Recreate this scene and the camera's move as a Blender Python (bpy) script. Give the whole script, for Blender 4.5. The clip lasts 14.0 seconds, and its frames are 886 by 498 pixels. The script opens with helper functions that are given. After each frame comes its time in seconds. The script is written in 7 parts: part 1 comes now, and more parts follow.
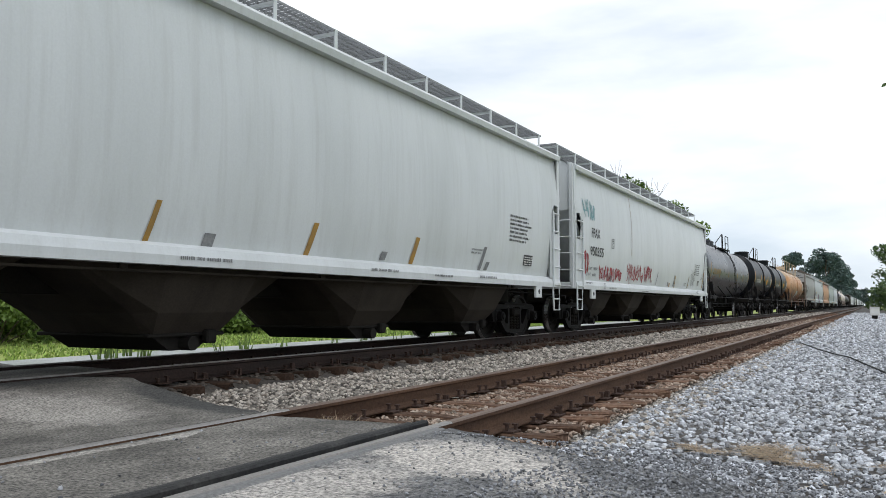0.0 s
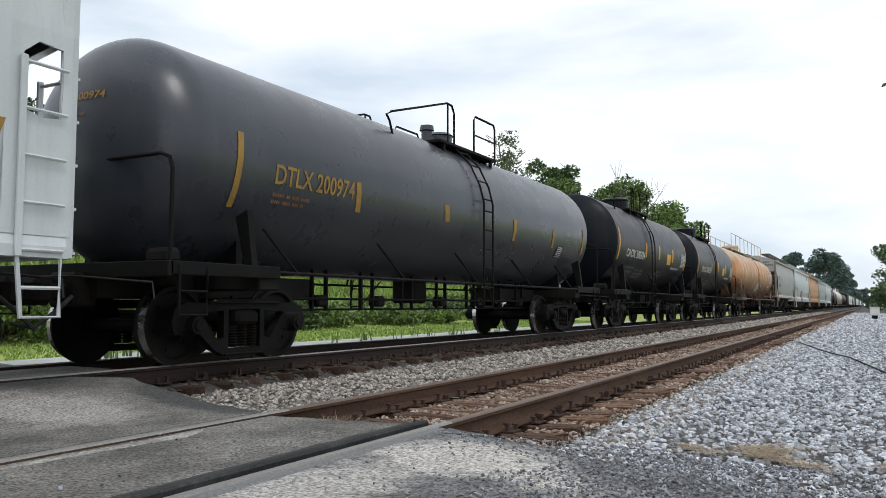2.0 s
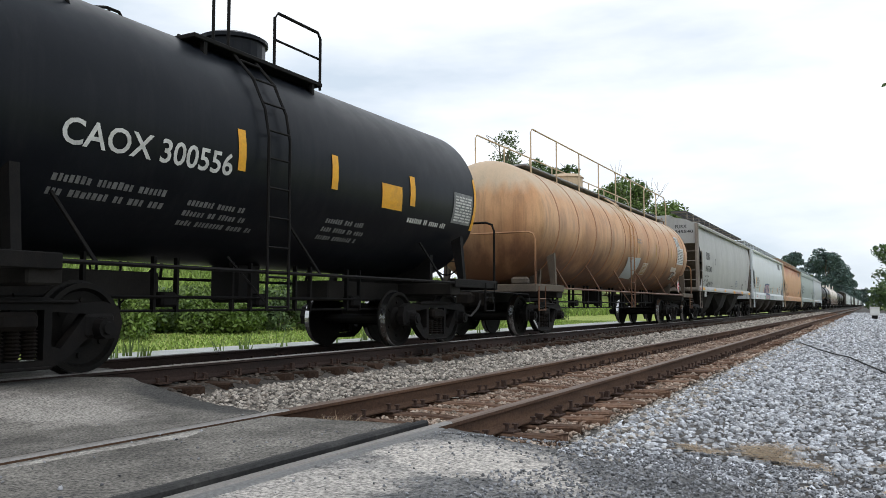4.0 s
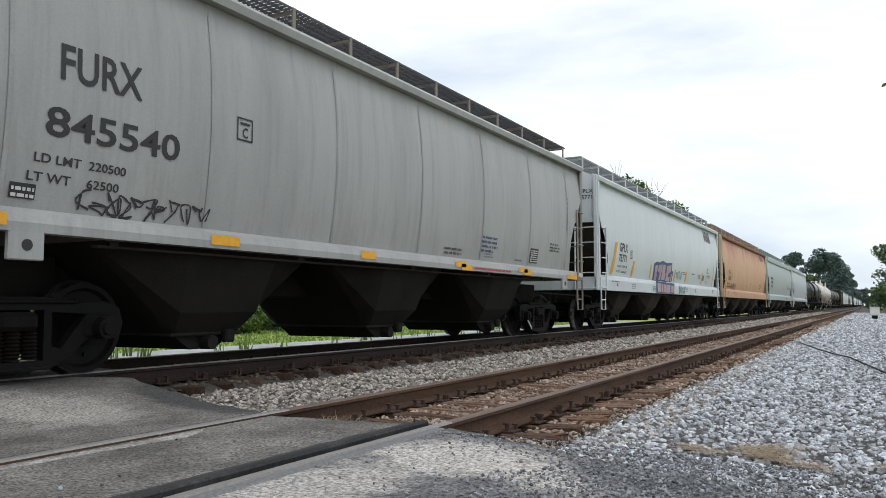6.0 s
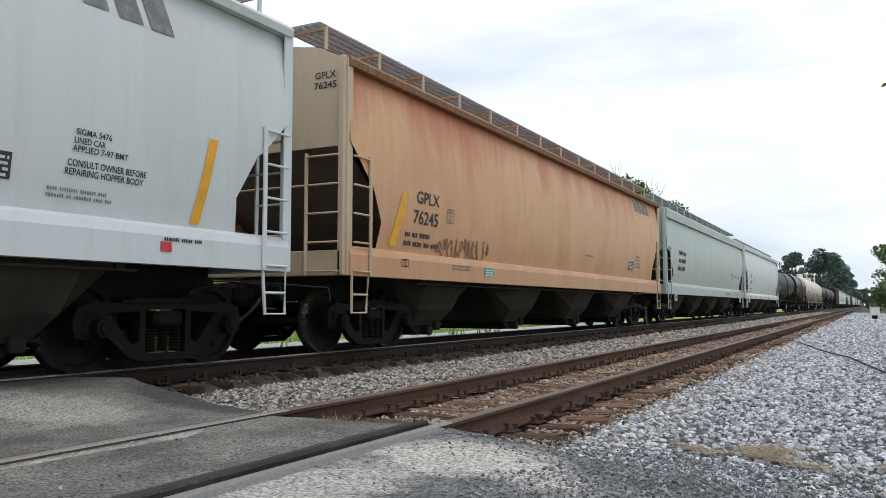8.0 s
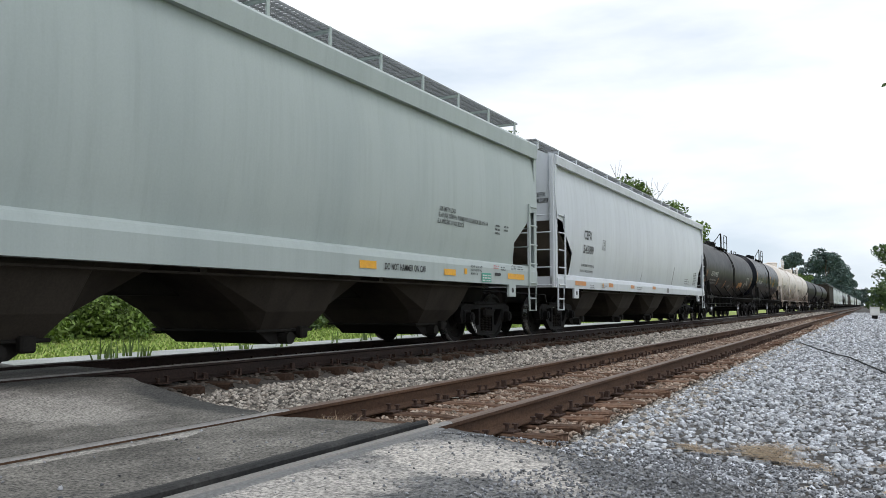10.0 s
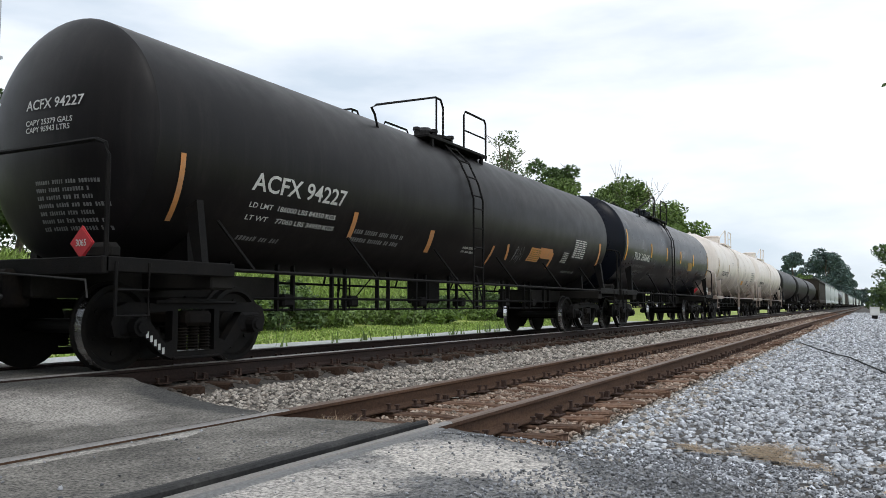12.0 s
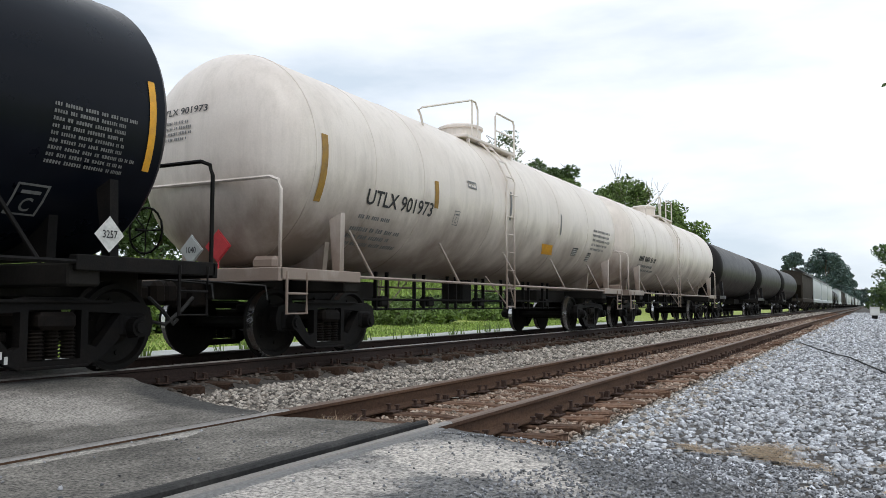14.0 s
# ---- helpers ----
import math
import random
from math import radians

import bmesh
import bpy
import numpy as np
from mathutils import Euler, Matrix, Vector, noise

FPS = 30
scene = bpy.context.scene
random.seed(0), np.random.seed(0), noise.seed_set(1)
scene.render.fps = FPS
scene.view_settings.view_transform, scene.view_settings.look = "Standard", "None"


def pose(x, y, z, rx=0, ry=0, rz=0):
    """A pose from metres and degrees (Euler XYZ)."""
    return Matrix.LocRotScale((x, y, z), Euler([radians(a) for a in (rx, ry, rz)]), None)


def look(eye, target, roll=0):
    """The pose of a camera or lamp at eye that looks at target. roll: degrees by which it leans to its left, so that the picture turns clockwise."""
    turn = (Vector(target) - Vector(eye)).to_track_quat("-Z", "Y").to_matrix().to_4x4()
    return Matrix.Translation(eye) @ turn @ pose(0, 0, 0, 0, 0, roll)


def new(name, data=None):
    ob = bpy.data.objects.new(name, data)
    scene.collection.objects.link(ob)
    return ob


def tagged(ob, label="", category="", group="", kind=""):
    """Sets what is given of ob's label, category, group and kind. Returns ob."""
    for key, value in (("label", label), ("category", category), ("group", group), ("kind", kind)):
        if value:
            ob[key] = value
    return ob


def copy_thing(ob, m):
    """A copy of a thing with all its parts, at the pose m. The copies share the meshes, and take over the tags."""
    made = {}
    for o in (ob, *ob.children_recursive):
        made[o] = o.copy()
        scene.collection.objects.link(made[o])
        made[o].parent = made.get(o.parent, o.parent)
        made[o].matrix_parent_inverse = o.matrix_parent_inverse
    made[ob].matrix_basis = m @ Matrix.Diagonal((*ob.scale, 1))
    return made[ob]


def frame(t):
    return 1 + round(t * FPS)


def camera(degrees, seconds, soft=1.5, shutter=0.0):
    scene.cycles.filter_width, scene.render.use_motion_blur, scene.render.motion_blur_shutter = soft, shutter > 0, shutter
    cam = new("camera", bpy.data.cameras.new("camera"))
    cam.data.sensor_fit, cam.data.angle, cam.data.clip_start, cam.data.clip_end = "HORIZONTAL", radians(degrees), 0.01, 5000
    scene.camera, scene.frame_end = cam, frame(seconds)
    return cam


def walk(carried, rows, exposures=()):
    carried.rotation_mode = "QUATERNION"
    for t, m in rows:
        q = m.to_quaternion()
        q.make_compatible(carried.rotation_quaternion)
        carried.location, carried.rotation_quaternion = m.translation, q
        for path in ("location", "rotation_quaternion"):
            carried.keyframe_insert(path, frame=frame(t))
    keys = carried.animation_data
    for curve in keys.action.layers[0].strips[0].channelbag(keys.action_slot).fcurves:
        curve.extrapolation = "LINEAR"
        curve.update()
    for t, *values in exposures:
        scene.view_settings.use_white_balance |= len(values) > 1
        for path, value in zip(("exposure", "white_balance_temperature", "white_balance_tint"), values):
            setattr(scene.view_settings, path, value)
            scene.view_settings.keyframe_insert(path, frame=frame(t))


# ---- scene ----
V_TRAIN = 15.85      # metres a second, towards -Y
TRACK_X = -7.85      # centre line of the train's track
RAIL_Z = 0.17        # its railhead; the near track's railhead is z = 0
NEAR_A, NEAR_B = -4.275, -2.770
ROAD_Y = 5.05        # where the road crossing ends

cam = camera(57.81, 14.0, soft=0.75)
EYE = (0.0, 0.0, 0.85)
VIEW = look(EYE, (-4.6788, 8.8100, 1.5525))
walk(cam, [(0.0, VIEW), (14.0, VIEW)], [(0.0, 0.0), (14.0, 0.0)])

# ---- world and sun: bright overcast ----
world = bpy.data.worlds.new("overcast_sky")
scene.world = world
world.use_nodes = True
wn, wl = world.node_tree.nodes, world.node_tree.links
wn.clear()
SUN_EL, SUN_ROT = radians(58), radians(140)
sky = wn.new("ShaderNodeTexSky")
sky.sky_type, sky.sun_disc, sky.sun_elevation, sky.sun_rotation = "NISHITA", False, SUN_EL, SUN_ROT
co = wn.new("ShaderNodeTexCoord")
mp = wn.new("ShaderNodeMapping")
mp.inputs["Scale"].default_value = (1.2, 1.2, 4.5)
mp.inputs["Location"].default_value = (0.35, 0.1, 0.0)
nz = wn.new("ShaderNodeTexNoise")
nz.inputs["Scale"].default_value, nz.inputs["Detail"].default_value, nz.inputs["Roughness"].default_value = 1.7, 6, 0.5
rp = wn.new("ShaderNodeValToRGB")
rp.color_ramp.elements[0].position, rp.color_ramp.elements[0].color = 0.38, (0.55, 0.63, 0.72, 1)
rp.color_ramp.elements[1].position, rp.color_ramp.elements[1].color = 0.64, (0.985, 1.0, 1.025, 1)
sm = wn.new("ShaderNodeMix")
sm.data_type = "RGBA"
sm.inputs["Factor"].default_value = 0.90
dim = wn.new("ShaderNodeVectorMath")
dim.operation = "SCALE"
dim.inputs["Scale"].default_value = 0.10
bg = wn.new("ShaderNodeBackground")
bg.inputs["Strength"].default_value = 1.30
wo = wn.new("ShaderNodeOutputWorld")
wl.new(co.outputs["Generated"], mp.inputs["Vector"])
wl.new(mp.outputs["Vector"], nz.inputs["Vector"])
wl.new(nz.outputs["Fac"], rp.inputs["Fac"])
wl.new(sky.outputs["Color"], dim.inputs[0])
wl.new(dim.outputs["Vector"], sm.inputs["A"])
wl.new(rp.outputs["Color"], sm.inputs["B"])
wl.new(sm.outputs["Result"], bg.inputs["Color"])
wl.new(bg.outputs["Background"], wo.inputs["Surface"])
sun = new("sun", bpy.data.lights.new("sun", "SUN"))
sun.data.energy, sun.data.angle, sun.data.color = 0.9, radians(18), (1.0, 0.985, 0.955)
sun.matrix_world = look((0, 0, 50), (-22, 20, 0))


# ---- materials ----
def surface(name, color, rough=0.6, metal=0.0, second=None, mix=(0.45, 0.7), scale=3.0, stretch=(1, 1, 1),
            grain=0.12, grain_scale=40.0, bump=0.1, bump_scale=60.0, coords="Object", per_piece=0.0, streak=None, soil_shade=None, spec=0.5, stains=(), drip=None):
    """A paint, stone or metal: base colour, a second colour in patches, fine grain, optional run-down streaks
    (colour, amount), splashed dirt, with belly shade painted in on tanks (colour, top height, amount), rust or a paler
    tone running down from the top edge (colour, height, reach, amount) and worn stains (colour, centre, radii, turn in
    degrees, amount)."""
    m = bpy.data.materials.new(name)
    m.use_nodes = True
    n, l = m.node_tree.nodes, m.node_tree.links
    b = n["Principled BSDF"]
    b.inputs["Roughness"].default_value, b.inputs["Metallic"].default_value = rough, metal
    b.inputs["Specular IOR Level"].default_value = spec
    tc = n.new("ShaderNodeTexCoord")
    src = n.new("ShaderNodeNewGeometry").outputs["Position"] if coords == "World" else tc.outputs[coords]

    def noise_of(sc, st=(1, 1, 1), detail=5.0, roughness=0.6):
        mpn = n.new("ShaderNodeMapping")
        mpn.inputs["Scale"].default_value = st
        l.new(src, mpn.inputs["Vector"])
        t = n.new("ShaderNodeTexNoise")
        t.inputs["Scale"].default_value, t.inputs["Detail"].default_value, t.inputs["Roughness"].default_value = sc, detail, roughness
        l.new(mpn.outputs["Vector"], t.inputs["Vector"])
        return t.outputs["Fac"]

    def blend(fac, a, c):
        x = n.new("ShaderNodeMix")
        x.data_type = "RGBA"
        for sock, val in ((x.inputs["Factor"], fac), (x.inputs["A"], a), (x.inputs["B"], c)):
            if isinstance(val, (tuple, float, int)):
                sock.default_value = (*val, 1) if isinstance(val, tuple) else val
            else:
                l.new(val, sock)
        return x.outputs["Result"]

    def ramp(fac, lo, hi, top=1.0):
        r = n.new("ShaderNodeMapRange")
        r.inputs["From Min"].default_value, r.inputs["From Max"].default_value, r.inputs["To Max"].default_value = lo, hi, top
        l.new(fac, r.inputs["Value"])
        return r.outputs["Result"]

    out = color
    if second:
        out = blend(ramp(noise_of(scale, stretch), *mix), out, second)
    if streak:
        out = blend(ramp(noise_of(1.0, (6.0, 6.0, 0.22), 6.0, 0.7), 0.48, 0.78, streak[1]), out, streak[0])
    if soil_shade:
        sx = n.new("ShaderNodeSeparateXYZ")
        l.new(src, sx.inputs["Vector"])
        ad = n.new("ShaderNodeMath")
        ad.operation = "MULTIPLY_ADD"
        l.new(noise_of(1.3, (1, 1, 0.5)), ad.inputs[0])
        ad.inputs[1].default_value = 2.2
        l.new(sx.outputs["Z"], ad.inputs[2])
        out = blend(ramp(ad.outputs[0], soil_shade[1] + 1.1, soil_shade[1] - 0.1, soil_shade[2]), out, soil_shade[0])
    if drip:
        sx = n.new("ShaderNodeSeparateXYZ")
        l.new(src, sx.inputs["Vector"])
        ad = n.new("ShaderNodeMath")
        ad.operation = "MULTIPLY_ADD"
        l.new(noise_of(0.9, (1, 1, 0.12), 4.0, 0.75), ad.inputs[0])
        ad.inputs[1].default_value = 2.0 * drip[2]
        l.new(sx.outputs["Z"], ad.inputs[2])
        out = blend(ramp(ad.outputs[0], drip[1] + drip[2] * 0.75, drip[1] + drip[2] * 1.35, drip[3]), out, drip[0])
    for hue, centre, radii, turn, amount in stains:
        mpn = n.new("ShaderNodeMapping")
        mpn.vector_type = "TEXTURE"
        mpn.inputs["Location"].default_value = (*centre, 0)
        mpn.inputs["Rotation"].default_value = (0, 0, radians(turn))
        mpn.inputs["Scale"].default_value = (*radii, 1000.0)
        l.new(src, mpn.inputs["Vector"])
        ln = n.new("ShaderNodeVectorMath")
        ln.operation = "LENGTH"
        l.new(mpn.outputs["Vector"], ln.inputs[0])
        ad = n.new("ShaderNodeMath")
        ad.operation = "MULTIPLY_ADD"
        l.new(noise_of(5.0, (1, 1, 1), 8.0, 0.72), ad.inputs[0])
        ad.inputs[1].default_value = 1.7
        l.new(ln.outputs["Value"], ad.inputs[2])
        out = blend(ramp(ad.outputs[0], 1.95, 1.45, amount), out, hue)
    g = noise_of(grain_scale, (1, 1, 1), 3.0)
    hs = n.new("ShaderNodeHueSaturation")
    mr = n.new("ShaderNodeMapRange")
    mr.inputs["To Min"].default_value, mr.inputs["To Max"].default_value = 1 - grain, 1 + grain
    mr.inputs["From Min"].default_value, mr.inputs["From Max"].default_value = 0.3, 0.7
    l.new(g, mr.inputs["Value"])
    val = mr.outputs["Result"]
    if per_piece:
        oi = n.new("ShaderNodeObjectInfo") if per_piece > 0 else n.new("ShaderNodeNewGeometry")
        pr = n.new("ShaderNodeMapRange")
        pr.inputs["To Min"].default_value, pr.inputs["To Max"].default_value = 1 - abs(per_piece), 1 + abs(per_piece)
        l.new(oi.outputs["Random" if per_piece > 0 else "Random Per Island"], pr.inputs["Value"])
        mu = n.new("ShaderNodeMath")
        mu.operation = "MULTIPLY"
        l.new(val, mu.inputs[0])
        l.new(pr.outputs["Result"], mu.inputs[1])
        val = mu.outputs[0]
    l.new(val, hs.inputs["Value"])
    if isinstance(out, tuple):
        hs.inputs["Color"].default_value = (*out, 1)
    else:
        l.new(out, hs.inputs["Color"])
    l.new(hs.outputs["Color"], b.inputs["Base Color"])
    if bump:
        bp = n.new("ShaderNodeBump")
        bp.inputs["Strength"].default_value, bp.inputs["Distance"].default_value = bump, 0.01
        l.new(noise_of(bump_scale, (1, 1, 1), 4.0), bp.inputs["Height"])
        l.new(bp.outputs["Normal"], b.inputs["Normal"])
    rr = n.new("ShaderNodeMapRange")
    rr.inputs["To Min"].default_value, rr.inputs["To Max"].default_value = max(rough - 0.12, 0.05), min(rough + 0.12, 1)
    l.new(noise_of(2.3), rr.inputs["Value"])
    l.new(rr.outputs["Result"], b.inputs["Roughness"])
    return m


SOOT = (0.045, 0.038, 0.032)
DUST = (0.16, 0.13, 0.10)
M = {}
M["asphalt"] = surface("worn_asphalt", (0.092, 0.085, 0.075), 0.92, second=(0.215, 0.20, 0.177), mix=(0.36, 0.66), scale=1.6, grain=0.85, grain_scale=55, bump=1.0, bump_scale=60, coords="World")
PALE, TARRY = (0.47, 0.435, 0.395), (0.04, 0.04, 0.04)
M["near_asphalt"] = surface("worn_near_asphalt", (0.085, 0.085, 0.086), 0.92, second=(0.19, 0.187, 0.182), mix=(0.36, 0.66), scale=1.8, grain=0.85, grain_scale=55, bump=1.0, bump_scale=60, coords="World",
                            stains=((PALE, (-2.1, 4.15), (0.65, 0.55), 0, 0.95), (PALE, (-1.6, 3.9), (0.6, 0.25), -35, 0.85), (PALE, (-2.35, 3.1), (0.42, 0.75), 0, 0.75), (TARRY, (-1.9, 4.85), (0.75, 0.22), -18, 0.6)))
M["far_asphalt"] = surface("worn_far_asphalt", (0.092, 0.085, 0.075), 0.92, second=(0.215, 0.20, 0.177), mix=(0.36, 0.66), scale=1.6, grain=0.85, grain_scale=55, bump=1.0, bump_scale=60, coords="World",
                           stains=((TARRY, (-5.4, 5.3), (1.3, 0.3), -18, 0.8), (PALE, (-5.7, 4.2), (0.9, 0.6), 0, 0.55), (TARRY, (-6.9, 5.0), (0.3, 0.9), 0, 0.6)))
M["crossing_grey"] = surface("grey_worn_crossing_steel", (0.17, 0.168, 0.165), 0.6, second=(0.15, 0.145, 0.14), scale=3.0, stretch=(5, 0.4, 1), grain=0.3, bump=0.3, coords="World")
M["chippings"] = surface("grey_chippings", (0.24, 0.245, 0.26), 0.9, second=(0.12, 0.12, 0.12), scale=9, grain=0.3, bump=0.3, coords="World", per_piece=-0.6)
M["pale_asphalt"] = surface("pale_worn_patch", (0.40, 0.375, 0.34), 0.92, second=(0.22, 0.205, 0.185), scale=3.2, mix=(0.42, 0.62), grain=0.55, grain_scale=60, bump=0.8, bump_scale=100, coords="World")
M["tar"] = surface("black_tar_edge", (0.035, 0.034, 0.033), 0.8, grain=0.4, bump=0.8, bump_scale=50, coords="World")
M["earth"] = surface("ballast_bed", (0.05, 0.043, 0.037), 0.95, second=(0.10, 0.09, 0.08), scale=1.5, grain=0.55, grain_scale=26, bump=1.0, bump_scale=24, coords="World")
M["grass_ground"] = surface("grass_ground", (0.24, 0.30, 0.06), 0.95, second=(0.30, 0.35, 0.08), scale=0.35, mix=(0.35, 0.65), grain=0.4, grain_scale=9, bump=1.0, bump_scale=12, coords="World")
M["pale_lane"] = surface("pale_gravel_lane", (0.40, 0.41, 0.40), 0.85, second=(0.27, 0.29, 0.25), scale=0.8, grain=0.2, grain_scale=20, coords="World")
M["stone"] = surface("ballast_stone", (0.40, 0.365, 0.32), 0.9, second=(0.17, 0.14, 0.115), scale=9.0, mix=(0.42, 0.68), grain=0.3, grain_scale=45, bump=0.5, coords="World", per_piece=-0.6)
M["blue_stone"] = surface("grey_crushed_stone", (0.45, 0.465, 0.495), 0.9, second=(0.25, 0.24, 0.225), scale=8.0, mix=(0.45, 0.72), grain=0.3, grain_scale=45, bump=0.5, coords="World", per_piece=-0.6)
M["rail_side"] = surface("rusty_rail_steel", spec=0.18, color=(0.070, 0.040, 0.026), rough=0.85, second=(0.125, 0.072, 0.045), scale=2.0, stretch=(1, 0.3, 3), grain=0.25, bump=0.4, bump_scale=80, coords="World")
M["rail_head"] = surface("worn_rail_head", (0.27, 0.255, 0.24), 0.5, 0.2, second=(0.2, 0.175, 0.15), scale=1.5, stretch=(6, 0.2, 1), grain=0.2, coords="World")
# Far rails: shade of the passing train is put into the colour.
M["dark_rail"] = surface("shaded_rail_steel", spec=0.18, color=(0.035, 0.022, 0.018), rough=0.7, second=(0.02, 0.015, 0.013), scale=2.0, stretch=(1, 0.3, 3), grain=0.25, bump=0.3, coords="World")
M["tie"] = surface("weathered_tie_wood", spec=0.18, color=(0.10, 0.055, 0.036), rough=0.92, second=(0.25, 0.165, 0.115), scale=5.0, stretch=(0.3, 6, 6), grain=0.35, grain_scale=25, bump=1.0, bump_scale=18, per_piece=0.3)
# Far ties: darkened the same way for the shade under the train.
M["dark_tie"] = surface("shaded_tie_wood", spec=0.18, color=(0.045, 0.027, 0.019), rough=0.92, second=(0.08, 0.05, 0.034), scale=5.0, stretch=(0.3, 6, 6), grain=0.35, bump=0.9, bump_scale=18, per_piece=0.3)
M["spike"] = surface("rusty_spike_iron", spec=0.18, color=(0.06, 0.038, 0.03), rough=0.85, grain=0.3, coords="World")
M["rubber"] = surface("black_rubber_filler", spec=0.18, color=(0.03, 0.03, 0.03), rough=0.75, second=(0.06, 0.058, 0.055), scale=4, grain=0.3, bump=0.3, coords="World")
M["straw"] = surface("dry_straw", (0.40, 0.31, 0.21), 0.9, second=(0.24, 0.17, 0.11), scale=4, grain=0.3, coords="World", per_piece=-0.3)
# Iron and wheel colours also carry the shade under the cars.
M["black_iron"] = surface("sooty_shaded_cast_iron", spec=0.18, color=(0.0045, 0.004, 0.004), rough=0.72, second=(0.009, 0.007, 0.006), scale=4, grain=0.3, bump=0.3)
M["brown_iron"] = surface("rusty_shaded_cast_iron", spec=0.18, color=(0.010, 0.007, 0.005), rough=0.8, second=(0.005, 0.004, 0.004), scale=4, grain=0.3, bump=0.3)
M["wheel"] = surface("greasy_shaded_wheel_steel", spec=0.18, color=(0.005, 0.0045, 0.004), rough=0.7, metal=0.0, second=(0.010, 0.008, 0.006), scale=5, grain=0.3)
M["tread"] = surface("bright_wheel_tread", (0.55, 0.55, 0.56), 0.25, 1.0, grain=0.1)
M["bright"] = surface("bare_bright_steel", (0.5, 0.5, 0.5), 0.4, 0.7, grain=0.2)
M["white_paint"] = surface("white_marking_paint", (0.62, 0.62, 0.60), 0.6, second=(0.45, 0.45, 0.43), scale=8, grain=0.1, bump=0)
M["faint_paint"] = surface("faded_pale_marking", (0.20, 0.20, 0.20), 0.7, second=(0.12, 0.12, 0.12), scale=8, grain=0.1, bump=0)
M["black_paint"] = surface("black_marking_paint", (0.025, 0.025, 0.028), 0.6, grain=0.1, bump=0)
M["grey_mark"] = surface("faded_grey_marking", (0.16, 0.165, 0.17), 0.7, second=(0.26, 0.26, 0.26), scale=9, grain=0.1, bump=0)
M["yellow"] = surface("yellow_reflector_tape", (0.78, 0.38, 0.02), 0.5, second=(0.62, 0.30, 0.03), scale=6, grain=0.08, bump=0)
M["old_yellow"] = surface("dirty_yellow_tape", (0.36, 0.20, 0.03), 0.6, second=(0.22, 0.13, 0.04), scale=5, grain=0.15, bump=0)
M["orange_tape"] = surface("faded_orange_tape", (0.62, 0.27, 0.09), 0.55, second=(0.5, 0.26, 0.13), scale=5, grain=0.1, bump=0)
M["red_mark"] = surface("red_paint", (0.50, 0.035, 0.045), 0.6, grain=0.1, bump=0)
M["blue_mark"] = surface("dark_blue_spray_paint", (0.03, 0.07, 0.16), 0.6, second=(0.05, 0.1, 0.2), scale=4, grain=0.15, bump=0)
M["pink_mark"] = surface("pale_pink_spray_paint", (0.45, 0.33, 0.36), 0.6, second=(0.38, 0.2, 0.24), scale=3, grain=0.15, bump=0)
M["teal_mark"] = surface("teal_spray_paint", (0.17, 0.33, 0.36), 0.6, grain=0.15, bump=0)
M["green_mark"] = surface("green_sticker", (0.05, 0.33, 0.24), 0.5, grain=0.1, bump=0)
M["crimson_mark"] = surface("crimson_spray_paint", (0.27, 0.018, 0.030), 0.6, second=(0.42, 0.08, 0.09), scale=3, grain=0.15, bump=0)
M["rust_stain"] = surface("rust_stain", (0.22, 0.10, 0.05), 0.8, second=(0.32, 0.2, 0.13), scale=5, stretch=(1, 3, 0.6), grain=0.2, bump=0)
GREY = (0.13, 0.13, 0.125)
M["p_white"] = surface("pale_grey_paint", (0.595, 0.62, 0.63), 0.36, second=(0.52, 0.545, 0.55), scale=0.6, stretch=(1, 1, 0.25), grain=0.03, bump=0.03, streak=((0.36, 0.36, 0.35), 0.35), soil_shade=((0.30, 0.29, 0.27), 0.9, 0.5))
M["p_cool"] = surface("cool_white_paint", (0.575, 0.61, 0.625), 0.36, second=(0.52, 0.55, 0.565), scale=0.6, stretch=(1, 1, 0.25), grain=0.03, bump=0.03, streak=((0.38, 0.385, 0.38), 0.3), soil_shade=((0.33, 0.32, 0.30), 0.9, 0.4))
M["p_tan"] = surface("dusty_tan_grey_paint", (0.37, 0.368, 0.36), 0.45, second=(0.30, 0.298, 0.29), scale=0.7, stretch=(1, 1, 0.2), grain=0.05, bump=0.03, streak=((0.2, 0.19, 0.175), 0.5), soil_shade=((0.2, 0.17, 0.14), 1.0, 0.5))
M["p_orange"] = surface("faded_rusty_orange_paint", (0.62, 0.345, 0.185), 0.5, second=(0.53, 0.235, 0.115), scale=0.6, stretch=(1, 1, 0.4), mix=(0.50, 0.72), grain=0.06, bump=0.04, streak=((0.40, 0.22, 0.12), 0.5), soil_shade=((0.42, 0.22, 0.115), 2.3, 0.6), drip=((0.42, 0.11, 0.05), 3.62, 1.6, 0.9))
M["p_green"] = surface("grey_green_paint", (0.395, 0.445, 0.435), 0.42, second=(0.345, 0.395, 0.39), scale=0.6, stretch=(1, 1, 0.25), grain=0.03, bump=0.03, streak=((0.25, 0.28, 0.27), 0.35), soil_shade=((0.25, 0.25, 0.23), 0.9, 0.4))
M["p_lilac"] = surface("light_cool_grey_paint", (0.57, 0.60, 0.635), 0.36, second=(0.50, 0.525, 0.56), scale=0.6, stretch=(1, 1, 0.25), grain=0.03, bump=0.03, streak=((0.33, 0.335, 0.345), 0.4), soil_shade=((0.28, 0.27, 0.26), 0.9, 0.4))
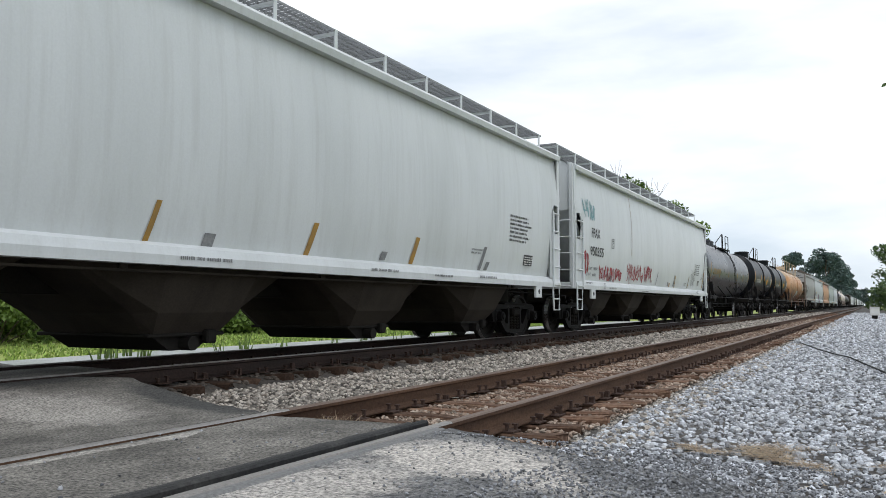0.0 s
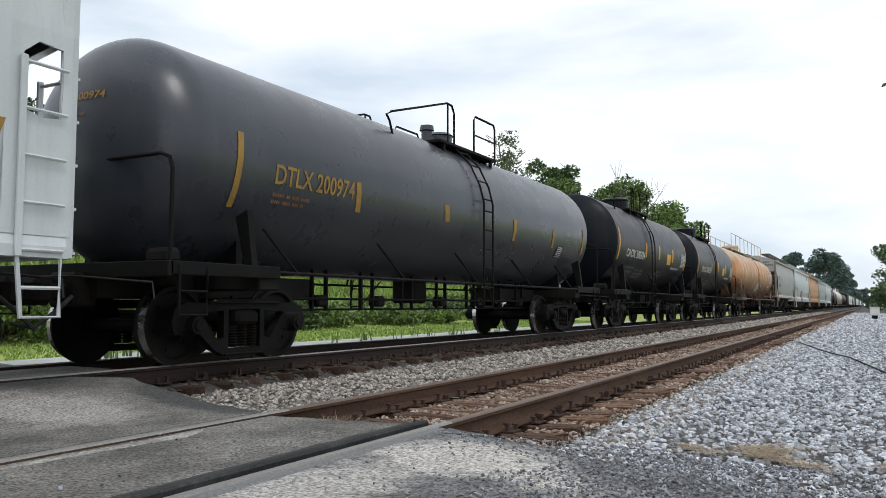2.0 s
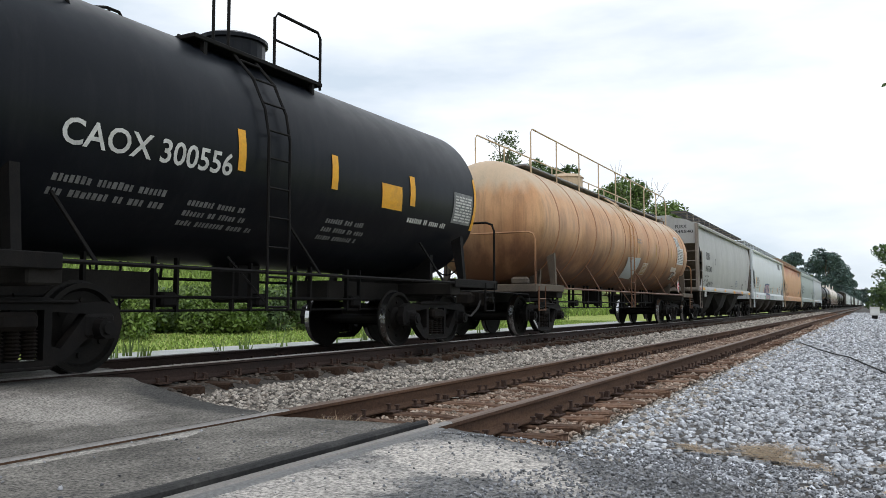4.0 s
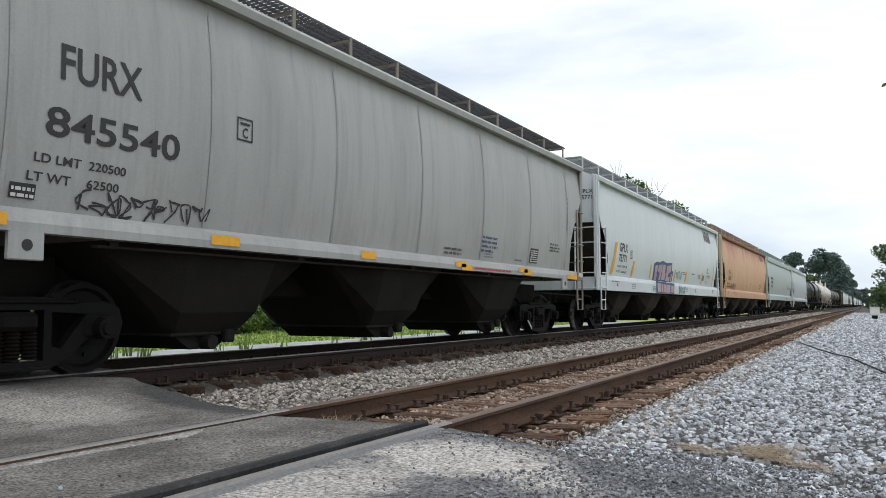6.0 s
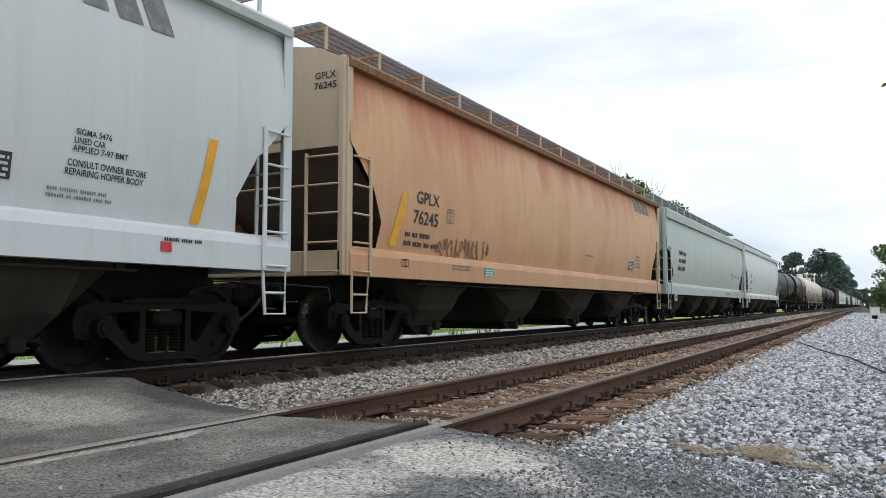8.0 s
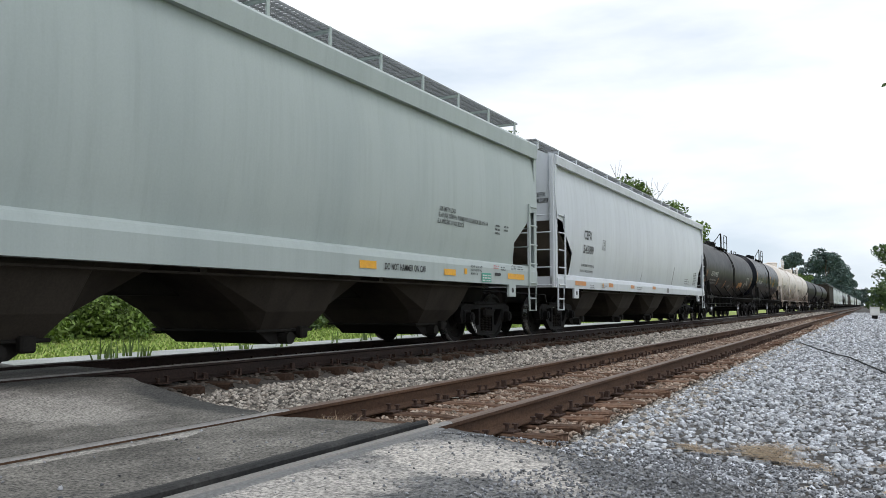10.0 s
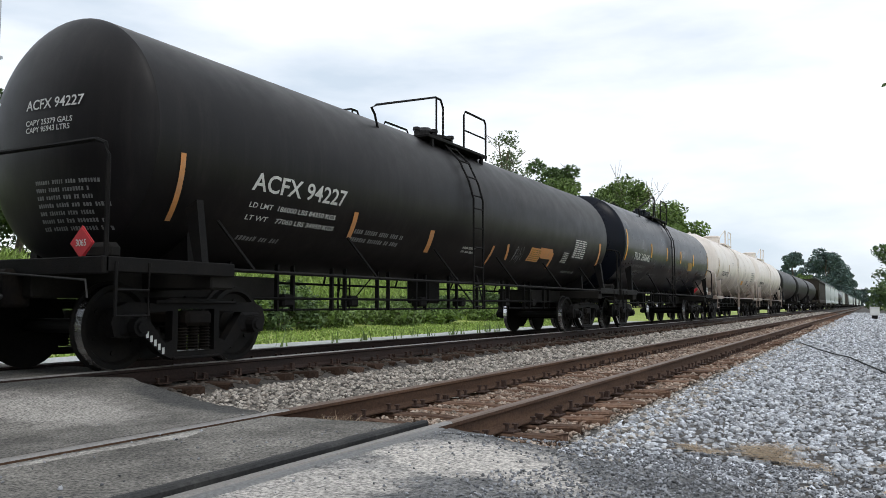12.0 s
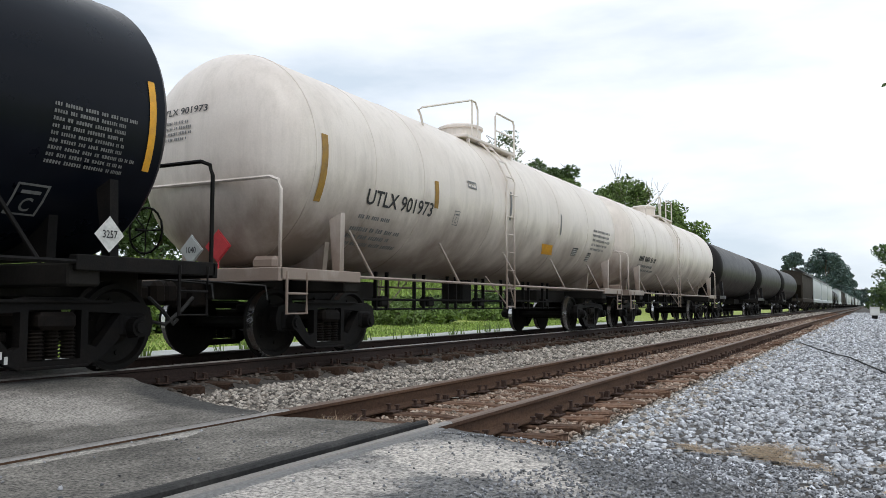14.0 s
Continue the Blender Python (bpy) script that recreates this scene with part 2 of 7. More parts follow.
M["t_grey"] = surface("worn_blue_black_paint", (0.036, 0.040, 0.050), 0.30, second=(0.050, 0.055, 0.066), scale=0.8, stretch=(1, 0.5, 1), grain=0.08, bump=0.03, streak=((0.10, 0.10, 0.10), 0.25))
M["t_black"] = surface("black_tank_paint", spec=0.15, color=(0.006, 0.0075, 0.011), rough=0.36, second=(0.010, 0.012, 0.016), scale=0.8, grain=0.08, bump=0.03, streak=((0.028, 0.028, 0.03), 0.35))
M["t_brown"] = surface("brown_black_tank_paint", spec=0.17, color=(0.009, 0.008, 0.0085), rough=0.42, second=(0.014, 0.012, 0.012), scale=0.8, grain=0.08, bump=0.03, streak=((0.035, 0.03, 0.028), 0.4))
M["t_gloss"] = surface("glossy_black_tank_paint", (0.004, 0.0055, 0.010), 0.30, spec=0.14, second=(0.007, 0.009, 0.016), scale=0.8, grain=0.05, bump=0.02)
# Brown low down is dirt plus belly shade, both put into the colour.
M["t_white"] = surface("white_tank_paint", (0.76, 0.69, 0.635), 0.4, second=(0.66, 0.585, 0.53), scale=0.7, grain=0.04, bump=0.02, streak=((0.42, 0.37, 0.32), 0.4), soil_shade=((0.19, 0.135, 0.105), 2.5, 0.9))
# Belly dirt is deepened to shade it; drip lays a paler tone on top.
M["t_orange"] = surface("rust_streaked_orange_paint", (0.61, 0.345, 0.175), 0.5, second=(0.50, 0.24, 0.10), scale=0.9, stretch=(1, 1, 0.3), mix=(0.4, 0.65), grain=0.07, bump=0.04, streak=((0.20, 0.115, 0.06), 0.75), soil_shade=((0.10, 0.040, 0.018), 2.75, 0.95), drip=((0.54, 0.45, 0.33), 3.4, 0.5, 0.7))
M["rust_seam"] = surface("rusty_weld_seam", (0.34, 0.15, 0.07), 0.7, second=(0.28, 0.13, 0.065), scale=3, grain=0.15, bump=0.1)
M["t_primer"] = surface("grey_primer_patch", (0.42, 0.44, 0.44), 0.6, grain=0.06, bump=0.02)
# Underframe paints are darkened to hold the shade beneath the cars.
M["u_dark"] = surface("sooty_shaded_underframe_paint", spec=0.18, color=(0.018, 0.016, 0.014), rough=0.8, second=(0.010, 0.009, 0.008), scale=1.5, grain=0.2, bump=0.15)
M["u_tan"] = surface("dusty_brown_shaded_paint", spec=0.18, color=(0.045, 0.037, 0.030), rough=0.8, second=(0.022, 0.018, 0.015), scale=1.2, stretch=(1, 1, 0.5), grain=0.15, bump=0.1)
M["grate"] = surface("galvanised_grating", (0.27, 0.275, 0.28), 0.55, 0.5, grain=0.15)
M["dark_grate"] = surface("dull_dark_grating", (0.09, 0.09, 0.095), 0.7, 0.3, grain=0.15)
M["rust_grate"] = surface("rusty_grating", (0.22, 0.15, 0.11), 0.8, 0.1, grain=0.2)
M["bark"] = surface("grey_brown_bark", (0.12, 0.095, 0.075), 0.95, second=(0.2, 0.17, 0.14), scale=3, stretch=(3, 3, 0.5), grain=0.3, bump=1.0, bump_scale=12)


def leaf_material(name, a, b):
    m = surface(name, a, 0.7, second=b, scale=0.9, mix=(0.35, 0.65), grain=0.3, grain_scale=6, bump=0, coords="World", per_piece=-0.4)
    m.node_tree.nodes["Principled BSDF"].inputs["Transmission Weight"].default_value = 0.0
    return m


M["leaf_dark"] = leaf_material("dark_leaves", (0.055, 0.095, 0.03), (0.085, 0.135, 0.04))
M["leaf_mid"] = leaf_material("green_leaves", (0.085, 0.14, 0.03), (0.13, 0.19, 0.05))
M["leaf_pale"] = leaf_material("pale_leaves", (0.14, 0.18, 0.09), (0.10, 0.13, 0.07))
M["leaf_bright"] = leaf_material("bright_leaves", (0.15, 0.22, 0.045), (0.10, 0.17, 0.035))
# Distance haze is mixed into this leaf colour: bluer and lighter.
M["leaf_hazed"] = leaf_material("hazed_distant_leaves", (0.060, 0.100, 0.092), (0.085, 0.130, 0.120))
M["grimy_tan"] = surface("grimy_tan_end_paint", (0.24, 0.205, 0.175), 0.6, second=(0.15, 0.12, 0.10), scale=2, stretch=(1, 1, 0.4), grain=0.12, bump=0.05)
M["pale_tan"] = surface("faded_tan_end_paint", (0.50, 0.40, 0.29), 0.55, second=(0.40, 0.29, 0.19), scale=1.2, stretch=(1, 1, 0.4), grain=0.06, bump=0.04)
# Darker body tone that paints the shade along the side seams.
M["tan_seam"] = surface("shaded_tan_seam", (0.30, 0.30, 0.29), 0.5, second=(0.36, 0.36, 0.35), scale=2, grain=0.08, bump=0)
# Dark ballast, with the shade beneath the train added to its colour.
M["dark_stone"] = surface("dark_shaded_ballast_stone", spec=0.18, color=(0.07, 0.058, 0.048), rough=0.9, second=(0.12, 0.10, 0.085), scale=1.0, grain=0.25, bump=0.3, coords="World", per_piece=-0.4)
M["brown_stone"] = surface("rust_dusted_stone", (0.21, 0.14, 0.10), 0.9, second=(0.46, 0.39, 0.32), scale=8.0, grain=0.25, bump=0.3, coords="World", per_piece=-0.45)
M["blade"] = leaf_material("grass_blades", (0.25, 0.34, 0.075), (0.18, 0.27, 0.055))
M["cabinet"] = surface("white_cabinet_paint", (0.7, 0.7, 0.68), 0.5, grain=0.05, bump=0)
# Brown dirt, darkened further for the shade on down-facing slope sheets.
M["grime_shade"] = surface("brown_grime_and_shade", (0.10, 0.078, 0.058), 0.85, second=(0.06, 0.048, 0.038), scale=1.5, grain=0.2, bump=0.1)
M["rusty_head"] = surface("dull_rusty_rail_head", (0.15, 0.105, 0.08), 0.6, second=(0.10, 0.06, 0.04), scale=1.5, stretch=(6, 0.2, 1), grain=0.2, coords="World")


# ---- mesh helpers ----
def part(name, bm, material, parent, label="", smooth=False, kind=""):
    """Links a bmesh as one mesh object under a thing, a part or (parent None) on its own."""
    me = bpy.data.meshes.new(name)
    bmesh.ops.recalc_face_normals(bm, faces=bm.faces[:])
    bm.to_mesh(me)
    bm.free()
    if smooth:
        me.polygons.foreach_set("use_smooth", [True] * len(me.polygons))
    return linked(name, me, material, parent, label, kind)


def linked(name, me, material, parent, label="", kind="", m=None):
    if material and not me.materials:
        me.materials.append(material)
    ob = new(name, me)
    ob.parent = parent
    if m is not None:
        ob.matrix_basis = m
    return tagged(ob, label=label, kind=kind)


def box(bm, x0, x1, y0, y1, z0, z1, bevel=0.0):
    x0, x1, y0, y1, z0, z1 = min(x0, x1), max(x0, x1), min(y0, y1), max(y0, y1), min(z0, z1), max(z0, z1)
    v = [bm.verts.new(q) for q in ((x0, y0, z0), (x1, y0, z0), (x1, y1, z0), (x0, y1, z0), (x0, y0, z1), (x1, y0, z1), (x1, y1, z1), (x0, y1, z1))]
    for a in ((3, 2, 1, 0), (4, 5, 6, 7), (0, 1, 5, 4), (1, 2, 6, 5), (2, 3, 7, 6), (3, 0, 4, 7)):
        bm.faces.new([v[k] for k in a])
    if bevel:
        edges = {e for q in v for e in q.link_edges}
        bmesh.ops.bevel(bm, geom=list(edges), offset=bevel, segments=1, affect="EDGES")


def tube(bm, points, r, n=6):
    """A round bar along a line of points."""
    pts = [Vector(q) for q in points]
    rings = []
    for i, q in enumerate(pts):
        d = ((pts[min(i + 1, len(pts) - 1)] - pts[max(i - 1, 0)])).normalized()
        s = d.cross(Vector((0, 0, 1)) if abs(d.z) < 0.9 else Vector((0, 1, 0))).normalized()
        u = s.cross(d)
        rings.append([bm.verts.new(q + r * (math.cos(a) * s + math.sin(a) * u)) for a in [2 * math.pi * k / n for k in range(n)]])
    for a, b in zip(rings, rings[1:]):
        for k in range(n):
            bm.faces.new((a[k], a[(k + 1) % n], b[(k + 1) % n], b[k]))
    bm.faces.new(rings[0]), bm.faces.new(rings[-1][::-1])


def prism(bm, outline, axis, lo, hi):
    """A flat outline (two coordinates) thickened along axis 0, 1 or 2."""
    def at(q, v):
        c = list(q)
        c.insert(axis, v)
        return bm.verts.new(c)
    a, b = [at(q, lo) for q in outline], [at(q, hi) for q in outline]
    n = len(outline)
    bm.faces.new(a), bm.faces.new(b[::-1])
    for k in range(n):
        bm.faces.new((a[k], b[k], b[(k + 1) % n], a[(k + 1) % n]))


def lathe_y(bm, outline, cx, cz, n=48):
    """Turns (y, radius) round a line along y; a radius of 0 closes the end."""
    rings = []
    for y, r in outline:
        if r < 1e-6:
            rings.append([bm.verts.new((cx, y, cz))])
        else:
            rings.append([bm.verts.new((cx + r * math.cos(a), y, cz + r * math.sin(a))) for a in [2 * math.pi * k / n for k in range(n)]])
    for a, b in zip(rings, rings[1:]):
        for k in range(n):
            j = (k + 1) % n
            if len(a) == 1:
                bm.faces.new((a[0], b[k], b[j]))
            elif len(b) == 1:
                bm.faces.new((a[k], b[0], a[j]))
            else:
                bm.faces.new((a[k], b[k], b[j], a[j]))


def lathe_z(bm, outline, cx, cy, n=20):
    rings = [[bm.verts.new((cx + r * math.cos(2 * math.pi * k / n), cy + r * math.sin(2 * math.pi * k / n), z)) for k in range(n)] for r, z in outline]
    for a, b in zip(rings, rings[1:]):
        for k in range(n):
            bm.faces.new((a[k], a[(k + 1) % n], b[(k + 1) % n], b[k]))
    bm.faces.new(rings[0][::-1]), bm.faces.new(rings[-1])


# ---- ground ----
def ground_height(x, y):
    """Cross-section of the place: shoulder, near track, ballast, far track, ditch, field."""
    prof = ((-4000, 6.0), (-60, 5.2), (-38, 2.9), (-30, 1.0), (-25, -0.20), (-21, -0.35), (-14.5, -0.36), (-11.6, -0.28), (-9.9, -0.05), (-9.3, -0.035), (-6.75, -0.05),
            (-6.45, -0.13), (-5.5, -0.19), (-5.0, -0.22), (-4.75, -0.265), (-2.3, -0.265), (-1.9, -0.235), (-1.3, -0.26), (1.5, -0.30), (6, -0.45), (4000, -0.5))
    for (a, za), (b, zb) in zip(prof, prof[1:]):
        if a <= x <= b:
            return za + (zb - za) * (x - a) / (b - a)
    return 0.0


def build_ground():
    xs = [-3000, -800, -300, -120, -80, -60, -50, -38, -33, -30, -27, -25, -21, -18, -16, -14.5, -13, -11.6, -10.6, -9.9, -9.3, -6.75, -6.45, -5.9, -5.5, -5.0, -4.75, -4.5, -3.6, -2.7, -2.3, -1.9, -1.6, -1.3, -0.6, 0.2, 1.5, 3, 6, 15, 60, 300, 3000]
    ys = [-3000, -300, -60, -20, -8, -4, 0, 3, 4.2, 5.0, 5.8, 6.6, 7.4, 8.2, 9, 10, 12, 14, 17, 20, 25, 30, 40, 60, 90, 140, 220, 400, 900, 3000]
    bm = bmesh.new()
    grid = [[bm.verts.new((x, y, ground_height(x, y) + (0.012 * noise.noise(Vector((x * 1.7, y * 1.7, 0))) if -12 < x < 3 else 0.0) - (0.25 if (y < 5.0 and -10.6 < x < 1.6) else 0.0))) for y in ys] for x in xs]
    for i in range(len(xs) - 1):
        for j in range(len(ys) - 1):
            f = bm.faces.new((grid[i][j], grid[i + 1][j], grid[i + 1][j + 1], grid[i][j + 1]))
            xm = (xs[i] + xs[i + 1]) / 2
            f.material_index = 1 if (xm < -12.5 or xm > 3) else 0
    g = part("ground", bm, M["earth"], None, "grey-brown ballast bed running out into green field", kind="structure")
    g.data.materials.append(M["grass_ground"])
    tagged(g, category="ground")
    bm = bmesh.new()
    vs = []
    for k in range(25):
        y = -40 + k * 4.2
        w = 0.35 * math.sin(k * 1.3)
        vs.append((bm.verts.new((-14.6 + 0.3 * w, y, -0.335)), bm.verts.new((-16.3 + w * 0.6 - max(0, y - 20) * 0.02, y, -0.325))))
    for a, b in zip(vs, vs[1:]):
        bm.faces.new((a[0], b[0], b[1], a[1]))
    tagged(part("gravel_lane", bm, M["pale_lane"], None, "pale wet gravel lane beyond the tracks", kind="structure"), category="lane")


def build_road():
    """Asphalt crossing panels, with gaps along the rails."""
    def slab(name, outline, top, mat, label):
        bm = bmesh.new()
        prism(bm, outline, 2, -0.32, top)
        bmesh.ops.triangulate(bm, faces=[f for f in bm.faces if len(f.verts) > 4])
        return tagged(part(name, bm, mat, None, label, kind="structure"), category="road")

    def edge(x0, x1, y0, y1, n, rough=0.07):
        return [(x0 + (x1 - x0) * k / n, y0 + (y1 - y0) * k / n + rough * noise.noise(Vector((k * 0.9, x0, 3.1)))) for k in range(n + 1)]

    a_in, a_out, b_in, b_out = NEAR_A + 0.10, NEAR_A - 0.065, NEAR_B - 0.20, NEAR_B + 0.13
    far = slab("road_far_side", [(-6.985, -60), (a_out, -60)] + edge(a_out, -5.3, 5.08, 5.38, 8) + edge(-5.45, -6.55, 5.44, 5.68, 8) + edge(-6.66, -6.985, 5.62, 5.30, 3), -0.004, M["far_asphalt"], "worn grey asphalt road rising to the far track")
    bm = bmesh.new()
    bm.from_mesh(far.data)
    for x in (-5.1, -5.6, -6.1, -6.6):
        bmesh.ops.bisect_plane(bm, geom=bm.verts[:] + bm.edges[:] + bm.faces[:], plane_co=(x, 0, 0), plane_no=(1, 0, 0))
    for v in bm.verts:
        if v.co.z > -0.2:
            q = min(max((-5.1 - v.co.x) / 1.885, 0), 1)
            v.co.z += 0.152 * q * q * (3 - 2 * q)
    bm.to_mesh(far.data)
    bm.free()
    slab("road_between_rails", [(a_in, -60), (b_in - 0.03, -60)] + edge(b_in - 0.03, a_in, 5.12, 4.98, 8), -0.012, M["asphalt"], "worn grey asphalt filling between the rails")
    slab("road_near_side", [(b_out, -60), (30, -60), (30, 3.2)] + edge(6, -0.5, 3.6, 4.05, 10, 0.15) + edge(-0.6, -1.6, 4.15, 4.55, 6, 0.12) + edge(-1.7, b_out, 4.62, 5.08, 6), -0.010, M["near_asphalt"], "worn grey asphalt road with pale patches beside the track")
    slab("road_beyond", [(-60, -60), (-9.35, -60)] + edge(-9.35, -11.5, 6.4, 7.0, 6) + [(-20, 7.4), (-60, 7.4)], 0.10, M["asphalt"], "grey asphalt road beyond the tracks")
    slab("road_far_gauge", [(-8.50, -60), (-7.24, -60), (-7.24, 6.35), (-8.50, 6.45)], 0.13, M["asphalt"], "dark asphalt between the far rails")
    # dusty strip, tar seam and the rubber strip beside the rail
    bm = bmesh.new()
    prism(bm, [(a_in + 0.02, -8), (a_in + 0.17, -8), (a_in + 0.13, 3.2), (a_in + 0.2, 3.9), (a_in + 0.06, 4.3)], 2, -0.02, -0.008)
    part("road_patch", bm, M["pale_asphalt"], bpy.data.objects["road_between_rails"], "pale dusty strip along the rail")
    bm = bmesh.new()
    out = [(b_in - 0.02, -8.0)] + [(b_in - 0.02, 5.15)] + [(b_in - 0.05 - 0.06 * abs(noise.noise(Vector((0, y * 4, 0)))), y) for y in [5.15 - 0.15 * k for k in range(60)]] + [(b_in - 0.05, -8.0)]
    prism(bm, out, 2, -0.03, -0.004)
    part("tar_seam", bm, M["tar"], bpy.data.objects["road_between_rails"], "black crumbling tar seam")
    bm = bmesh.new()
    box(bm, b_in - 0.005, b_in + 0.062, -20, 5.26, -0.15, 0.004, 0.012)
    ob = part("flange_strip", bm, M["rubber"], None, "black worn rubber filler strip along the crossing rail", kind="structure")
    tagged(ob, category="strip")
    bm = bmesh.new()
    box(bm, b_in + 0.065, NEAR_B - 0.039, -20, 5.20, -0.2, -0.045, 0.006)
    tagged(part("flange_filler", bm, M["rubber"], None, "black rubber flangeway filler in the crossing", kind="structure"), category="strip")
    bm = bmesh.new()
    box(bm, NEAR_B + 0.042, NEAR_B + 0.125, -20, 5.02, -0.15, -0.003, 0.008)
    tagged(part("guard_strip", bm, M["crossing_grey"], None, "grey worn steel strip outside the crossing rail", kind="structure"), category="strip")


RAIL_PROFILE = ((-0.075, -0.185), (0.075, -0.185), (0.075, -0.172), (0.02, -0.155), (0.012, -0.14), (0.012, -0.05), (0.036, -0.038), (0.037, -0.012), (0.028, 0.0), (-0.028, 0.0), (-0.037, -0.012), (-0.036, -0.038), (-0.012, -0.05), (-0.012, -0.14), (-0.02, -0.155), (-0.075, -0.172))


def build_track(name, centre, top, ties_from, label, side, tie_mat, tie_len, head="rail_head"):
    track = tagged(new(name), label, "railway track", kind="structure")
    pieces = ((-60, 5.3, "rail_head"), (5.303, 30, head), (30.004, 1120, head))
    for gx, (y0, y1, top_mat) in [(g, q) for g in (-0.7525, 0.7525) for q in pieces]:
        bm = bmesh.new()
        rings = [[bm.verts.new((centre + gx + px, y, top + pz)) for px, pz in RAIL_PROFILE] for y in (y0, y1)]
        n = len(RAIL_PROFILE)
        for k in range(n):
            f = bm.faces.new((rings[0][k], rings[0][(k + 1) % n], rings[1][(k + 1) % n], rings[1][k]))
            f.material_index = 1 if k in (7, 8, 9) else 0
        bm.faces.new(rings[0][::-1]), bm.faces.new(rings[1])
        ob = part("rail", bm, M[side], track, "")
        ob.data.materials.append(M[top_mat])
    rnd = random.Random(name)
    meshes = []
    for v in range(4):
        bm = bmesh.new()
        x = -tie_len / 2
        segs = 7
        rings = []
        for k in range(segs + 1):
            px = x + tie_len * k / segs
            w, hgt = 0.098 + rnd.uniform(-0.022, 0.018), rnd.uniform(-0.028, 0.006)
            rings.append([bm.verts.new((px + (rnd.uniform(-0.10, 0.06) if k in (0, segs) else 0), py, pz)) for py, pz in ((-w, -0.17), (w, -0.17), (w, hgt - 0.018), (w - 0.02, hgt), (-w + 0.02, hgt), (-w, hgt - 0.018))])
        for a, b in zip(rings, rings[1:]):
            for k in range(6):
                bm.faces.new((a[k], a[(k + 1) % 6], b[(k + 1) % 6], b[k]))
        bm.faces.new(rings[0]), bm.faces.new(rings[-1][::-1])
        bmesh.ops.recalc_face_normals(bm, faces=bm.faces[:])
        me = bpy.data.meshes.new("tie")
        bm.to_mesh(me)
        bm.free()
        me.materials.append(tie_mat)
        meshes.append(me)
    y, count = ties_from, 0
    while y < 118:
        linked("tie", meshes[rnd.randrange(4)], None, track, m=pose(centre + rnd.uniform(-0.05, 0.05), y, top - 0.180 + rnd.uniform(-0.025, 0.004), 0, rnd.uniform(-0.6, 0.6), rnd.uniform(-2.2, 2.2)))
        if y < 45:
            for gx in (-0.7525, 0.7525):
                bm = SPIKES
                box(bm, centre + gx - 0.17, centre + gx + 0.17, y - 0.09, y + 0.09, top - 0.188, top - 0.176)
                for sx, sy in ((-0.10, 0.05), (0.10, -0.05), (-0.135, -0.05), (0.135, 0.05)):
                    z1 = top - 0.14 + rnd.uniform(-0.012, 0.03)
                    box(bm, centre + gx + sx - 0.013, centre + gx + sx + 0.013, y + sy - 0.012, y + sy + 0.012, top - 0.19, z1)
                    box(bm, centre + gx + sx - 0.026, centre + gx + sx + 0.02, y + sy - 0.018, y + sy + 0.018, z1, z1 + 0.016)
                    if rnd.random() < 0.2:
                        box(bm, centre + gx + sx * 0.75 - 0.03, centre + gx + sx * 0.75 + 0.03, y + 0.115, y + 0.15, top - 0.19, top - 0.12 + rnd.uniform(-0.02, 0.02))
        y += 0.545 + rnd.uniform(-0.05, 0.05)
    return track


SPIKES = bmesh.new()
build_ground()
build_road()
near_track = build_track("near_track", (NEAR_A + NEAR_B) / 2, 0.0, 5.62, "rusty siding track on weathered wooden ties", "rail_side", M["tie"], 2.6, "rusty_head")
far_track = build_track("far_track", TRACK_X, RAIL_Z, 5.95, "dark main track with the shade of the moving train in its colour", "dark_rail", M["dark_tie"], 2.6)
part("spike", SPIKES, M["spike"], near_track, "rusty spikes and tie plates", kind="stuff")


# ---- rolling stock ----
def text_verts(words, size, squeeze=1.0):
    """The outline of a line of lettering as a flat mesh: x along it, y up."""
    cu = bpy.data.curves.new("lettering", "FONT")
    cu.body, cu.size, cu.resolution_u = words, size / 0.69, 3
    cu.offset = size * 0.022
    ob = bpy.data.objects.new("lettering", cu)
    me = bpy.data.meshes.new_from_object(ob)
    vs, fs = [(v.co.x * squeeze, v.co.y) for v in me.vertices], [tuple(q.vertices) for q in me.polygons]
    bpy.data.objects.remove(ob)
    bpy.data.curves.remove(cu)
    bpy.data.meshes.remove(me)
    return vs, fs


def decal_mesh(name, verts, faces, place, material, parent, label=""):
    """Flat lettering or tape laid on a surface: place(u, v) gives the point just above it."""
    me = bpy.data.meshes.new(name)
    me.from_pydata([place(u, v) for u, v in verts], [], faces)
    return linked(name, me, material, parent, label)


def lettering(car, words, y, z, size, width, place, material, name="lettering"):
    vs, fs = text_verts(words, size)
    k = width / max(u for u, _ in vs)
    return decal_mesh(name, [(y + u * k, z + v) for u, v in vs], fs, place, material, car)


def on_end(u, v):
    """The upright sheet at a hopper's leading end."""
    return (u, 0.022, v)


def head_place(radius, zc, head, square):
    """A place just off a tank's leading head."""
    def place(u, v):
        q = min(math.hypot(u, v - zc) / radius, 0.995)
        return (u, -head * (1 - q ** 2.4) ** square - 0.012, v)
    return place


def plate_box(car, y, z, w, h, place, material):
    """A thin square outline with two bars and a letter in it."""
    e = w * 0.07
    tape(car, [(y, y + w, z, z + e, 0), (y, y + w, z + h - e, z + h, 0), (y, y + e, z + e, z + h - e, 0), (y + w - e, y + w, z + e, z + h - e, 0), (y + w * 0.2, y + w * 0.8, z + h * 0.70, z + h * 0.80, 0)], place, material, "plate_mark")
    lettering(car, "C", y + w * 0.33, z + h * 0.15, h * 0.42, w * 0.36, place, material, "plate_letter")


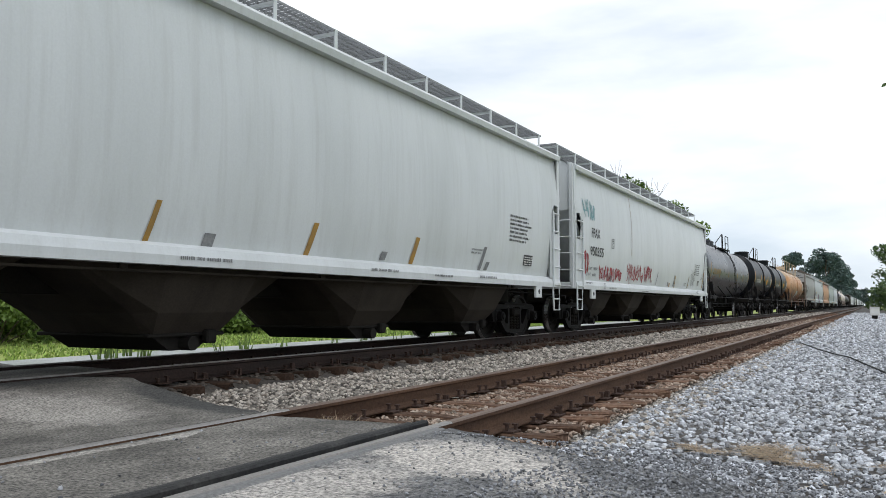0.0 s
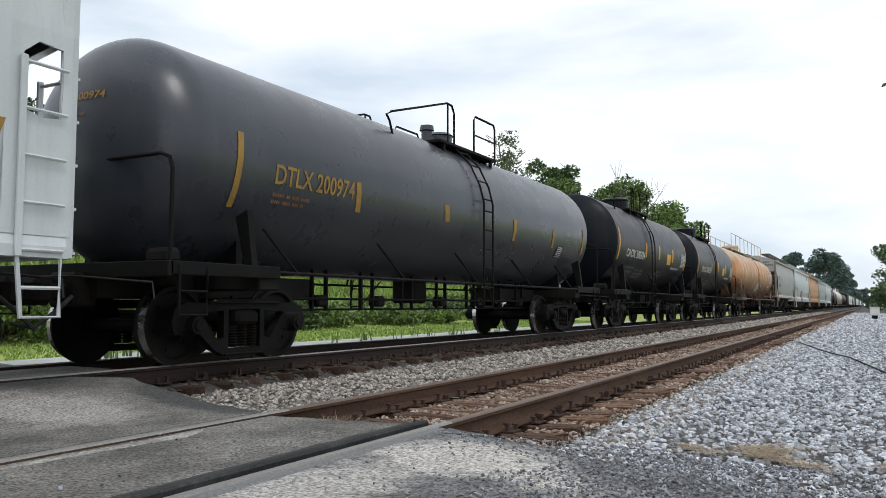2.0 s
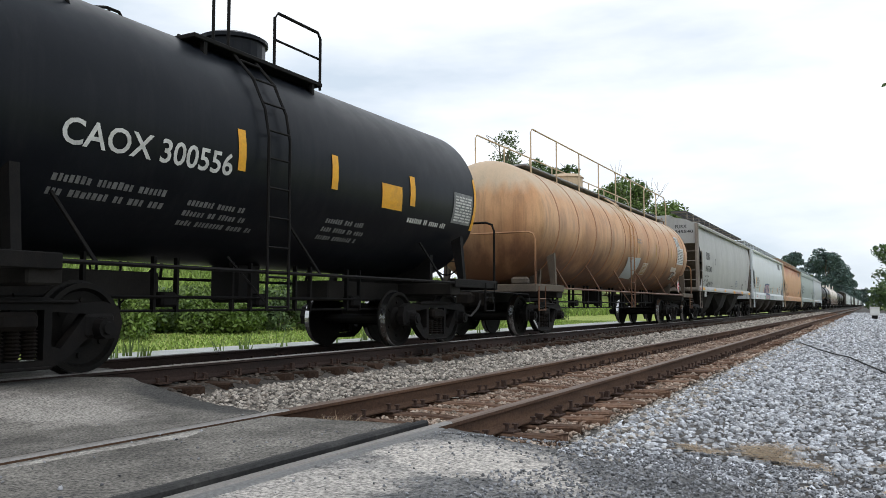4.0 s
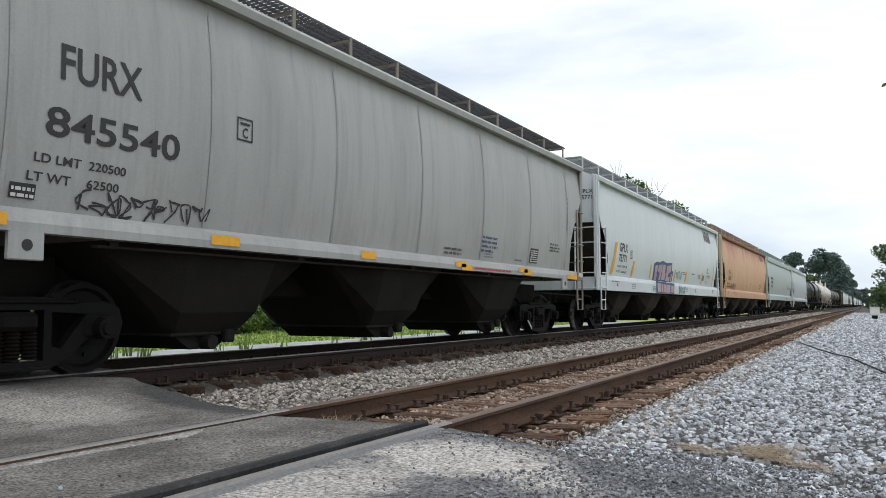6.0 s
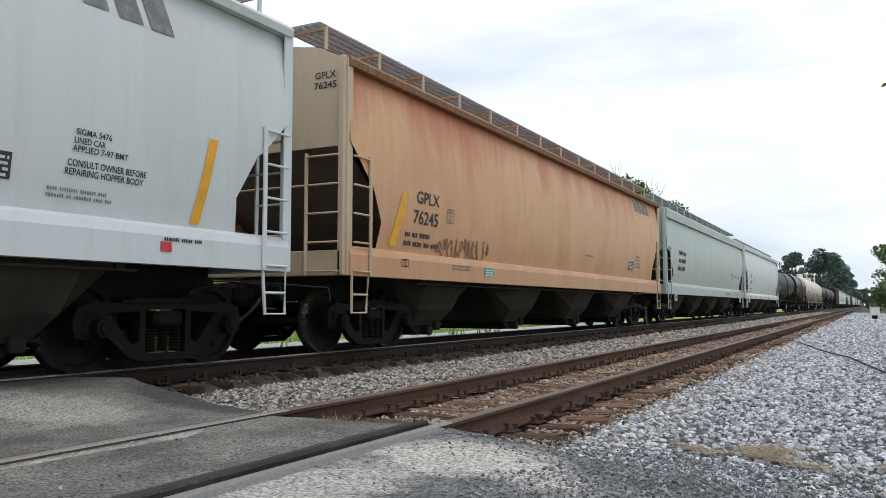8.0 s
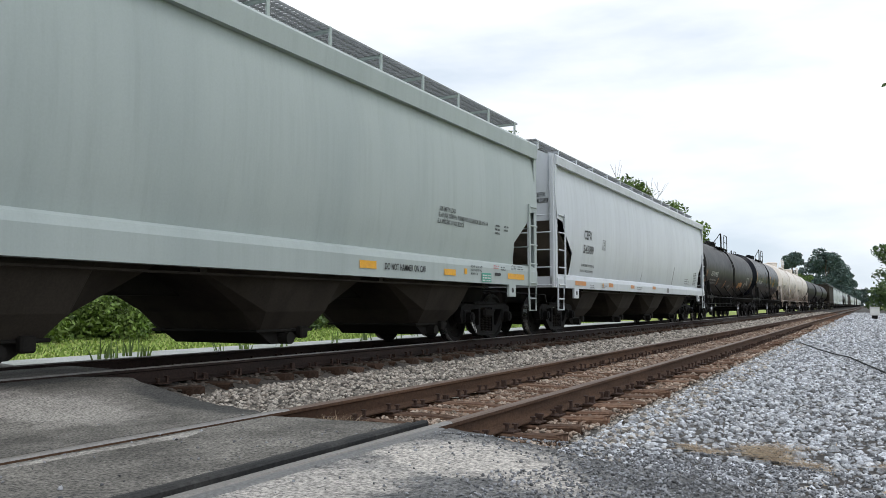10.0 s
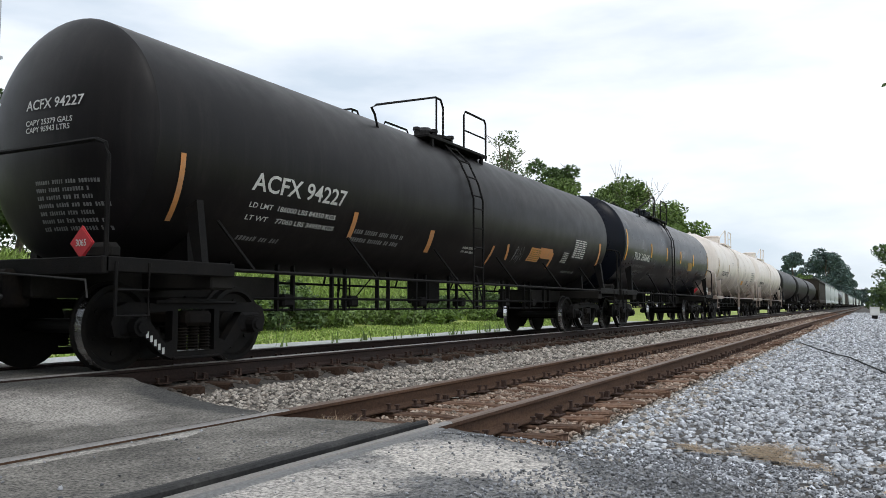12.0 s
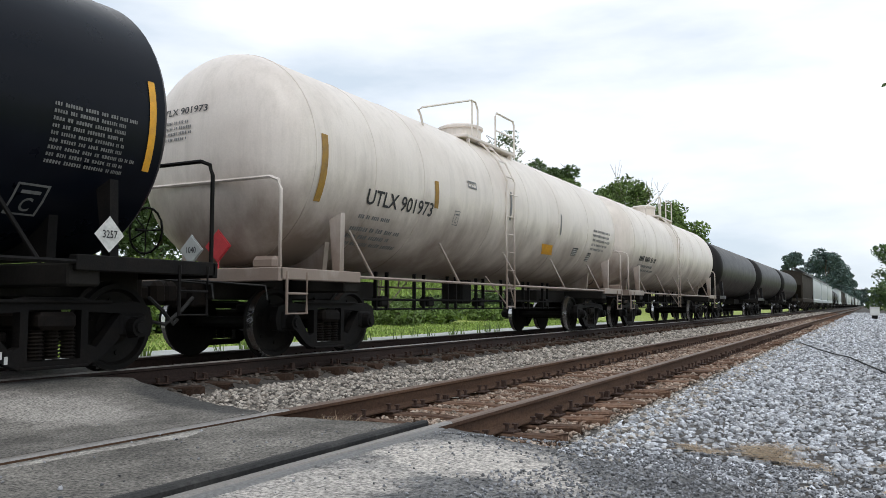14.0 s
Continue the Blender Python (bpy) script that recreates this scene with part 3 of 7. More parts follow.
def data_card(car, y, z, w, h, place, ground, ink, seed):
    """A printed panel: a plain ground with unreadable lines."""
    card = tape(car, [(y, y + w, z, z + h, 0)], place, ground, "data_panel")

    def above(u, v):
        q = Vector(place(u, v))
        return tuple(q + Vector((0.004, 0, 0)))
    rnd = random.Random(seed)
    n = max(2, min(9, int(h / 0.05)))
    quads = []
    for k in range(n):
        zz, u = z + h * (0.08 + 0.86 * k / n), y + w * 0.07
        while u < y + w * 0.92:
            step = w * rnd.uniform(0.08, 0.3)
            quads.append((u, min(u + step, y + w * 0.94), zz, zz + h * 0.45 / n, 0))
            u += step + w * 0.05
    tape(card, quads, above, ink, "panel_print")
    return card


def flat_shape(car, outline, place, material, name, lift):
    """A painted patch with the given outline, cut in strips so that it follows the side."""
    bm = bmesh.new()
    bm.faces.new([bm.verts.new((u, v, 0)) for u, v in outline])
    lo, hi = min(v for _, v in outline), max(v for _, v in outline)
    n = max(1, int((hi - lo) / 0.10))
    for k in range(1, n):
        bmesh.ops.bisect_plane(bm, geom=bm.verts[:] + bm.edges[:] + bm.faces[:], plane_co=(0, lo + (hi - lo) * k / n, 0), plane_no=(0, 1, 0))
    bmesh.ops.triangulate(bm, faces=bm.faces[:])
    for v in bm.verts:
        q = Vector(place(v.co.x, v.co.y))
        v.co = q + Vector((0.001 + lift, 0, 0))
    me = bpy.data.meshes.new(name)
    bm.to_mesh(me)
    bm.free()
    return linked(name, me, material, car)


def placard(car, x, y, z, half, words, ground, ink):
    """A diamond-shaped hazard placard in a holder at the end of a tank car."""
    bm = bmesh.new()
    prism(bm, [(x - half, z), (x, z - half), (x + half, z), (x, z + half)], 1, y - 0.004, y + 0.004)
    prism(bm, [(x - half * 1.12, z), (x, z - half * 1.12), (x + half * 1.12, z), (x, z + half * 1.12)], 1, y + 0.005, y + 0.015)
    tube(bm, [(x, y + 0.02, z), (x, y + 0.02, 1.1)], 0.015, 5)
    ob = part("placard", bm, ground, car, "diamond hazard placard")
    if words:
        vs, fs = text_verts(words, half * 0.42)
        k = half * 1.0 / max(u for u, _ in vs)
        decal_mesh("placard_number", [(x - half * 0.5 + u * k, z - half * 0.2 + v) for u, v in vs], fs, lambda u, v: (u, y - 0.008, v), ink, ob)


def strip_mesh(quads, cut=0.12):
    """Upright quads (y0, y1, z0, z1, slant), cut finely enough to follow a curved side."""
    vs, fs = [], []
    for y0, y1, z0, z1, slant in quads:
        n = max(1, int((z1 - z0) / cut))
        for k in range(n + 1):
            q = k / n
            vs += [(y0 + slant * q, z0 + (z1 - z0) * q), (y1 + slant * q, z0 + (z1 - z0) * q)]
            if k:
                b = len(vs) - 4
                fs.append((b, b + 1, b + 3, b + 2))
    return vs, fs


def tape(car, quads, place, material, name="reflector_tape", label=""):
    vs, fs = strip_mesh(quads)
    return decal_mesh(name, vs, fs, place, material, car, label)


def small_print(car, y, z, rows, width, pitch, place, material, seed=1, name="small_print"):
    """Rows of unreadable lettering as plain bars."""
    rnd = random.Random(seed)
    quads = []
    for k in range(rows):
        u, zz = y, z - k * pitch
        end = y + width * rnd.uniform(0.7, 1.0)
        left = rnd.randint(3, 8)
        while u < end and len(quads) < 260:
            w = pitch * rnd.uniform(0.22, 0.36)
            quads.append((u, u + w, zz, zz + pitch * rnd.uniform(0.46, 0.56), 0.0))
            u += w + pitch * 0.13
            left -= 1
            if left <= 0:
                u, left = u + pitch * 0.4, rnd.randint(2, 8)
    return tagged(tape(car, quads, place, material, name), kind="stuff")


def scrawl(car, y, z, width, height, place, material, seed=3, letters=5, thick=0.03, name="graffiti", label=""):
    """A sprayed scribble: looping strokes with no words in them."""
    rnd = random.Random(seed)
    vs, fs = [], []
    letters = int(letters * 1.6)
    step = width / letters
    for k in range(letters):
        pts = [(y + step * (k + rnd.uniform(-0.1, 1.25)), z + height * rnd.uniform(0, 1)) for _ in range(rnd.randint(5, 8))]
        fine = []
        for i in range(len(pts) - 1):
            p0, p1, p2, p3 = (pts[max(i - 1, 0)], pts[i], pts[i + 1], pts[min(i + 2, len(pts) - 1)])
            for s in range(6):
                t = s / 6
                fine.append(tuple(0.5 * (2 * b + (c - a) * t + (2 * a - 5 * b + 4 * c - d) * t * t + (3 * b - a - 3 * c + d) * t ** 3) for a, b, c, d in zip(p0, p1, p2, p3)))
        for i, q in enumerate(fine):
            r = fine[min(i + 1, len(fine) - 1)]
            s = fine[max(i - 1, 0)]
            dx, dz = r[0] - s[0], r[1] - s[1]
            ln = math.hypot(dx, dz) or 1
            w = thick * rnd.uniform(0.7, 1.2) / 2
            vs += [(q[0] - dz / ln * w, q[1] + dx / ln * w), (q[0] + dz / ln * w, q[1] - dx / ln * w)]
            if i:
                b = len(vs) - 4
                fs.append((b, b + 1, b + 3, b + 2))
    return decal_mesh(name, vs, fs, place, material, car, label)


TRUCK = {}


def truck_meshes():
    """Side frame, bolster, springs and wheelset of a freight truck, each built once."""
    def keep(name, bm, mat, smooth=False):
        bmesh.ops.recalc_face_normals(bm, faces=bm.faces[:])
        me = bpy.data.meshes.new(name)
        bm.to_mesh(me)
        bm.free()
        if smooth:
            me.polygons.foreach_set("use_smooth", [True] * len(me.polygons))
        me.materials.append(mat)
        TRUCK[name] = me

    # cast side frame: top chord, sloping arms, bottom, with two window openings
    bm = bmesh.new()
    out = [(-1.13, 0.36), (-1.17, 0.50), (-1.12, 0.66), (-0.95, 0.72), (-0.55, 0.70), (-0.3, 0.76), (0.3, 0.76), (0.55, 0.70), (0.95, 0.72), (1.12, 0.66), (1.17, 0.50), (1.13, 0.36), (0.98, 0.34), (0.78, 0.38),
           (0.52, 0.16), (0.35, 0.09), (-0.35, 0.09), (-0.52, 0.16), (-0.78, 0.38), (-0.98, 0.34)]
    holes = ([(-0.74, 0.60), (-0.36, 0.62), (-0.36, 0.30), (-0.46, 0.27)], [(0.36, 0.62), (0.74, 0.60), (0.46, 0.27), (0.36, 0.30)], [(-0.28, 0.64), (0.28, 0.64), (0.28, 0.17), (-0.28, 0.17)])
    for x in (-0.055, 0.055):
        ov = [bm.verts.new((x, a, b)) for a, b in out]
        edges = [bm.edges.new((ov[k], ov[(k + 1) % len(ov)])) for k in range(len(ov))]
        hv = []
        for h in holes:
            vs = [bm.verts.new((x, a, b)) for a, b in h]
            hv.append(vs)
            edges += [bm.edges.new((vs[k], vs[(k + 1) % 4])) for k in range(4)]
        bmesh.ops.triangle_fill(bm, edges=edges, use_beauty=True, use_dissolve=False)
        if x < 0:
            first = [ov] + hv
        else:
            for a, b in zip(first, [ov] + hv):
                for k in range(len(a)):
                    bm.faces.new((a[k], a[(k + 1) % len(a)], b[(k + 1) % len(b)], b[k]))
    for y in (-0.89, 0.89):
        box(bm, -0.10, 0.085, y - 0.17, y + 0.17, 0.36, 0.60, 0.03)
        bmesh.ops.create_cone(bm, cap_ends=True, segments=14, radius1=0.115, radius2=0.10, depth=0.14, matrix=pose(0.11, y, 0.457, 0, 90, 0))
        bmesh.ops.create_cone(bm, cap_ends=True, segments=10, radius1=0.07, radius2=0.06, depth=0.03, matrix=pose(0.19, y, 0.457, 0, 90, 0))
    box(bm, -0.09, 0.09, -0.62, 0.62, 0.70, 0.735, 0.01)
    box(bm, -0.09, 0.09, -0.36, 0.36, 0.085, 0.115, 0.01)
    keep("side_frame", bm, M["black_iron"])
    bm = bmesh.new()
    lathe_z(bm, [(0.055 if j % 2 else 0.08, 0.18 + j * 0.017) for j in range(17)], 0, 0, 12)
    keep("spring", bm, M["brown_iron"])
    bm = bmesh.new()
    box(bm, -1.12, 1.12, -0.2, 0.2, 0.45, 0.62, 0.04)
    box(bm, -0.5, 0.5, -0.24, 0.24, 0.55, 0.72, 0.04)
    lathe_z(bm, [(0.2, 0.70), (0.2, 0.80)], 0, 0, 16)
    for y in (-0.42, 0.42):
        box(bm, -0.9, 0.9, y - 0.05, y + 0.05, 0.34, 0.44, 0.02)
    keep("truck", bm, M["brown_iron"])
    bm = bmesh.new()
    for sgn in (-1, 1):
        prof = [(0.685, 0.0), (0.685, 0.12), (0.69, 0.38), (0.68, 0.485), (0.71, 0.485), (0.722, 0.462), (0.82, 0.452), (0.823, 0.40), (0.775, 0.37), (0.76, 0.2), (0.80, 0.13), (0.80, 0.0)]
        rings = []
        n = 36
        for x, r in prof:
            rings.append([bm.verts.new((sgn * x, max(r, 0.004) * math.cos(2 * math.pi * k / n), max(r, 0.004) * math.sin(2 * math.pi * k / n))) for k in range(n)])
        for i, (a, b) in enumerate(zip(rings, rings[1:])):
            for k in range(n):
                f = bm.faces.new((a[k], a[(k + 1) % n], b[(k + 1) % n], b[k]))
                f.material_index = 1 if i in (5,) else 0
        for k in range(6):
            a = math.pi * k / 3
            bmesh.ops.create_cone(bm, cap_ends=True, segments=8, radius1=0.028, radius2=0.028, depth=0.02, matrix=pose(sgn * 0.775, 0.28 * math.cos(a), 0.28 * math.sin(a), 0, 90, 0))
    tube(bm, [(-1.05, 0, 0), (1.05, 0, 0)], 0.08, 12)
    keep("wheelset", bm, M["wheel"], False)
    TRUCK["wheelset"].materials.append(M["tread"])


truck_meshes()
WHEELSETS = []


def add_truck(car, y, detail=True, stencil=False):
    t = linked("truck", TRUCK["truck"], None, car, "sooty cast-iron freight truck with under-car shade in its colour", m=pose(0, y, 0))
    for sgn in (1, -1):
        linked("side_frame", TRUCK["side_frame"], None, t, m=pose(1.0 * sgn, 0, 0, 0, 0, 0 if sgn > 0 else 180))
        if detail:
            for dy in (-0.17, 0.0, 0.17):
                linked("spring", TRUCK["spring"], None, t, m=pose(1.0 * sgn, dy, 0))
    for dy in (-0.89, 0.89):
        w = linked("wheelset", TRUCK["wheelset"], None, t, m=pose(0, dy, 0.457))
        if detail:
            WHEELSETS.append((w, dy))
    if stencil:
        quads = [(-0.78 + 0.055 * k, -0.745 + 0.055 * k, 0.38 - 0.045 * k, 0.45 - 0.045 * k, 0.0) for k in range(6)]
        tape(t, quads, lambda u, v: (1.062, u, v), M["white_paint"], "stencil")
    return t


def add_coupler(car, y, sgn):
    """sgn: which way the knuckle points along the car."""
    bm = bmesh.new()
    box(bm, -0.09, 0.09, min(y, y + 0.40 * sgn), max(y, y + 0.40 * sgn), 0.74, 0.92, 0.03)
    box(bm, -0.20, 0.17, min(y + 0.34 * sgn, y + 0.58 * sgn), max(y + 0.34 * sgn, y + 0.58 * sgn), 0.68, 0.98, 0.06)
    box(bm, -0.22, 0.22, y - 0.15, y + 0.15, 0.66, 1.05, 0.03)
    part("coupler", bm, M["brown_iron"], car)
    bm = bmesh.new()
    tube(bm, [(0.25, y + 0.2 * sgn, 0.78), (0.27, y + 0.4 * sgn, 0.62), (0.22, y + 0.62 * sgn, 0.45), (0.1, y + 0.8 * sgn, 0.5)], 0.025, 6)
    tube(bm, [(-1.3, y + 0.1 * sgn, 0.95), (-0.3, y + 0.25 * sgn, 1.0), (0.3, y + 0.25 * sgn, 1.0), (1.35, y + 0.1 * sgn, 0.92), (1.38, y + 0.1 * sgn, 0.75)], 0.012, 5)
    part("air_hose", bm, M["rubber"], car)


def ladder(car, mat, stiles, rungs, r=0.016, w=0.03):
    """stiles: pairs of end points; rungs: pairs of points."""
    bm = bmesh.new()
    for a, b in stiles:
        box(bm, min(a[0], b[0]) - w / 2, max(a[0], b[0]) + w / 2, min(a[1], b[1]) - w, max(a[1], b[1]) + w, min(a[2], b[2]), max(a[2], b[2]), 0.006)
    for a, b in rungs:
        tube(bm, [a, b], r, 6)
    return part("ladder", bm, mat, car)


def grating(bm, x0, x1, y0, y1, z, pitch=0.085):
    n = int((y1 - y0) / pitch)
    for k in range(n + 1):
        y = y0 + (y1 - y0) * k / n
        box(bm, x0, x1, y - 0.008, y + 0.008, z - 0.03, z)
    for k in range(6):
        x = x0 + (x1 - x0) * k / 5
        box(bm, x - 0.007, x + 0.007, y0, y1, z - 0.032, z - 0.002)


def loft_side(bm, half, length, cut, seams, roof):
    """Curved side sheets and roof: half is the outline (x, z) from sill to roof ridge, cut(z) how far the end is cut back."""
    full = half + [(-x, z) for x, z in reversed(half[:-1])]
    ys = [0.0, 0.02] + sorted(s / 1.0 for s in seams) + [0.98, 1.0]
    rings = []
    for q in ys:
        ring = []
        for x, z in full:
            c = cut(z)
            ring.append(bm.verts.new((x, c + (length - 2 * c) * q, z)))
        rings.append(ring)
    for a, b in zip(rings, rings[1:]):
        for k in range(len(full) - 1):
            bm.faces.new((a[k], b[k], b[k + 1], a[k + 1]))


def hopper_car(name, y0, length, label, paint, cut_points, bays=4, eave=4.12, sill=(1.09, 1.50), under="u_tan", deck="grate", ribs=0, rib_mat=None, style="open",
               walk_z=4.68, detail=True, roof=4.46, deck_x=(0.45, 1.12), sill_paint=None, chord=0.11, stencil=False, bogie=1.45, slope_paint=None, pads=True, end_paint=None, sheet_paint=None):
    """A covered hopper: y from the leading end to the other, x towards the road, z from the railhead."""
    car = tagged(new(name), label, "hopper car", group="cars of the freight train")
    P = M[paint]
    SP = M[sill_paint] if sill_paint else P
    EP = M[end_paint] if end_paint else P

    def cut(z):
        if z >= cut_points[0][0]:
            return cut_points[0][1]
        for (za, ya), (zb, yb) in zip(cut_points, cut_points[1:]):
            if zb <= z <= za:
                return ya + (yb - ya) * (za - z) / max(za - zb, 1e-6)
        return cut_points[-1][1]

    z0, z1 = sill[1] - 0.03, eave
    half = []
    zs = sorted({z0 + (z1 - z0) * k / 9 for k in range(10)} | {z for z, _ in cut_points if z0 < z < z1})
    for z in zs:
        q = (z - z0) / (z1 - z0)
        half.append((1.47 + 0.125 * math.sin(math.pi * min(1, q * 1.05)) ** 0.8 if 0 < q < 1 else 1.47, z))
    half += [(1.38, eave + 0.07), (1.1, eave + 0.07 + (roof - eave - 0.07) * 0.55), (0.6, roof - 0.04), (0, roof)]
    bm = bmesh.new()
    loft_side(bm, half, length, cut, [k / 12 for k in range(1, 12)], roof)
    part("body", bm, P, car, smooth=False).data.polygons.foreach_set("use_smooth", [True] * 0 or [True] * len(car.children[0].data.polygons))

    def place(u, v):
        q = min(max((v - z0) / (z1 - z0), 0.0), 1.0)
        x = 1.47 + (0.125 * math.sin(math.pi * min(1, q * 1.05)) ** 0.8 if 0 < q < 1 else 0)
        return (x + 0.008, u, v)

    def sill_place(u, v):
        return (1.612, u, v)

    # ends: upright sheet under the roof, slope sheet below it, end platform
    zc = cut_points[0][0]
    for e, sg in ((0.0, 1), (length, -1)):
        bm = bmesh.new()
        prism(bm, [(-1.47, zc - 0.05), (1.47, zc - 0.05), (1.5, eave), (1.1, roof - 0.14), (0.6, roof - 0.04), (0, roof), (-0.6, roof - 0.04), (-1.1, roof - 0.14), (-1.5, eave)], 1, e + 0.03 * sg, e + 0.06 * sg)
        part("end_sheet", bm, M[sheet_paint] if sheet_paint else P, car)
        bm = bmesh.new()
        prism(bm, [(e + 0.05 * sg, zc), (e + 0.05 * sg, zc - 0.06), (e + 2.3 * sg, 1.30), (e + 2.38 * sg, 1.34)], 0, -1.46, 1.46)
        part("slope_sheet", bm, M[slope_paint] if slope_paint else P, car)
        bm = bmesh.new()
        box(bm, -1.5, 1.5, e - 0.06, e + 0.06, sill[0], sill[1] - 0.06, 0.01)
        box(bm, -1.5, 1.5, min(e, e + 0.9 * sg), max(e, e + 0.9 * sg), sill[1] - 0.12, sill[1] - 0.07)
        part("end_sill", bm, EP if end_paint else SP, car)
        bm = bmesh.new()
        box(bm, -0.32, 0.32, min(e + 0.065 * sg, e + 2.6 * sg), max(e + 0.065 * sg, e + 2.6 * sg), 0.75, 1.2, 0.02)
        part("draft_sill", bm, M["u_dark"], car)
        for sx in (1, -1):
            bm = bmesh.new()
            box(bm, sx * 1.50 - 0.05, sx * 1.50 + 0.05, e - 0.06, e + 0.06, sill[0], eave + 0.03, 0.012)
            box(bm, sx * 1.56 - 0.015, sx * 1.56 + 0.015, min(e, e + 0.13 * sg), max(e, e + 0.13 * sg), sill[0], eave, 0.004)
            part("corner_post", bm, EP, car)
        add_coupler(car, e, -sg)
        if detail:
            for sx in (1, -1):
                x, ya, yb = 1.62 * sx, e + 0.10 * sg, e + 0.52 * sg
                rz = [sill[0] + 0.06 + 0.40 * k for k in range(5)]
                ladder(car, EP, [((x, yb, sill[0]), (x, yb, rz[-1] + 0.05))], [((x, ya, z), (x, yb, z)) for z in rz])
                xi = 0.95 * sx
                ladder(car, EP, [((xi, e - 0.1 * sg, sill[0]), (xi, e - 0.1 * sg, rz[-1] + 0.05))], [((1.5 * sx, e - 0.1 * sg, z), (xi, e - 0.1 * sg, z)) for z in rz])
                bm = bmesh.new()
                tube(bm, [(x - 0.03 * sx, ya, sill[0] + 0.1), (x - 0.03 * sx, ya, 0.58), (x - 0.03 * sx, yb - 0.06 * sg, 0.58), (x - 0.03 * sx, yb, sill[0] + 0.1)], 0.022, 6)
                tube(bm, [(x - 0.03 * sx, ya, 0.83), (x - 0.03 * sx, yb - 0.03 * sg, 0.83)], 0.018, 6)
                part("step", bm, EP, car)
            bm = bmesh.new()
            tube(bm, [(0.95, e - 0.1 * sg, 2.35), (-0.95, e - 0.1 * sg, 2.35)], 0.016, 6)
            part("handrail", bm, EP, car)
    # side sills
    for sx in (1, -1):
        bm = bmesh.new()
        x = sx * 1.50
        out = [(x, sill[0]), (x + sx * 0.10, sill[0]), (x + sx * 0.105, sill[1] - 0.12), (x + sx * 0.075, sill[1] - 0.03), (x, sill[1] + 0.01), (x - sx * 0.06, sill[1] - 0.02), (x - sx * 0.06, sill[0])]
        prism(bm, out, 1, 0.05, length - 0.05)
        part("side_sill", bm, SP, car)
        bm = bmesh.new()
        out = [(sx * 1.44, eave - chord), (sx * 1.60, eave - chord), (sx * 1.62, eave - 0.02), (sx * 1.58, eave + 0.03), (sx * 1.40, eave + 0.09)]
        prism(bm, out, 1, 0.02, length - 0.02)
        part("top_chord", bm, P if paint != "p_orange" else M["rust_stain"], car)
        bm = bmesh.new()
        box(bm, sx * 1.36, sx * 1.45, 2.2, length - 2.2, sill[0] - 0.075, sill[0] - 0.05, 0.004)
        for k in range(5):
            y = 2.4 + (length - 4.8) * k / 4
            box(bm, sx * 1.40, sx * 1.44, y - 0.05, y + 0.05, sill[0] - 0.06, sill[0] + 0.02)
        part("lower_flange", bm, M["u_tan"], car)
        for yy in (1.22, length - 1.55) if pads else ():
            bm = bmesh.new()
            box(bm, sx * 1.54, sx * 1.60, yy, yy + 0.33, sill[0] - 0.24, sill[0] + 0.02, 0.01)
            pad = part("jacking_pad", bm, SP, car)
            bm = bmesh.new()
            tube(bm, [(sx * 1.598, yy + 0.165, sill[0] - 0.11), (sx * 1.606, yy + 0.165, sill[0] - 0.11)], 0.05, 12)
            # black disc painted for the dark inside a hole
            part("pad_hole", bm, M["black_paint"], pad)
    # bays below the floor
    span = 0.212 * length if bays == 4 else (length - 4.4) / bays
    for k in range(bays):
        c = length / 2 + span * (k - (bays - 1) / 2)
        bm = bmesh.new()
        lo_y, hi_y = max(c - span / 2 + 0.01, 1.95), min(c + span / 2 - 0.01, length - 1.95)
        rings = []
        for wx, w, nx, y_lo, y_hi, z in ((1.44, 0.75, 1.02, lo_y, hi_y, sill[0] + 0.16), (1.12, 0.62, 0.90, c - 0.80, c + 0.80, 0.60), (0.92, 0.50, 0.80, c - 0.56, c + 0.56, 0.37)):
            rings.append([bm.verts.new(q) for q in ((nx, y_lo, z), (wx, c - w, z), (wx, c + w, z), (nx, y_hi, z), (-nx, y_hi, z), (-wx, c + w, z), (-wx, c - w, z), (-nx, y_lo, z))])
        for a, b in zip(rings, rings[1:]):
            for j in range(8):
                bm.faces.new((a[j], a[(j + 1) % 8], b[(j + 1) % 8], b[j]))
        bm.faces.new(rings[0]), bm.faces.new(rings[-1][::-1])
        # bay colour includes underside shade, so it is darker than the body
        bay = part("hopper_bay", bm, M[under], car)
        if detail:
            bm = bmesh.new()
            box(bm, -0.94, 0.94, c - 0.58, c + 0.58, 0.33, 0.37, 0.01)
            prism(bm, [(c - 0.46, 0.33), (c + 0.46, 0.33), (c + 0.2, 0.17), (c - 0.2, 0.17)], 0, -0.86, 0.86)
            tube(bm, [(0.86, c, 0.25), (1.02, c, 0.25)], 0.085, 10)
            tube(bm, [(-0.9, c + 0.3, 0.31), (0.92, c + 0.3, 0.31)], 0.03, 6)
            box(bm, 0.92, 1.02, c + 0.22, c + 0.38, 0.24, 0.40, 0.02)
            part("outlet_gate", bm, M["u_dark"], bay)
    bm = bmesh.new()
    box(bm, -0.22, 0.22, 0.4, length - 0.4, 0.80, 1.12, 0.02)
    box(bm, -1.44, 1.44, 2.0, length - 2.0, sill[0] + 0.17, sill[0] + 0.2)
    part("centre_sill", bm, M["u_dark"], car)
    # roof walk
    if detail:
        posts = max(6, int(length / 1.35))
        for sx in (1, -1):
            bm = bmesh.new()
            grating(bm, sx * deck_x[0], sx * deck_x[1], -0.05, length + 0.05, walk_z)
            part("roof_walk", bm, M[deck], car, "see-through metal roof walk")
            bm = bmesh.new()
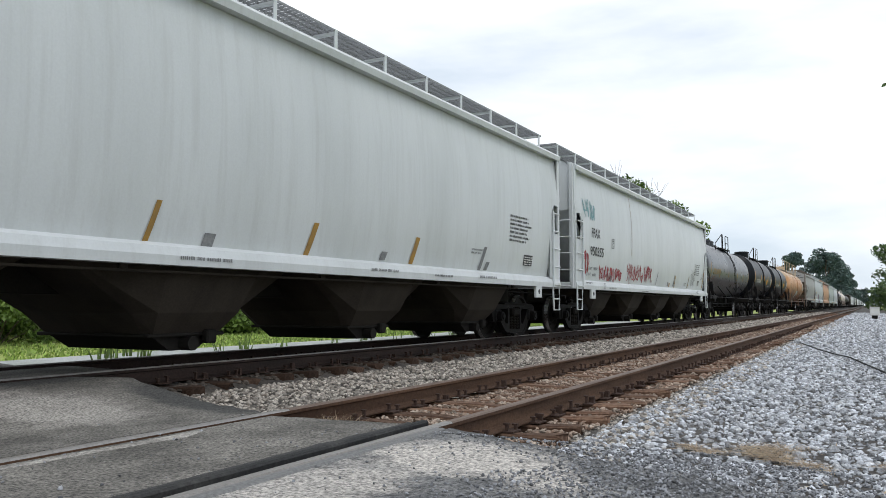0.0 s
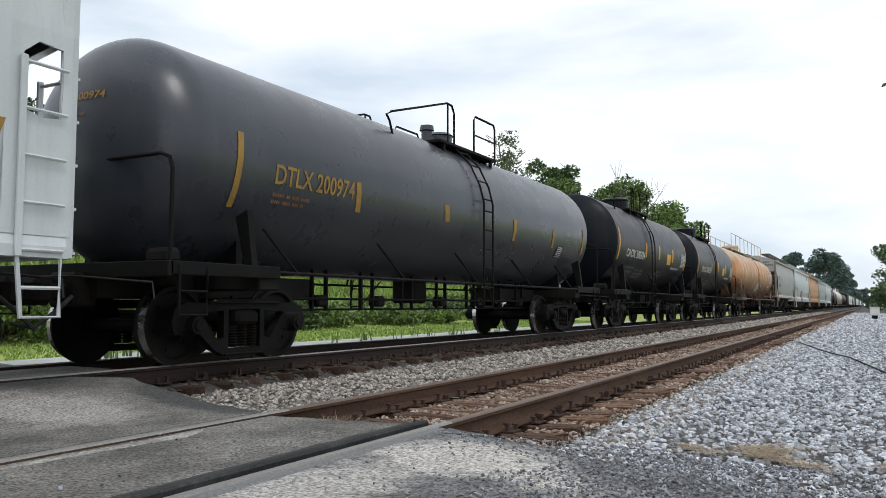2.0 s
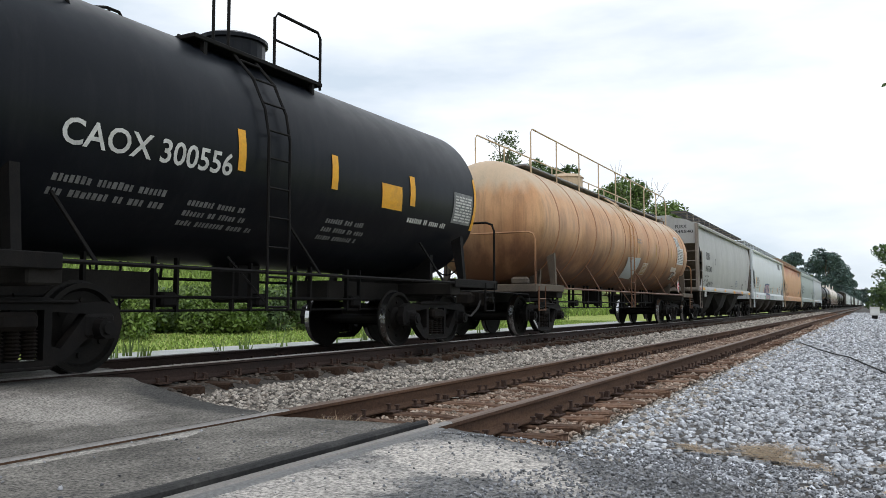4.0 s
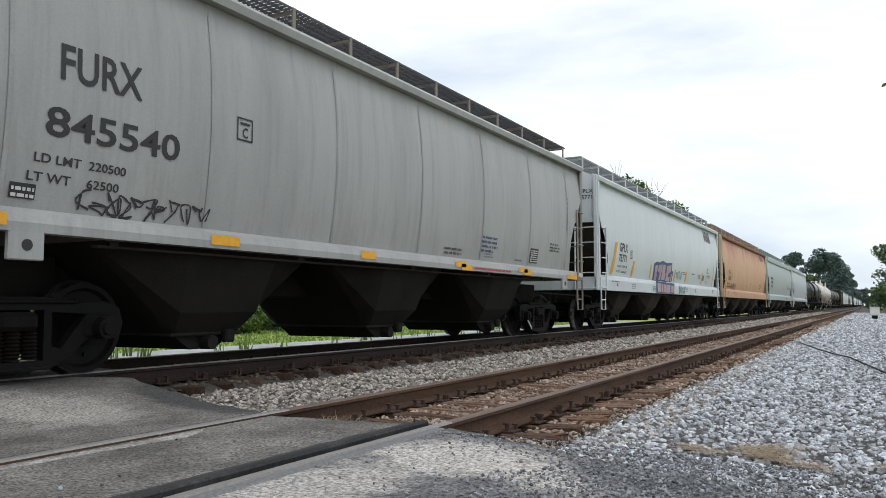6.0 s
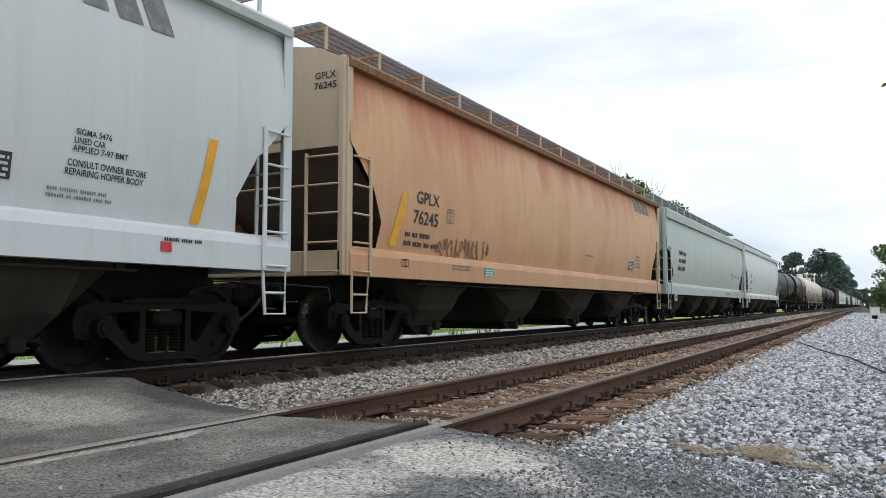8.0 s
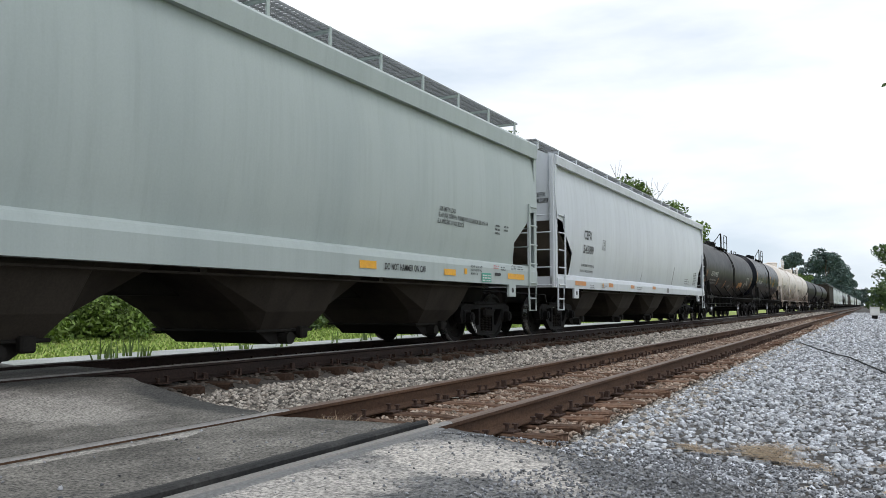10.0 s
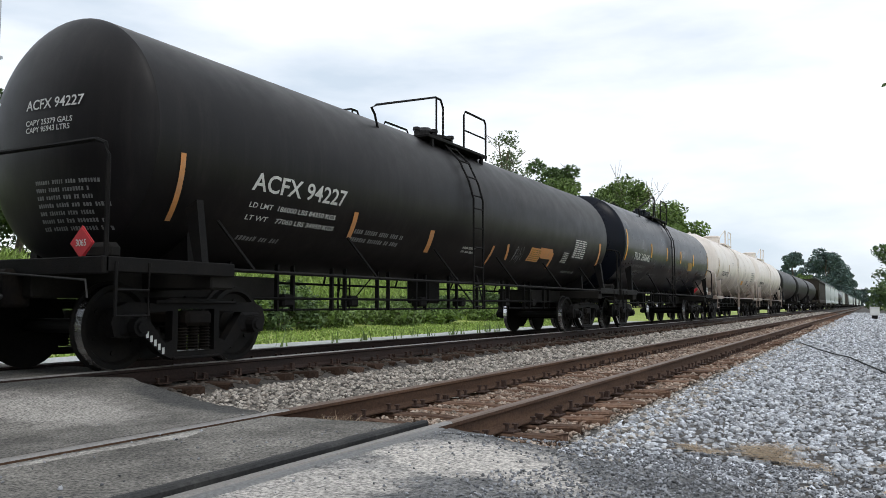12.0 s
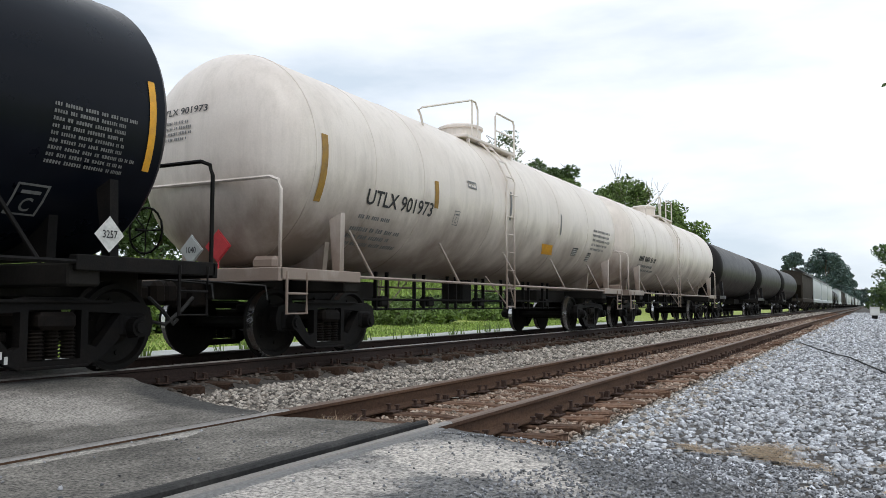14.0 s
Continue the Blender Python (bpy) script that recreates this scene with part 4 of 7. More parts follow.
            prism(bm, [(sx * deck_x[1] - 0.012, eave + 0.05), (sx * deck_x[1] + 0.012, eave + 0.05), (sx * deck_x[1] + 0.012, walk_z), (sx * deck_x[1] - 0.012, walk_z - 0.034), (sx * deck_x[0], walk_z - 0.034), (sx * deck_x[0], walk_z - 0.075), (sx * deck_x[1] - 0.012, walk_z - 0.075)], 1, -0.03, 0.03)
            first = part("walk_post", bm, EP, car)
            first.matrix_basis = pose(0, 0.1, 0)
            for k in range(1, posts + 1):
                linked("walk_post", first.data, None, car, m=pose(0, 0.1 + (length - 0.2) * k / posts, 0))
        bm = bmesh.new()
        box(bm, -0.32, 0.32, 0.0, 1.2, roof - 0.02, roof + 0.12, 0.03)
        first = part("roof_hatch", bm, P, car)
        first.matrix_basis = pose(0, 0.5, 0)
        for k in range(1, int(length / 1.3)):
            linked("roof_hatch", first.data, None, car, m=pose(0, 0.5 + 1.3 * k, 0))
    else:
        bm = bmesh.new()
        box(bm, 0.5, 1.1, 0, length, walk_z - 0.05, walk_z, 0.01)
        part("roof_walk", bm, M[deck], car)
    # flat strips in rib_mat draw the seams with their shade
    for k in range(ribs):
        rv, rf = strip_mesh([(length * (k + 0.5) / ribs, length * (k + 0.5) / ribs + 0.045, z0 + 0.05, z1 - 0.1, 0.0)])
        decal_mesh("weld_seam", rv, rf, place, M[rib_mat], car)
    if style == "plate":
        for e, sg in ((0.0, 1), (length, -1)):
            for sx in (1, -1):
                bm = bmesh.new()
                outer = [(0.03, sill[1] - 0.03), (0.66, sill[1] - 0.03), (0.66, 2.2), (0.66, 2.65), (0.66, 3.08), (0.35, 3.08), (0.03, 3.08), (0.03, 2.2)]
                inner = [(0.13, 2.32), (0.30, 2.30), (0.46, 2.34), (0.53, 2.62), (0.50, 2.84), (0.36, 2.96), (0.13, 2.94), (0.12, 2.6)]
                outer = [outer[k] for k in (0, 0, 1, 3, 4, 5, 6, 7)]
                rings = []
                for x in (1.551, 1.583):
                    rings.append(([bm.verts.new((sx * x, e + sg * q, z)) for q, z in outer], [bm.verts.new((sx * x, e + sg * q, z)) for q, z in inner]))
                for o, i in rings:
                    for k in range(8):
                        bm.faces.new((o[k], o[(k + 1) % 8], i[(k + 1) % 8], i[k]))
                for k in range(8):
                    bm.faces.new((rings[0][1][k], rings[0][1][(k + 1) % 8], rings[1][1][(k + 1) % 8], rings[1][1][k]))
                bmesh.ops.remove_doubles(bm, verts=bm.verts[:], dist=0.0005)
                part("end_plate", bm, P, car, "side plate with a rounded opening")
    for y in (bogie, length - bogie):
        add_truck(car, y, detail, stencil)
    CARS.append((car, y0))
    return car, place, sill_place


def tank_car(name, y0, length, label, paint, radius=1.42, zc=2.62, detail=True, dome="dome", rail_paint=None, ends=1.75, bands=(), sill_paint=None, top_len=2.6, band_mat=None, stencil=False, head=0.62, square=0.5, lad=-0.6, long_rail=False):
    """A tank car: y0 is the leading head seam; length between head seams; ends: platform beyond each seam."""
    car = tagged(new(name), label, "tank car", group="cars of the freight train")
    P = M[paint]
    R = M[rail_paint or "black_iron"]
    S = M[sill_paint or paint]
    out = [(-head * (1 - q ** 2.4) ** square, radius * q) for q in (0, 0.15, 0.3, 0.45, 0.58, 0.7, 0.8, 0.87, 0.92, 0.955, 0.98, 0.993, 1.0)]
    steps = 10
    prof = out + [(length * k / steps, radius) for k in range(1, steps)] + [(length - y, r) for y, r in reversed(out)]
    bm = bmesh.new()
    lathe_y(bm, prof, 0, zc, 64)
    for ed in bm.edges:
        if square > 0.6 and all(min(abs(v.co.y), abs(v.co.y - length)) < 0.001 for v in ed.verts):
            ed.smooth = False
    part("tank", bm, P, car, smooth=True)
    for y in bands:
        bm = bmesh.new()
        lathe_y(bm, [(y - 0.03, radius - 0.01), (y - 0.03, radius + 0.006), (y + 0.03, radius + 0.006), (y + 0.03, radius - 0.01)], 0, zc, 64)
        part("band", bm, M[band_mat] if band_mat else P, car, smooth=False)

    def place(u, v):
        near_end = length - 0.6
        if u > near_end:
            u = min(near_end + (u - near_end) * 0.7, length - 0.02)
        a = (v - zc) / radius
        return ((radius + 0.009) * math.cos(a), u, zc + (radius + 0.009) * math.sin(a))

    lo, hi = -ends, length + ends
    for e, sg, seam in ((lo, 1, 0.0), (hi, -1, length)):
        bm = bmesh.new()
        box(bm, -0.36, 0.36, min(e + 0.045 * sg, e + 3.9 * sg), max(e + 0.045 * sg, e + 3.9 * sg), 0.76, 1.075, 0.02)
        box(bm, -1.44, 1.44, min(e + 1.44 * sg, e + 1.80 * sg), max(e + 1.44 * sg, e + 1.80 * sg), 0.86, 1.075, 0.02)
        part("draft_sill", bm, M["u_dark"], car)
        bm = bmesh.new()
        box(bm, -1.48, 1.48, min(e, e + 1.05 * sg), max(e, e + 1.05 * sg), 1.08, 1.14, 0.01)
        box(bm, -1.5, 1.5, e - 0.04, e + 0.04, 0.98, 1.15, 0.01)
        for sx in (-1, 1):
            box(bm, sx * 1.38, sx * 1.5, min(e, e + 1.75 * sg), max(e, e + 1.75 * sg), 1.0, 1.15, 0.01)
        part("platform", bm, S, car)
        bm = bmesh.new()
        yb = e + 1.62 * sg
        prism(bm, [(0.95, 1.10)] + [(radius * 0.985 * math.sin(a), zc - radius * 0.985 * math.cos(a)) for a in [0.75 - 0.15 * k for k in range(11)]] + [(-0.95, 1.10)], 1, yb - 0.05, yb + 0.05)
        for sx in (1, -1):
            prism(bm, [(sx * 1.47, 1.10), (sx * 1.36, 1.10), (sx * radius * 0.86, zc - radius * 0.56), (sx * radius * 0.99, zc - radius * 0.50)], 1, yb - 0.30 * sg - 0.05, yb - 0.30 * sg + 0.05)
        part("saddle", bm, S, car)
        add_coupler(car, e, -sg)
        add_truck(car, yb, detail, stencil)
        if detail:
            bm = bmesh.new()
            x = 1.46
            tube(bm, [(x, e + 0.03 * sg, 1.12), (x, e + 0.03 * sg, 2.12), (x * 0.97, e + 0.03 * sg, 2.24), (x * 0.88, e + 0.03 * sg, 2.29), (-x * 0.88, e + 0.03 * sg, 2.29), (-x * 0.97, e + 0.03 * sg, 2.24), (-x, e + 0.03 * sg, 2.12), (-x, e + 0.03 * sg, 1.12)], 0.024, 6)
            part("end_railing", bm, R, car)
            for sx in (1, -1):
                bm = bmesh.new()
                x = sx * 1.5
                tube(bm, [(x, e + 0.12 * sg, 1.1), (x, e + 0.12 * sg, 0.58), (x, e + 0.52 * sg, 0.58), (x, e + 0.52 * sg, 1.1)], 0.02, 6)
                tube(bm, [(x, e + 0.12 * sg, 0.83), (x, e + 0.52 * sg, 0.83)], 0.016, 6)
                part("step", bm, R, car)
            bm = bmesh.new()
            tube(bm, [(0.42, e + 0.16 * sg, 1.55), (0.42, e + 0.02 * sg, 1.55)], 0.02, 6)
            rim = [(0.42 + 0.27 * math.cos(k * math.pi / 8), e + 0.02 * sg, 1.55 + 0.27 * math.sin(k * math.pi / 8)) for k in range(17)]
            if sg < 0:
                tube(bm, rim, 0.014, 5)
                for k in range(5):
                    tube(bm, [(0.42, e + 0.02 * sg, 1.55), rim[int(k * 3.2)]], 0.01, 4)
                part("brake_wheel", bm, M["black_iron"], car)
            else:
                bm.free()
                bm = bmesh.new()
                box(bm, 0.75, 1.15, e + 0.3, e + 0.5, 1.14, 1.32, 0.05)
                part("brake_valve", bm, S if paint in ("t_white", "t_orange") else M["u_dark"], car)
    if detail:
        # side rails, struts and the rods underneath
        for sx in (1, -1):
            bm = bmesh.new()
            x = sx * 1.47
            tube(bm, [(x, lo + 1.7, 1.08), (x, hi - 1.7, 1.08)], 0.025, 6)
            n = max(2, int(length / 2.6))
            for k in range(n):
                y = 1.4 + (length - 2.8) * k / (n - 1)
                tube(bm, [(x, y, 1.08), (radius * 0.80 * sx, y - 0.25, zc - radius * 0.62)], 0.022, 6)
            part("side_rail", bm, R, car, "long round side rail on struts")
        bm = bmesh.new()
        tube(bm, [(0.55, 1.2, 0.78), (0.55, length - 1.2, 0.78)], 0.022, 6)
        tube(bm, [(0.5, 1.2, 0.62), (0.5, length - 1.2, 0.62)], 0.018, 6)
        k, y = 0, 2.0
        while y < length - 2.0:
            box(bm, 0.48, 0.54, y - 0.018, y + 0.018, 0.60, 1.25)
            if k % 3 == 1:
                box(bm, 0.35, 0.56, y + 0.1, y + 0.34, 0.66, 0.84, 0.03)
            k, y = k + 1, y + (0.35 if k % 2 else 0.95)
        box(bm, -0.25, 0.25, length / 2 - 0.25, length / 2 + 0.25, 0.72, 1.3, 0.04)
        part("brake_rigging", bm, M["black_iron"], car)
        c = length / 2 + lad
        # side ladders over the shell and top platform
        for sx in (1, -1):
            bm = bmesh.new()
            for dy in (-0.2, 0.2):
                pts = [(sx * 1.5, c + dy, 0.62), (sx * 1.5, c + dy, zc + 0.1)] + [(sx * (radius + 0.09) * math.cos(a), c + dy, zc + (radius + 0.09) * math.sin(a)) for a in [0.3, 0.6, 0.9, 1.15]]
                tube(bm, pts, 0.02, 6)
            zz = 0.66
            while zz < zc:
                tube(bm, [(sx * 1.5, c - 0.2, zz), (sx * 1.5, c + 0.2, zz)], 0.015, 5)
                zz += 0.36
            for a in (0.12, 0.36, 0.6, 0.84, 1.08):
                tube(bm, [(sx * (radius + 0.09) * math.cos(a), c - 0.2, zc + (radius + 0.09) * math.sin(a)), (sx * (radius + 0.09) * math.cos(a), c + 0.2, zc + (radius + 0.09) * math.sin(a))], 0.015, 5)
            tube(bm, [(sx * 1.5, c - 0.2, 0.7), (sx * 1.2, c - 0.55, 1.25)], 0.014, 5)
            tube(bm, [(sx * 1.5, c + 0.2, 0.7), (sx * 1.2, c + 0.55, 1.25)], 0.014, 5)
            part("ladder", bm, R, car)
        zt = zc + radius
        if long_rail:
            long_railing(car, length, zt, R)
        else:
            top_platform(car, c, zt, R, P, dome, top_len)
    CARS.append((car, y0))
    return car, place


def top_platform(car, c, zt, R, P, dome, top_len):
    """Grab rails, walkway and fittings on top; c: where the side ladder comes up."""
    for sx in (1, -1):
        bm = bmesh.new()
        box(bm, min(sx * 0.45, sx * 0.95), max(sx * 0.45, sx * 0.95), c - 0.9, c + 1.6, zt - 0.20, zt - 0.14, 0.01)
        for y in (c - 0.7, c + 1.4):
            box(bm, sx * 0.9 - 0.03, sx * 0.9 + 0.03, y - 0.03, y + 0.03, zt - 0.42, zt - 0.14)
        part("top_platform", bm, R, car)
        x = sx * 0.93
        bm = bmesh.new()
        tube(bm, [(x, c - 2.55, zt - 0.40), (x, c - 2.66, zt - 0.16), (x, c - 2.75, zt - 0.08), (x, c - 2.6, zt + 0.0), (x, c - 0.62, zt + 0.58), (x, c - 0.42, zt + 0.58), (x, c - 0.32, zt + 0.45), (x, c - 0.32, zt - 0.2)], 0.022, 6)
        part("railing", bm, R, car)
        bm = bmesh.new()
        tube(bm, [(x, c + 0.55, zt - 0.2), (x, c + 0.55, zt + 0.50), (x, c + 0.62, zt + 0.58), (x, c + 1.5, zt + 0.58), (x, c + 1.56, zt + 0.50), (x, c + 1.56, zt - 0.25)], 0.022, 6)
        part("railing", bm, R, car)
        bm = bmesh.new()
        tube(bm, [(x, c + 0.55, zt + 0.2), (x, c + 1.56, zt + 0.2)], 0.016, 6)
        part("mid_rail", bm, R, car)
        bm = bmesh.new()
        tube(bm, [(x, c - 0.58, zt - 0.2), (x, c - 0.58, zt + 0.57)], 0.02, 6)
        part("rail_post", bm, R, car)
    c = c + 0.85
    bm = bmesh.new()
    if dome == "dome":
        lathe_z(bm, [(0.46, zt - 0.12), (0.46, zt + 0.30), (0.50, zt + 0.31), (0.50, zt + 0.36), (0.40, zt + 0.41)], 0, c - 0.1, 24)
    elif dome == "pair":
        lathe_z(bm, [(0.28, zt - 0.1), (0.28, zt + 0.28), (0.31, zt + 0.30), (0.25, zt + 0.35)], 0, c - 0.05, 20)
        lathe_z(bm, [(0.11, zt - 0.1), (0.11, zt + 0.26), (0.15, zt + 0.28), (0.13, zt + 0.38)], 0.1, c - 0.75, 14)
        box(bm, -0.3, 0.3, c + 0.4, c + 0.9, zt - 0.1, zt + 0.16, 0.04)
    else:
        lathe_z(bm, [(0.34, zt - 0.1), (0.34, zt + 0.14), (0.40, zt + 0.15), (0.40, zt + 0.20), (0.2, zt + 0.26)], 0, c + 0.15, 20)
        lathe_z(bm, [(0.20, zt - 0.1), (0.20, zt + 0.22), (0.12, zt + 0.3)], 0.1, c - 0.4, 14)
        for k in range(4):
            lathe_z(bm, [(0.05, zt - 0.05), (0.05, zt + 0.17), (0.08, zt + 0.18), (0.07, zt + 0.24)], 0.15 + 0.2 * (k % 2), c - 0.8 + 0.35 * k, 8)
    part("manway", bm, P, car)


def long_railing(car, length, zt, R):
    """A walkway with a handrail along the whole top, and an end ladder."""
    for sx in (1, -1):
        bm = bmesh.new()
        box(bm, min(sx * 0.42, sx * 0.72), max(sx * 0.42, sx * 0.72), 0.6, length - 0.5, zt - 0.06, zt - 0.02, 0.005)
        part("top_walk", bm, M["grate"], car, "narrow metal walk along the tank top")
        bm = bmesh.new()
        x = sx * 0.74
        tube(bm, [(x, 0.9, zt - 0.2), (x, 0.9, zt + 0.80), (x, 1.0, zt + 0.88), (x, length - 0.75, zt + 0.88), (x, length - 0.5, zt + 0.75), (x, length - 0.4, zt + 0.45), (x, length - 0.4, zt - 0.25)], 0.02, 6)
        part("railing", bm, R, car)
        bm = bmesh.new()
        tube(bm, [(x, 0, zt - 0.25), (x, 0, zt + 0.88)], 0.02, 6)
        first = part("rail_post", bm, R, car)
        first.matrix_basis = pose(0, 2.7, 0)
        for k in range(1, 7):
            linked("rail_post", first.data, None, car, m=pose(0, 2.7 + 1.84 * k, 0))
    bm = bmesh.new()
    for x in (0.15, 0.55):
        tube(bm, [(x, length - 0.3, zt + 0.1), (x, length + 0.45, zt - 0.25), (x, length + 0.74, zt - 1.2), (x, length + 0.72, 1.15)], 0.022, 6)
    for k in range(8):
        tube(bm, [(0.15, length + 0.74, 1.4 + 0.3 * k), (0.55, length + 0.74, 1.4 + 0.3 * k)], 0.015, 5)
    part("end_ladder", bm, M["rust_stain"], car, "rusty end ladder")
    bm = bmesh.new()
    lathe_z(bm, [(0.5, zt - 0.12), (0.5, zt + 0.35), (0.54, zt + 0.36), (0.45, zt + 0.45)], 0, length * 0.35, 24)
    part("manway", bm, R, car)


CARS = []


# ---- the train, from the leading car back ----
CUT_PLATE = [(3.07, 0.0), (3.06, 0.62), (1.2, 0.62)]
CUT_DIAG = [(2.95, 0.05), (2.48, 0.52), (2.42, 0.62), (1.9, 0.92), (1.4, 0.85)]
CUT_CURVE = [(3.35, 0.05), (2.9, 0.42), (2.55, 0.72), (2.25, 0.86), (1.9, 0.87), (1.4, 0.74)]
CUT_LONG = [(2.68, 0.03), (2.62, 0.42), (2.45, 0.50), (1.94, 1.18), (1.4, 1.10)]

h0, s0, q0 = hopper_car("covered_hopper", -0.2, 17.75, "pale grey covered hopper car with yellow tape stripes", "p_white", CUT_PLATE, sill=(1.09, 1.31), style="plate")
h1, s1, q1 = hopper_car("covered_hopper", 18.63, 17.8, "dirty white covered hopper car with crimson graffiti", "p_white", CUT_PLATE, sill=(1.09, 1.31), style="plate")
t2, p2 = tank_car("tank_car", 38.40, 13.4, "long worn blue-black tank car with side ladder", "t_grey", 1.39, 2.51, sill_paint="black_iron", dome="pair", ends=0.72, head=0.75, lad=0.4)
t3, p3 = tank_car("tank_car", 54.72, 9.75, "short black tank car with yellow stripes", "t_black", 1.41, 2.62, sill_paint="black_iron", head=0.42, square=0.75, lad=-0.9, ends=0.72)
t4, p4 = tank_car("tank_car", 67.1, 9.75, "short black tank car with yellow stripes and faint lettering", "t_black", 1.41, 2.62, sill_paint="black_iron", head=0.42, square=0.75, lad=-0.9, ends=0.72)
t5, p5 = tank_car("tank_car", 80.4, 15.8, "rust-streaked orange tank car with a top railing", "t_orange", 1.45, 2.62, ends=0.72, rail_paint="t_orange", long_rail=True, stencil=True, head=0.6, sill_paint="grime_shade", bands=(0.9, 2.35, 3.8, 5.25, 6.7, 8.15, 9.6, 11.05, 12.5, 13.95, 15.3), band_mat="rust_seam")
h6, s6, q6 = hopper_car("covered_hopper", 98.02, 16.3, "dusty tan-grey covered hopper car with ribbed sides", "p_tan", CUT_CURVE, stencil=True, bogie=1.68, slope_paint="grime_shade", end_paint="grimy_tan", under="u_dark", bays=3, sill=(1.30, 1.50), ribs=7, rib_mat="tan_seam", deck="dark_grate")
h7, s7, q7 = hopper_car("covered_hopper", 115.7, 18.9, "cool white covered hopper car with a large painted piece", "p_cool", CUT_DIAG, slope_paint="u_tan", pads=False)
h8, s8, q8 = hopper_car("covered_hopper", 135.82, 18.5, "faded rusty orange covered hopper car", "p_orange", CUT_DIAG, deck="grate", slope_paint="grime_shade", pads=False, end_paint="pale_tan", sheet_paint="pale_tan")
h9, s9, q9 = hopper_car("covered_hopper", 155.4, 19.2, "grey-green covered hopper car with yellow sill tape", "p_green", CUT_LONG, chord=0.30, stencil=True, slope_paint="grime_shade")
h10, s10, q10 = hopper_car("covered_hopper", 175.78, 18.4, "light cool-grey covered hopper car", "p_lilac", CUT_LONG, sill=(1.09, 1.40), chord=0.20, slope_paint="grime_shade", walk_z=4.54)
t11, p11 = tank_car("tank_car", 196.1, 16.1, "long brown-black tank car with white lettering", "t_brown", 1.38, 2.53, sill_paint="black_iron", head=0.42, square=0.75, dome="low", ends=0.72, stencil=True)
t12, p12 = tank_car("tank_car", 213.95, 13.85, "glossy black tank car with bright yellow stripes", "t_gloss", 1.45, 2.62, sill_paint="black_iron", head=0.42, square=0.7, dome="low", ends=0.72, stencil=True)
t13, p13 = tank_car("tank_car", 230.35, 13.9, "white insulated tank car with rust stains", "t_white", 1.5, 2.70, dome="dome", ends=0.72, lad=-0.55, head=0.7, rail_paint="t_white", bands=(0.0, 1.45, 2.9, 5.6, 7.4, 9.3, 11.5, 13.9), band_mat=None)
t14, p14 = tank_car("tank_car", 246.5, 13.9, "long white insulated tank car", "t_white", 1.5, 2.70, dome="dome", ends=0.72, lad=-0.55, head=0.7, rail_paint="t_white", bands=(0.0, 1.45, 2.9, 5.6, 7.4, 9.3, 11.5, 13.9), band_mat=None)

head2 = head_place(1.39, 2.51, 0.75, 0.5)
head3 = head_place(1.41, 2.62, 0.42, 0.75)
head4 = head_place(1.41, 2.62, 0.42, 0.75)
head11 = head_place(1.38, 2.53, 0.42, 0.75)
head13 = head_place(1.5, 2.70, 0.7, 0.5)


def flank(u, v):
    """The plane of the side rails, for placards in their holders."""
    return (1.49, u, v)


far_hopper, _, _ = hopper_car("covered_hopper", 315.0, 17.8, "dark weathered covered hopper car", "u_tan", CUT_DIAG, detail=False)
far_white, _, _ = hopper_car("covered_hopper", 334.5, 17.8, "pale grey covered hopper car of smooth steel", "p_cool", CUT_DIAG, detail=False)
far_tank, _ = tank_car("tank_car", 264.0, 13.0, "dull brown-black tank car on two trucks", "t_brown", 1.42, 2.6, detail=False)
y = 280.5
for k in range(2):
    CARS.append((copy_thing(far_tank, Matrix()), y))
    y += 16.2
y = 353.5
for k in range(28):
    src = (far_white, far_tank, far_hopper, far_white, far_tank, far_white)[(k * 5 + k // 3) % 6]
    CARS.append((copy_thing(src, Matrix()), y + (1.5 if src is far_tank else 0)))
    y += 17.4 if src is far_tank else 19.2


def motions():
    """The train rolls by at a steady speed, and its wheels turn with it."""
    for car, y0 in CARS:
        walk(car, [(t, pose(TRACK_X, y0 - V_TRAIN * t, RAIL_Z)) for t in (0.0, 3.5, 7.0, 10.5, 14.0)])
    turn = math.degrees(V_TRAIN / 0.457)
    for w, dy in WHEELSETS:
        walk(w, [(k / FPS, pose(0, dy, 0.457, (turn * k / FPS) % 360)) for k in range(int(14.0 * FPS) + 1)])




# ---- lettering, tape and spray paint on the cars ----
tape(h0, [(5.803, 5.874, 1.308, 1.744, 0.129)], s0, M["old_yellow"], "reflector_tape")
tape(h0, [(8.370, 8.475, 1.316, 1.748, 0.157)], s0, M["old_yellow"], "reflector_tape")
tape(h0, [(11.011, 11.135, 1.330, 1.757, 0.158)], s0, M["old_yellow"], "reflector_tape")
tape(h0, [(13.507, 13.629, 1.331, 1.769, 0.200)], s0, M["grey_mark"], "reflector_tape")
tape(h0, [(6.599, 6.768, 1.316, 1.465, 0.038)], s0, M["grey_mark"], "reflector_tape")
tape(h0, [(10.154, 10.310, 1.349, 1.477, 0.061)], s0, M["grey_mark"], "reflector_tape")
tape(h0, [(13.754, 13.905, 1.340, 1.493, 0.102)], s0, M["grey_mark"], "reflector_tape")
small_print(h0, 14.833, 2.449, 7, 1.143, 0.081, s0, M["black_paint"], 41)
small_print(h0, 13.177, 1.684, 2, 0.580, 0.061, s0, M["grey_mark"], 42)
data_card(h0, 15.645, 1.508, 0.478, 0.223, s0, M["black_paint"], M["white_paint"], 43)
small_print(h0, 6.202, 1.155, 1, 0.927, 0.070, q0, M["grey_mark"], 44)
small_print(h0, 9.788, 1.177, 1, 0.945, 0.072, q0, M["grey_mark"], 45)
